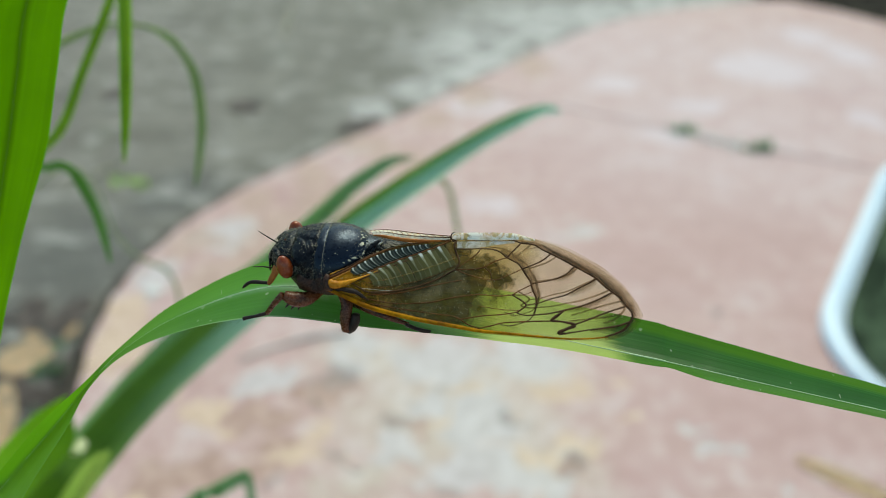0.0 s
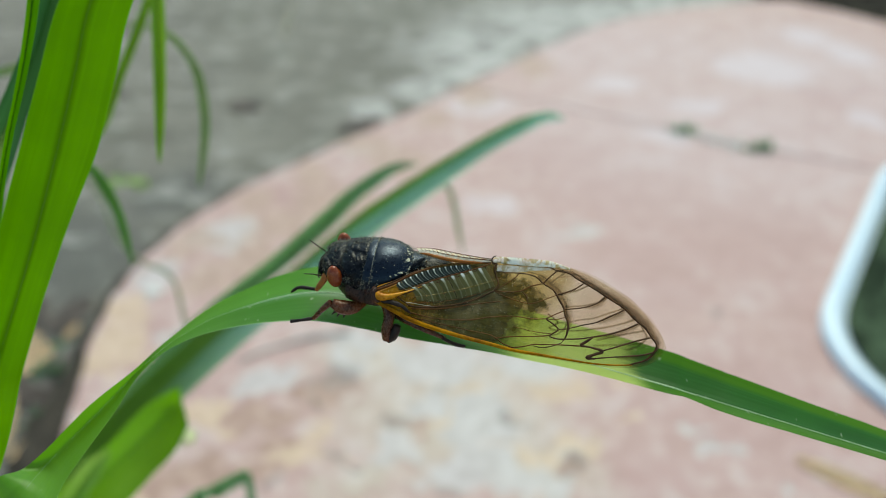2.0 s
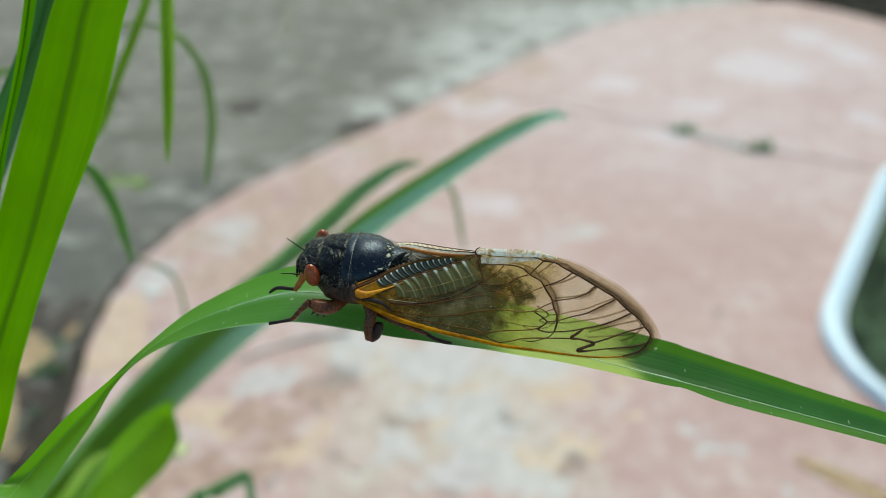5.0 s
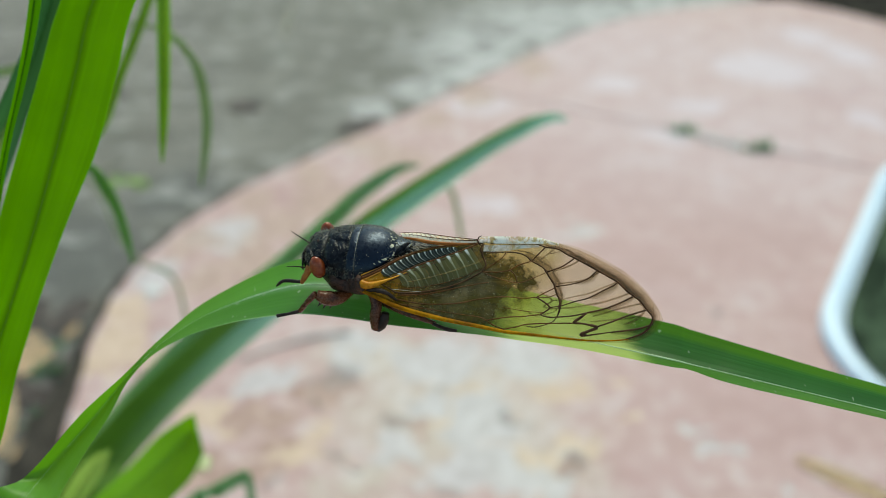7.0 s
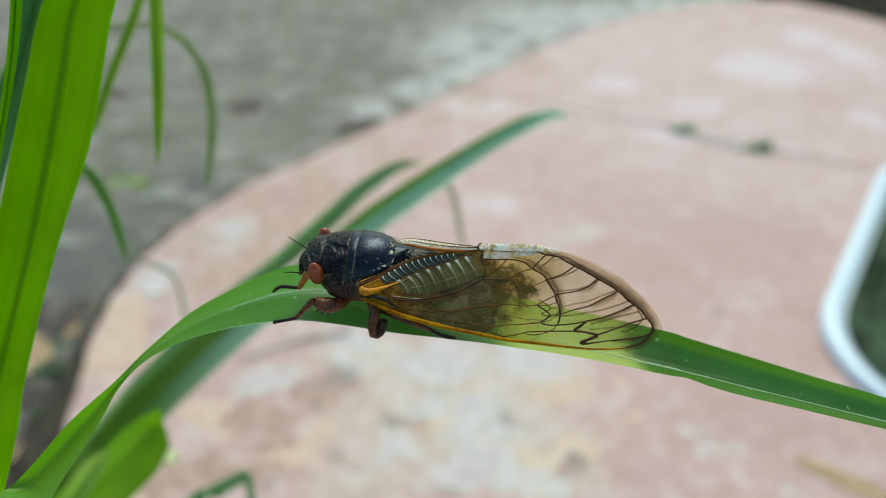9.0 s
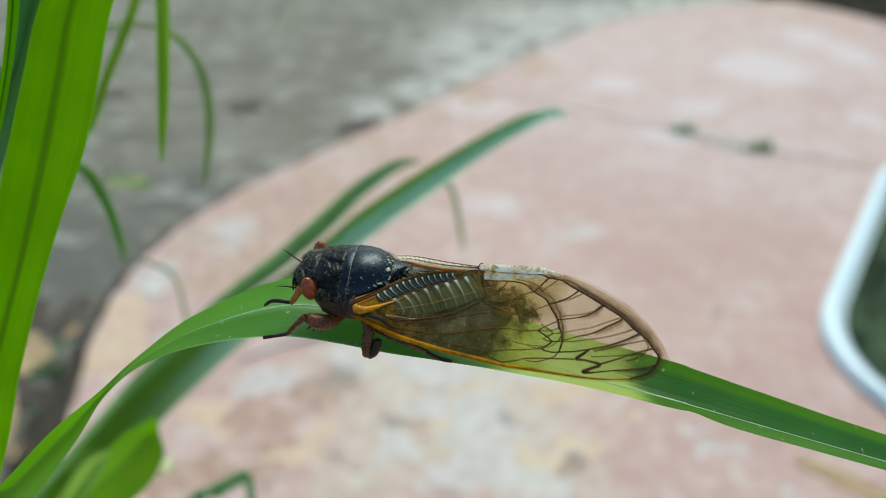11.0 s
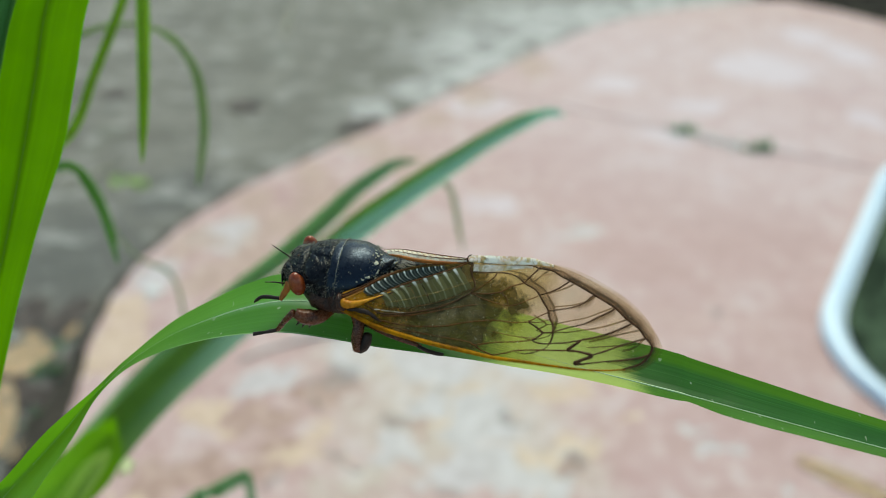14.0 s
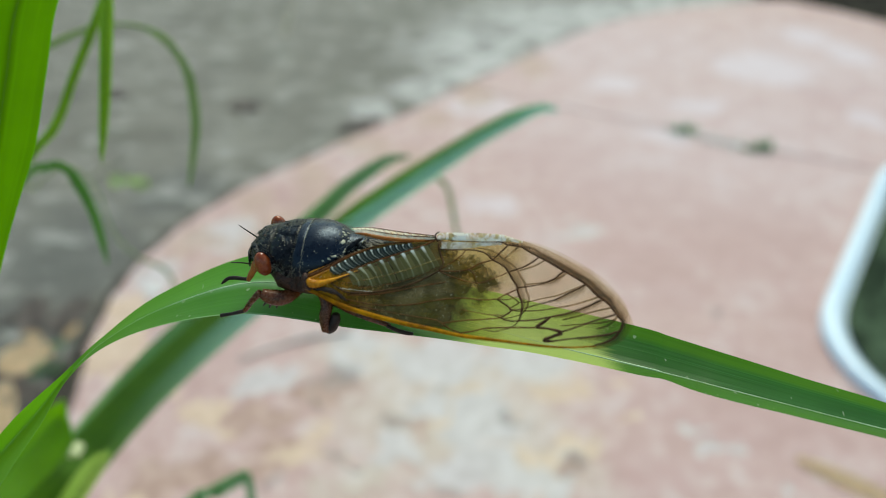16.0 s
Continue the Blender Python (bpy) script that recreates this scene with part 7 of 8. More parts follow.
    walk(perch, [
        (0, pose(-0.01866, 0.06165, 0.40159, -0.34, -1.33, 0.39)),
        (0.2, pose(-0.01851, 0.06190, 0.40195, -0.34, -1.53, 0.53)),
        (0.3, pose(-0.01812, 0.06320, 0.40094, -0.12, -0.14, 1.40)),
        (0.5, pose(-0.01744, 0.06323, 0.40098, -0.11, 0.47, 0.97)),
        (0.7, pose(-0.01560, 0.06285, 0.40043, -0.11, 0.60, 0.88)),
        (0.9, pose(-0.01307, 0.06788, 0.39638, 0.95, -0.04, 0.59)),
        (1, pose(-0.01339, 0.06815, 0.39676, 0.94, -0.57, 0.96)),
        (1.1, pose(-0.01426, 0.06857, 0.39736, 0.95, -0.01, 0.57)),
        (1.2, pose(-0.01463, 0.06830, 0.39697, 0.95, 0.98, -0.13)),
        (1.3, pose(-0.01246, 0.06658, 0.39433, 1.36, 3.53, -1.23)),
        (1.4, pose(-0.01085, 0.06609, 0.39363, 1.25, 6.35, -3.22)),
        (1.5, pose(-0.01122, 0.06659, 0.39435, 1.36, 3.43, -1.16)),
        (1.6, pose(-0.01219, 0.06768, 0.39591, 1.38, 2.19, -0.29)),
        (1.7, pose(-0.01270, 0.06747, 0.39561, 1.37, 2.43, -0.46)),
        (1.8, pose(-0.01272, 0.06726, 0.39530, 1.37, 2.75, -0.68)),
        (2, pose(-0.01465, 0.06509, 0.39810, -0.42, 2.50, -1.71)),
        (2.1, pose(-0.01609, 0.06616, 0.39962, -0.39, 1.02, -0.67)),
        (2.2, pose(-0.01635, 0.06638, 0.39995, -0.41, -1.86, 1.34)),
        (2.3, pose(-0.01530, 0.06755, 0.39830, 0.64, -0.74, 1.12)),
        (2.4, pose(-0.01386, 0.06695, 0.39745, 0.65, 1.23, -0.26)),
        (2.5, pose(-0.01306, 0.06653, 0.39685, 0.65, 1.25, -0.27)),
        (2.6, pose(-0.01355, 0.06676, 0.39718, 0.65, 0.75, 0.08)),
        (2.7, pose(-0.01483, 0.06709, 0.39765, 0.65, 0.09, 0.54)),
        (2.8, pose(-0.01564, 0.06512, 0.39951, -0.36, 0.22, 0.43)),
        (3, pose(-0.01530, 0.06494, 0.39925, -0.36, 0.85, -0.01)),
        (3.2, pose(-0.01574, 0.06508, 0.39945, -0.36, 0.38, 0.32)),
        (3.3, pose(-0.01658, 0.06525, 0.39969, -0.36, -0.05, 0.62)),
        (3.5, pose(-0.01771, 0.06449, 0.40073, 0.00, -0.00, 0.00)),
        (3.7, pose(-0.01674, 0.06426, 0.40041, -0.00, 0.63, -0.44)),
        (3.8, pose(-0.01629, 0.06420, 0.40010, 0.36, 0.95, 0.38)),
        (4, pose(-0.01700, 0.06439, 0.40038, 0.35, 0.41, 0.76)),
        (4.2, pose(-0.01776, 0.06377, 0.40084, 0.03, -0.58, -0.57)),
        (6.3, pose(-0.01332, 0.06236, 0.39825, -0.04, 2.65, -1.17)),
        (6.5, pose(-0.01402, 0.06411, 0.39871, 0.43, 0.69, -1.16)),
        (6.6, pose(-0.01300, 0.06365, 0.39805, 0.42, 0.99, -1.37)),
        (6.8, pose(-0.01308, 0.06377, 0.39822, 0.43, 0.89, -1.30)),
        (6.9, pose(-0.01454, 0.06361, 0.39903, 0.79, -0.96, -1.08)),
        (7, pose(-0.01584, 0.06419, 0.39986, 0.80, -1.30, -0.84)),
        (7.2, pose(-0.01491, 0.06366, 0.39910, 0.78, -0.44, -1.44)),
        (7.3, pose(-0.01375, 0.06400, 0.39824, 0.94, 1.00, 1.14)),
        (7.5, pose(-0.01397, 0.06413, 0.39843, 0.93, 0.49, 1.50)),
        (7.6, pose(-0.01478, 0.06421, 0.39854, 0.94, 0.74, 1.32)),
        (7.7, pose(-0.01552, 0.06245, 0.39964, -0.12, 0.14, -0.78)),
        (7.8, pose(-0.01606, 0.06259, 0.39984, -0.13, 0.44, -0.99)),
        (8, pose(-0.01547, 0.06253, 0.39975, -0.12, 0.05, -0.72)),
        (8.2, pose(-0.01454, 0.06221, 0.39929, -0.12, -0.19, -0.55)),
        (8.3, pose(-0.01516, 0.06249, 0.39969, -0.12, -0.13, -0.59)),
        (8.5, pose(-0.01570, 0.06190, 0.39988, 0.17, -0.02, -2.45)),
        (8.7, pose(-0.01544, 0.06180, 0.39974, 0.19, -0.43, -2.16)),
        (8.8, pose(-0.01550, 0.06270, 0.39953, 0.37, 0.16, 0.16)),
        (9, pose(-0.01604, 0.06300, 0.39996, 0.37, 0.02, 0.26)),
        (9.2, pose(-0.01654, 0.06194, 0.40063, 0.34, -0.00, 0.07)),
        (11.3, pose(-0.01601, 0.05982, 0.40043, -0.92, 1.82, -2.26)),
        (11.5, pose(-0.01521, 0.05981, 0.39964, -1.14, 2.11, -2.65)),
        (11.7, pose(-0.01579, 0.06019, 0.40018, -1.10, 1.06, -1.91)),
        (12, pose(-0.01570, 0.05974, 0.40014, -1.08, 1.16, -1.73)),
        (12.2, pose(-0.01565, 0.05973, 0.40012, -1.07, 0.95, -1.58)),
        (12.5, pose(-0.01578, 0.05976, 0.40019, -0.54, 1.07, -1.62)),
        (12.7, pose(-0.01587, 0.05979, 0.40023, -0.54, 0.98, -1.56)),
        (13, pose(-0.01611, 0.05947, 0.40046, -0.35, 0.87, -1.60)),
        (13.2, pose(-0.01640, 0.05977, 0.40089, -0.34, 0.67, -1.46)),
        (13.5, pose(-0.01669, 0.05984, 0.40071, -0.48, -0.74, -2.20)),
        (13.7, pose(-0.01691, 0.05989, 0.40077, -0.48, -0.76, -2.19)),
        (14, pose(-0.01710, 0.05976, 0.40114, 0.16, -0.56, -2.14)),
        (14.2, pose(-0.01689, 0.05967, 0.40101, 0.16, -0.62, -2.10)),
        (14.3, pose(-0.01698, 0.05952, 0.40092, -1.36, 0.85, -1.37)),
        (14.5, pose(-0.01636, 0.05903, 0.40022, -1.39, 1.84, -2.06)),
        (14.7, pose(-0.01741, 0.05954, 0.40095, -1.36, 0.90, -1.40)),
        (14.8, pose(-0.01766, 0.05970, 0.40121, 0.60, -0.73, -2.90)),
        (15, pose(-0.01782, 0.05982, 0.40138, 0.59, -0.59, -3.00)),
        (15.2, pose(-0.01769, 0.05992, 0.40152, 0.62, -1.14, -2.61)),
        (15.5, pose(-0.01828, 0.06065, 0.40172, 1.09, -1.17, -2.37)),
        (15.7, pose(-0.01906, 0.05960, 0.40260, 0.94, -0.94, -2.29)),
        (15.8, pose(-0.01957, 0.05979, 0.40287, 0.95, -1.02, -2.23)),
        (16, pose(-0.02012, 0.06011, 0.40333, 0.96, -1.35, -2.00))])
    sway = [
        (0, pose(-0.31359, 0.11761, -0.01316, -0.05, -2.90, 2.03)),
        (0.5, pose(-0.31715, 0.12059, -0.00891, -0.02, -1.99, 1.40)),
        (1, pose(-0.35024, 0.14127, 0.02063, -0.09, 3.80, -2.67)),
        (1.5, pose(-0.33476, 0.13189, 0.00723, -0.01, 1.27, -0.89)),
        (2, pose(-0.33849, 0.13386, 0.01004, -0.02, 1.81, -1.27)),
        (2.5, pose(-0.34436, 0.13854, 0.01673, -0.06, 3.08, -2.16)),
        (3, pose(-0.33898, 0.13386, 0.01004, -0.02, 1.81, -1.27)),
        (3.5, pose(-0.32970, 0.12739, 0.00080, 0.00, -0.00, 0.00)),
        (4, pose(-0.32535, 0.12550, -0.00189, -0.00, -0.54, 0.38)),
        (6.5, pose(-0.36489, 0.15115, 0.03473, -0.25, 6.34, -4.46)),
        (7, pose(-0.34429, 0.13719, 0.01480, -0.05, 2.72, -1.90)),
        (7.5, pose(-0.34471, 0.13787, 0.01576, -0.05, 2.90, -2.03)),
        (8, pose(-0.33811, 0.13320, 0.00910, -0.02, 1.63, -1.14)),
        (8.5, pose(-0.33376, 0.13059, 0.00538, -0.01, 0.91, -0.63)),
        (9, pose(-0.32323, 0.12488, -0.00278, -0.00, -0.72, 0.51)),
        (11.5, pose(-0.32795, 0.12676, -0.00010, -0.00, -0.18, 0.13)),
        (12, pose(-0.32844, 0.12676, -0.00010, -0.00, -0.18, 0.13)),
        (12.5, pose(-0.32484, 0.12488, -0.00278, -0.00, -0.72, 0.51)),
        (13, pose(-0.32759, 0.12613, -0.00100, -0.00, -0.36, 0.25)),
        (13.5, pose(-0.33298, 0.12866, 0.00262, -0.00, 0.36, -0.25)),
        (14, pose(-0.32268, 0.12302, -0.00543, -0.01, -1.27, 0.89)),
        (14.5, pose(-0.32432, 0.12364, -0.00455, -0.01, -1.09, 0.76)),
        (15, pose(-0.32644, 0.12426, -0.00367, -0.01, -0.91, 0.63)),
        (15.5, pose(-0.32729, 0.12488, -0.00278, -0.00, -0.72, 0.51)),
        (16, pose(-0.32005, 0.11999, -0.00977, -0.03, -2.17, 1.52))]
    for blade in (front, strip, shaded):
        walk(blade, sway)
    hang = [
        (0, pose(-0.33292, 0.12739, 0.00080, 0.00, -0.00, 0.00)),
        (0.5, pose(-0.33091, 0.12739, 0.00080, 0.00, -0.00, 0.00)),
        (1, pose(-0.30634, 0.11936, -0.01067, -0.04, -2.46, 1.72)),
        (1.5, pose(-0.34534, 0.13594, 0.01302, -0.04, 2.46, -1.72)),
        (2, pose(-0.32109, 0.12465, -0.00310, -0.00, -0.82, 0.57)),
        (2.5, pose(-0.27161, 0.10717, -0.02807, -0.26, -6.55, 4.61)),
        (3, pose(-0.31381, 0.12198, -0.00693, -0.02, -1.64, 1.15)),
        (3.5, pose(-0.32970, 0.12739, 0.00080, 0.00, -0.00, 0.00)),
        (4, pose(-0.32869, 0.12739, 0.00080, 0.00, -0.00, 0.00)),
        (6.5, pose(-0.31199, 0.12198, -0.00693, -0.02, -1.64, 1.15)),
        (7, pose(-0.32607, 0.12739, 0.00080, 0.00, -0.00, 0.00)),
        (7.5, pose(-0.31887, 0.12465, -0.00310, -0.00, -0.82, 0.57)),
        (8, pose(-0.30705, 0.11936, -0.01067, -0.04, -2.46, 1.72)),
        (8.5, pose(-0.32688, 0.12739, 0.00080, 0.00, -0.00, 0.00)),
        (9, pose(-0.32139, 0.12465, -0.00310, -0.00, -0.82, 0.57)),
        (11.5, pose(-0.32738, 0.12739, 0.00080, 0.00, -0.00, 0.00)),
        (12, pose(-0.32879, 0.12739, 0.00080, 0.00, -0.00, 0.00)),
        (12.5, pose(-0.32899, 0.12739, 0.00080, 0.00, -0.00, 0.00)),
        (13, pose(-0.32970, 0.12739, 0.00080, 0.00, -0.00, 0.00)),
        (13.5, pose(-0.32930, 0.12739, 0.00080, 0.00, -0.00, 0.00)),
        (14, pose(-0.32970, 0.12739, 0.00080, 0.00, -0.00, 0.00)),
        (14.5, pose(-0.33091, 0.12739, 0.00080, 0.00, -0.00, 0.00)),
        (15, pose(-0.33843, 0.13019, 0.00480, -0.00, 0.82, -0.57)),
        (15.5, pose(-0.33040, 0.12739, 0.00080, 0.00, -0.00, 0.00)),
        (16, pose(-0.34777, 0.13304, 0.00887, -0.02, 1.64, -1.15))]
    walk(hang_one, hang)
    walk(slant, [
        (0, pose(-0.33418, 0.12739, 0.00080, 0.00, -0.00, 0.00)),
        (0.5, pose(-0.33100, 0.12739, 0.00080, 0.00, -0.00, 0.00)),
        (1, pose(-0.32502, 0.12739, 0.00080, 0.00, -0.00, 0.00)),
        (1.5, pose(-0.32588, 0.12739, 0.00080, 0.00, -0.00, 0.00)),
        (2, pose(-0.32608, 0.12739, 0.00080, 0.00, -0.00, 0.00)),
        (2.5, pose(-0.32352, 0.12739, 0.00080, 0.00, -0.00, 0.00)),
        (3, pose(-0.32663, 0.12739, 0.00080, 0.00, -0.00, 0.00)),
        (3.5, pose(-0.32970, 0.12739, 0.00080, 0.00, -0.00, 0.00)),
        (4, pose(-0.32895, 0.12739, 0.00080, 0.00, -0.00, 0.00)),
        (6.5, pose(-0.32423, 0.12739, 0.00080, 0.00, -0.00, 0.00)),
        (7, pose(-0.32604, 0.12739, 0.00080, 0.00, -0.00, 0.00)),
        (7.5, pose(-0.32521, 0.12739, 0.00080, 0.00, -0.00, 0.00)),
        (8, pose(-0.32698, 0.12739, 0.00080, 0.00, -0.00, 0.00)),
        (8.5, pose(-0.32746, 0.12739, 0.00080, 0.00, -0.00, 0.00)),
        (9, pose(-0.32797, 0.12739, 0.00080, 0.00, -0.00, 0.00)),
        (11.5, pose(-0.32911, 0.12739, 0.00080, 0.00, -0.00, 0.00)),
        (12, pose(-0.32966, 0.12739, 0.00080, 0.00, -0.00, 0.00)),
        (12.5, pose(-0.32978, 0.12739, 0.00080, 0.00, -0.00, 0.00)),
        (13, pose(-0.33009, 0.12739, 0.00080, 0.00, -0.00, 0.00)),
        (13.5, pose(-0.33064, 0.12739, 0.00080, 0.00, -0.00, 0.00)),
        (14, pose(-0.33155, 0.12739, 0.00080, 0.00, -0.00, 0.00)),
        (14.5, pose(-0.33198, 0.12739, 0.00080, 0.00, -0.00, 0.00)),
        (15, pose(-0.33296, 0.12739, 0.00080, 0.00, -0.00, 0.00)),
        (15.5, pose(-0.33253, 0.12739, 0.00080, 0.00, -0.00, 0.00)),
        (16, pose(-0.33568, 0.12739, 0.00080, 0.00, -0.00, 0.00))])
    walk(hang_two, [
        (0, pose(-0.33140, 0.12739, 0.00080, 0.00, -0.00, 0.00)),
        (0.5, pose(-0.33111, 0.12739, 0.00080, 0.00, -0.00, 0.00)),
        (1, pose(-0.32913, 0.12739, 0.00080, 0.00, -0.00, 0.00)),
        (1.5, pose(-0.32743, 0.12739, 0.00080, 0.00, -0.00, 0.00)),
        (2, pose(-0.33055, 0.12739, 0.00080, 0.00, -0.00, 0.00)),
        (2.5, pose(-0.32658, 0.12739, 0.00080, 0.00, -0.00, 0.00)),
        (3, pose(-0.32913, 0.12739, 0.00080, 0.00, -0.00, 0.00)),
        (3.5, pose(-0.32970, 0.12739, 0.00080, 0.00, -0.00, 0.00)),
        (4, pose(-0.32942, 0.12739, 0.00080, 0.00, -0.00, 0.00)),
        (6.5, pose(-0.32857, 0.12739, 0.00080, 0.00, -0.00, 0.00)),
        (7, pose(-0.33012, 0.12739, 0.00080, 0.00, -0.00, 0.00)),
        (7.5, pose(-0.33083, 0.12739, 0.00080, 0.00, -0.00, 0.00)),
        (8, pose(-0.32942, 0.12739, 0.00080, 0.00, -0.00, 0.00)),
        (8.5, pose(-0.32842, 0.12739, 0.00080, 0.00, -0.00, 0.00)),
        (9, pose(-0.32871, 0.12739, 0.00080, 0.00, -0.00, 0.00)),
        (11.5, pose(-0.32998, 0.12739, 0.00080, 0.00, -0.00, 0.00)),
        (12, pose(-0.33083, 0.12739, 0.00080, 0.00, -0.00, 0.00)),
        (12.5, pose(-0.33111, 0.12739, 0.00080, 0.00, -0.00, 0.00)),
        (13, pose(-0.33026, 0.12739, 0.00080, 0.00, -0.00, 0.00)),
        (13.5, pose(-0.33055, 0.12739, 0.00080, 0.00, -0.00, 0.00)),
        (14, pose(-0.33083, 0.12739, 0.00080, 0.00, -0.00, 0.00)),
        (14.5, pose(-0.33140, 0.12739, 0.00080, 0.00, -0.00, 0.00)),
        (15, pose(-0.33196, 0.12739, 0.00080, 0.00, -0.00, 0.00)),
        (15.5, pose(-0.33182, 0.12739, 0.00080, 0.00, -0.00, 0.00)),
        (16, pose(-0.33295, 0.12739, 0.00080, 0.00, -0.00, 0.00))])
    walk(hang_three, [
        (0, pose(-0.33235, 0.12739, 0.00080, 0.00, -0.00, 0.00)),
        (0.5, pose(-0.33060, 0.12739, 0.00080, 0.00, -0.00, 0.00)),
        (1, pose(-0.32684, 0.12739, 0.00080, 0.00, -0.00, 0.00)),
        (1.5, pose(-0.32757, 0.12739, 0.00080, 0.00, -0.00, 0.00)),
        (2, pose(-0.32761, 0.12739, 0.00080, 0.00, -0.00, 0.00)),
        (2.5, pose(-0.32614, 0.12739, 0.00080, 0.00, -0.00, 0.00)),
        (3, pose(-0.32790, 0.12739, 0.00080, 0.00, -0.00, 0.00)),
        (3.5, pose(-0.32970, 0.12739, 0.00080, 0.00, -0.00, 0.00)),
        (4, pose(-0.32937, 0.12739, 0.00080, 0.00, -0.00, 0.00)),
        (6.5, pose(-0.32614, 0.12739, 0.00080, 0.00, -0.00, 0.00)),
        (7, pose(-0.32749, 0.12739, 0.00080, 0.00, -0.00, 0.00)),
        (7.5, pose(-0.32704, 0.12739, 0.00080, 0.00, -0.00, 0.00)),
        (8, pose(-0.32810, 0.12739, 0.00080, 0.00, -0.00, 0.00)),
        (8.5, pose(-0.32843, 0.12739, 0.00080, 0.00, -0.00, 0.00)),
        (9, pose(-0.32888, 0.12739, 0.00080, 0.00, -0.00, 0.00)),
        (11.5, pose(-0.32941, 0.12739, 0.00080, 0.00, -0.00, 0.00)),
        (12, pose(-0.32970, 0.12739, 0.00080, 0.00, -0.00, 0.00)),
        (12.5, pose(-0.32982, 0.12739, 0.00080, 0.00, -0.00, 0.00)),
        (13, pose(-0.32994, 0.12739, 0.00080, 0.00, -0.00, 0.00)),
        (13.5, pose(-0.33015, 0.12739, 0.00080, 0.00, -0.00, 0.00)),
        (14, pose(-0.33080, 0.12739, 0.00080, 0.00, -0.00, 0.00)),
        (14.5, pose(-0.33101, 0.12739, 0.00080, 0.00, -0.00, 0.00)),
        (15, pose(-0.33150, 0.12739, 0.00080, 0.00, -0.00, 0.00)),
        (15.5, pose(-0.33125, 0.12739, 0.00080, 0.00, -0.00, 0.00)),
        (16, pose(-0.33305, 0.12739, 0.00080, 0.00, -0.00, 0.00))])
    nod = [
        (0, pose(-0.32898, 0.12749, 0.00095, 0.00, -0.00, 0.00)),
        (0.5, pose(-0.32881, 0.12749, 0.00095, 0.00, -0.00, 0.00)),
        (1, pose(-0.32738, 0.12678, -0.00007, 0.00, -0.00, 0.00)),
        (1.5, pose(-0.32613, 0.12616, -0.00095, 0.00, -0.00, 0.00)),
        (2, pose(-0.32791, 0.12616, -0.00095, 0.00, -0.00, 0.00)),
        (2.5, pose(-0.32666, 0.12596, -0.00124, 0.00, -0.00, 0.00)),
        (3, pose(-0.32720, 0.12626, -0.00080, 0.00, -0.00, 0.00)),
        (3.5, pose(-0.32970, 0.12739, 0.00080, 0.00, -0.00, 0.00)),
        (4, pose(-0.32791, 0.12719, 0.00051, 0.00, -0.00, 0.00)),
        (6.5, pose(-0.32613, 0.12565, -0.00168, 0.00, -0.00, 0.00)),
        (7, pose(-0.32666, 0.12596, -0.00124, 0.00, -0.00, 0.00)),
        (7.5, pose(-0.32577, 0.12596, -0.00124, 0.00, -0.00, 0.00)),
        (8, pose(-0.32631, 0.12596, -0.00124, 0.00, -0.00, 0.00)),
        (8.5, pose(-0.32684, 0.12616, -0.00095, 0.00, -0.00, 0.00)),
        (9, pose(-0.32684, 0.12647, -0.00051, 0.00, -0.00, 0.00)),
        (11.5, pose(-0.32684, 0.12678, -0.00007, 0.00, -0.00, 0.00)),
        (12, pose(-0.32720, 0.12657, -0.00036, 0.00, -0.00, 0.00)),
        (12.5, pose(-0.32738, 0.12647, -0.00051, 0.00, -0.00, 0.00)),
        (13, pose(-0.32738, 0.12626, -0.00080, 0.00, -0.00, 0.00)),
        (13.5, pose(-0.32774, 0.12657, -0.00036, 0.00, -0.00, 0.00)),
        (14, pose(-0.32774, 0.12688, 0.00007, 0.00, -0.00, 0.00)),
        (14.5, pose(-0.32845, 0.12708, 0.00037, 0.00, -0.00, 0.00)),
        (15, pose(-0.32898, 0.12708, 0.00037, 0.00, -0.00, 0.00)),
        (15.5, pose(-0.32898, 0.12708, 0.00037, 0.00, -0.00, 0.00)),
        (16, pose(-0.32988, 0.12770, 0.00124, 0.00, -0.00, 0.00))]
    for blade in (long_back, short_back):
        walk(blade, nod)
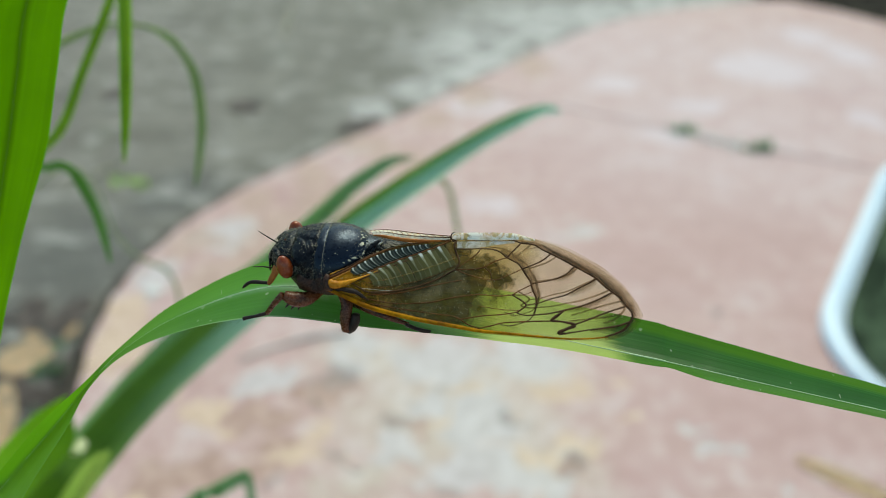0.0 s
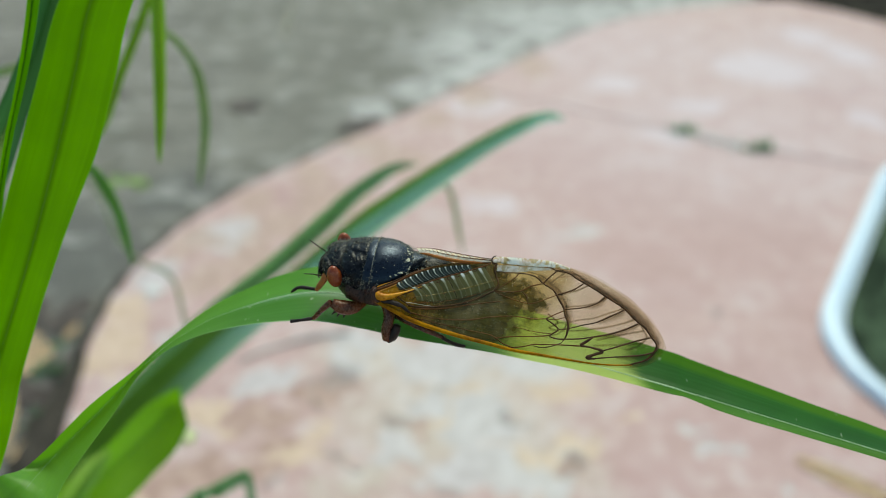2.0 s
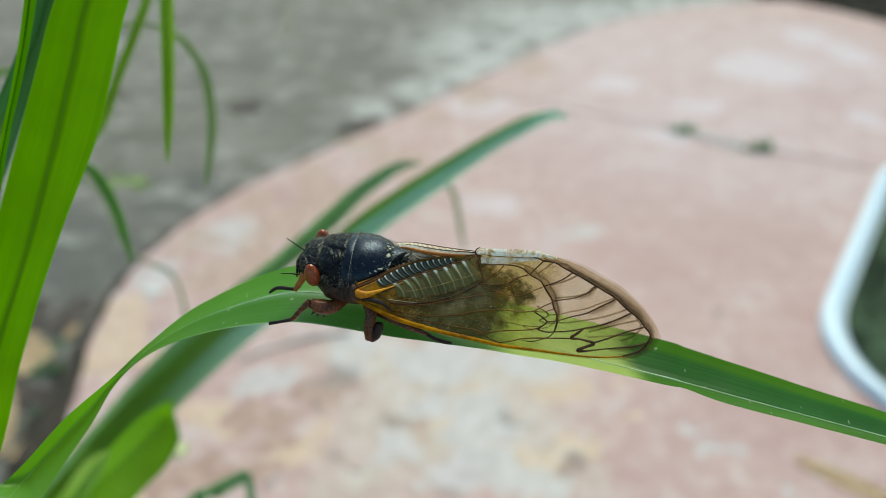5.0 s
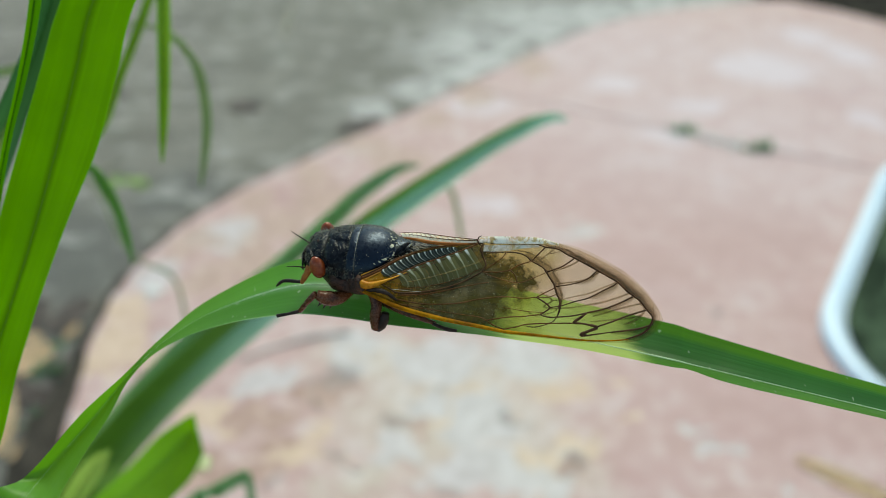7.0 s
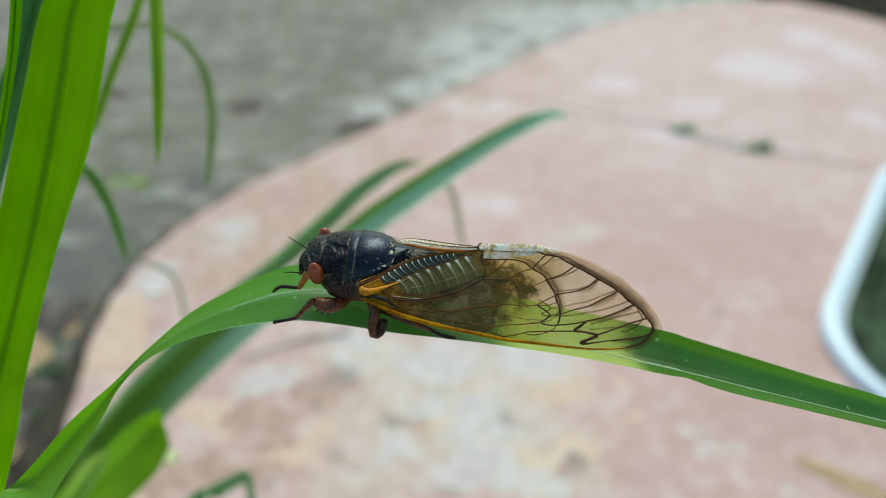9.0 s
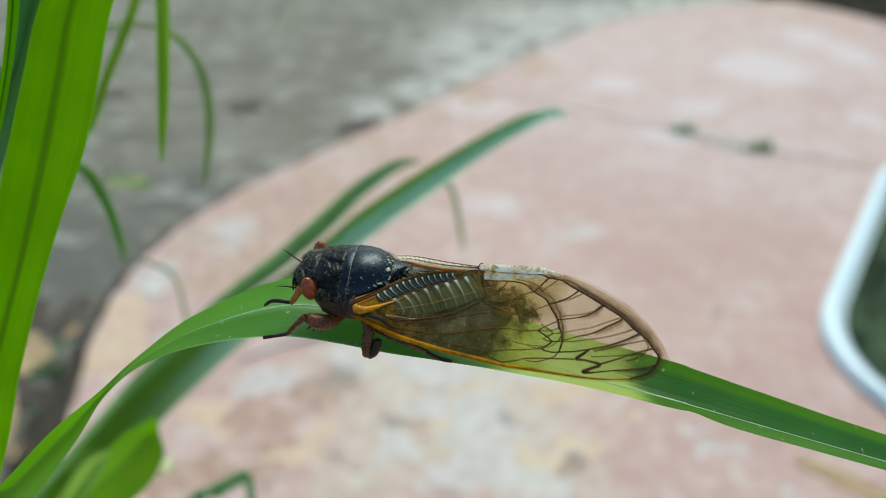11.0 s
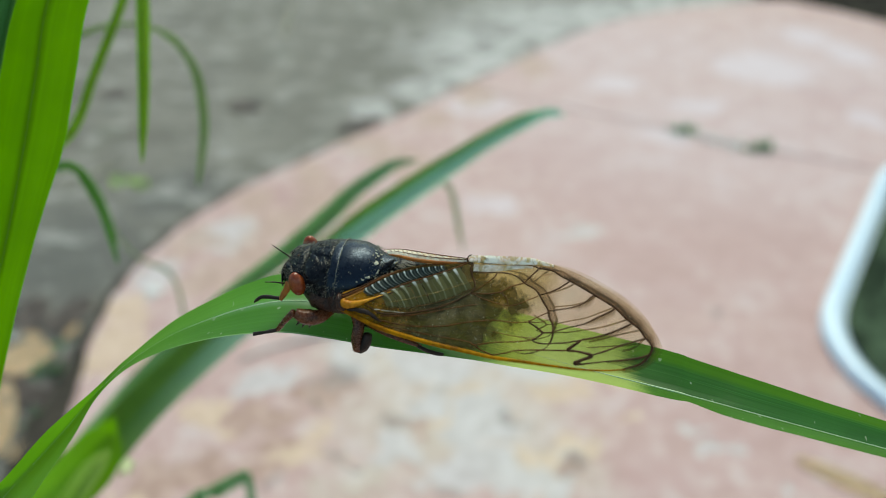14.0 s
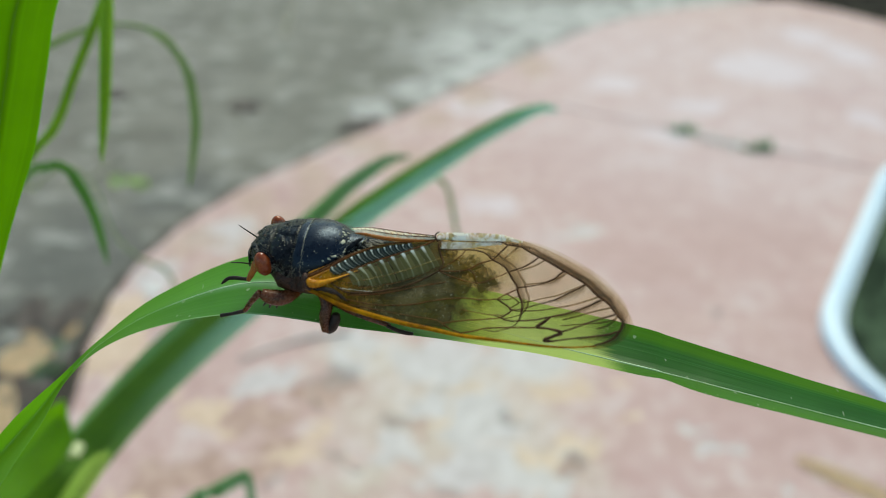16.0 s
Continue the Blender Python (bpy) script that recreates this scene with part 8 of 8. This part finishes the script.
    faint = [
        (0, pose(-0.32930, 0.12745, 0.00089, 0.00, -0.00, 0.00)),
        (0.5, pose(-0.32919, 0.12745, 0.00089, 0.00, -0.00, 0.00)),
        (1, pose(-0.32839, 0.12704, 0.00031, 0.00, -0.00, 0.00)),
        (1.5, pose(-0.32768, 0.12670, -0.00019, 0.00, -0.00, 0.00)),
        (2, pose(-0.32869, 0.12670, -0.00019, 0.00, -0.00, 0.00)),
        (2.5, pose(-0.32799, 0.12658, -0.00035, 0.00, -0.00, 0.00)),
        (3, pose(-0.32829, 0.12675, -0.00010, 0.00, -0.00, 0.00)),
        (3.5, pose(-0.32970, 0.12739, 0.00080, 0.00, -0.00, 0.00)),
        (4, pose(-0.32869, 0.12728, 0.00064, 0.00, -0.00, 0.00)),
        (6.5, pose(-0.32768, 0.12641, -0.00060, 0.00, -0.00, 0.00)),
        (7, pose(-0.32799, 0.12658, -0.00035, 0.00, -0.00, 0.00)),
        (7.5, pose(-0.32748, 0.12658, -0.00035, 0.00, -0.00, 0.00)),
        (8, pose(-0.32778, 0.12658, -0.00035, 0.00, -0.00, 0.00)),
        (8.5, pose(-0.32809, 0.12670, -0.00019, 0.00, -0.00, 0.00)),
        (9, pose(-0.32809, 0.12687, 0.00006, 0.00, -0.00, 0.00)),
        (11.5, pose(-0.32809, 0.12704, 0.00031, 0.00, -0.00, 0.00)),
        (12, pose(-0.32829, 0.12693, 0.00014, 0.00, -0.00, 0.00)),
        (12.5, pose(-0.32839, 0.12687, 0.00006, 0.00, -0.00, 0.00)),
        (13, pose(-0.32839, 0.12675, -0.00010, 0.00, -0.00, 0.00)),
        (13.5, pose(-0.32859, 0.12693, 0.00014, 0.00, -0.00, 0.00)),
        (14, pose(-0.32859, 0.12710, 0.00039, 0.00, -0.00, 0.00)),
        (14.5, pose(-0.32899, 0.12722, 0.00056, 0.00, -0.00, 0.00)),
        (15, pose(-0.32930, 0.12722, 0.00056, 0.00, -0.00, 0.00)),
        (15.5, pose(-0.32930, 0.12722, 0.00056, 0.00, -0.00, 0.00)),
        (16, pose(-0.32980, 0.12756, 0.00105, 0.00, -0.00, 0.00))]
    for blade in (faint_one, faint_two):
        walk(blade, faint)
    walk(low_leaf, [
        (0, pose(-0.34719, 0.12501, -0.00260, 0.00, -0.00, 0.00)),
        (0.5, pose(-0.34117, 0.12690, 0.00010, 0.00, -0.00, 0.00)),
        (1, pose(-0.32038, 0.12501, -0.00260, 0.00, -0.00, 0.00)),
        (1.5, pose(-0.31679, 0.12394, -0.00413, 0.00, -0.00, 0.00)),
        (2, pose(-0.31880, 0.12640, -0.00060, 0.00, -0.00, 0.00)),
        (2.5, pose(-0.31378, 0.12427, -0.00366, 0.00, -0.00, 0.00)),
        (3, pose(-0.31995, 0.12476, -0.00295, 0.00, -0.00, 0.00)),
        (3.5, pose(-0.32970, 0.12739, 0.00080, 0.00, -0.00, 0.00)),
        (4, pose(-0.32898, 0.12698, 0.00022, 0.00, -0.00, 0.00)),
        (6.5, pose(-0.30962, 0.12155, -0.00753, 0.00, -0.00, 0.00)),
        (7, pose(-0.31493, 0.12246, -0.00624, 0.00, -0.00, 0.00)),
        (7.5, pose(-0.31593, 0.12106, -0.00824, 0.00, -0.00, 0.00)),
        (8, pose(-0.32009, 0.12139, -0.00777, 0.00, -0.00, 0.00)),
        (8.5, pose(-0.32181, 0.12172, -0.00730, 0.00, -0.00, 0.00)),
        (9, pose(-0.32353, 0.12336, -0.00495, 0.00, -0.00, 0.00)),
        (11.5, pose(-0.32525, 0.12155, -0.00753, 0.00, -0.00, 0.00)),
        (12, pose(-0.32640, 0.12098, -0.00836, 0.00, -0.00, 0.00)),
        (12.5, pose(-0.32841, 0.12056, -0.00894, 0.00, -0.00, 0.00)),
        (13, pose(-0.33056, 0.12106, -0.00824, 0.00, -0.00, 0.00)),
        (13.5, pose(-0.33199, 0.12139, -0.00777, 0.00, -0.00, 0.00)),
        (14, pose(-0.33515, 0.12204, -0.00683, 0.00, -0.00, 0.00)),
        (14.5, pose(-0.33773, 0.12155, -0.00753, 0.00, -0.00, 0.00)),
        (15, pose(-0.33916, 0.12246, -0.00624, 0.00, -0.00, 0.00)),
        (15.5, pose(-0.34031, 0.12246, -0.00624, 0.00, -0.00, 0.00)),
        (16, pose(-0.34805, 0.12459, -0.00319, 0.00, -0.00, 0.00))])


motions()
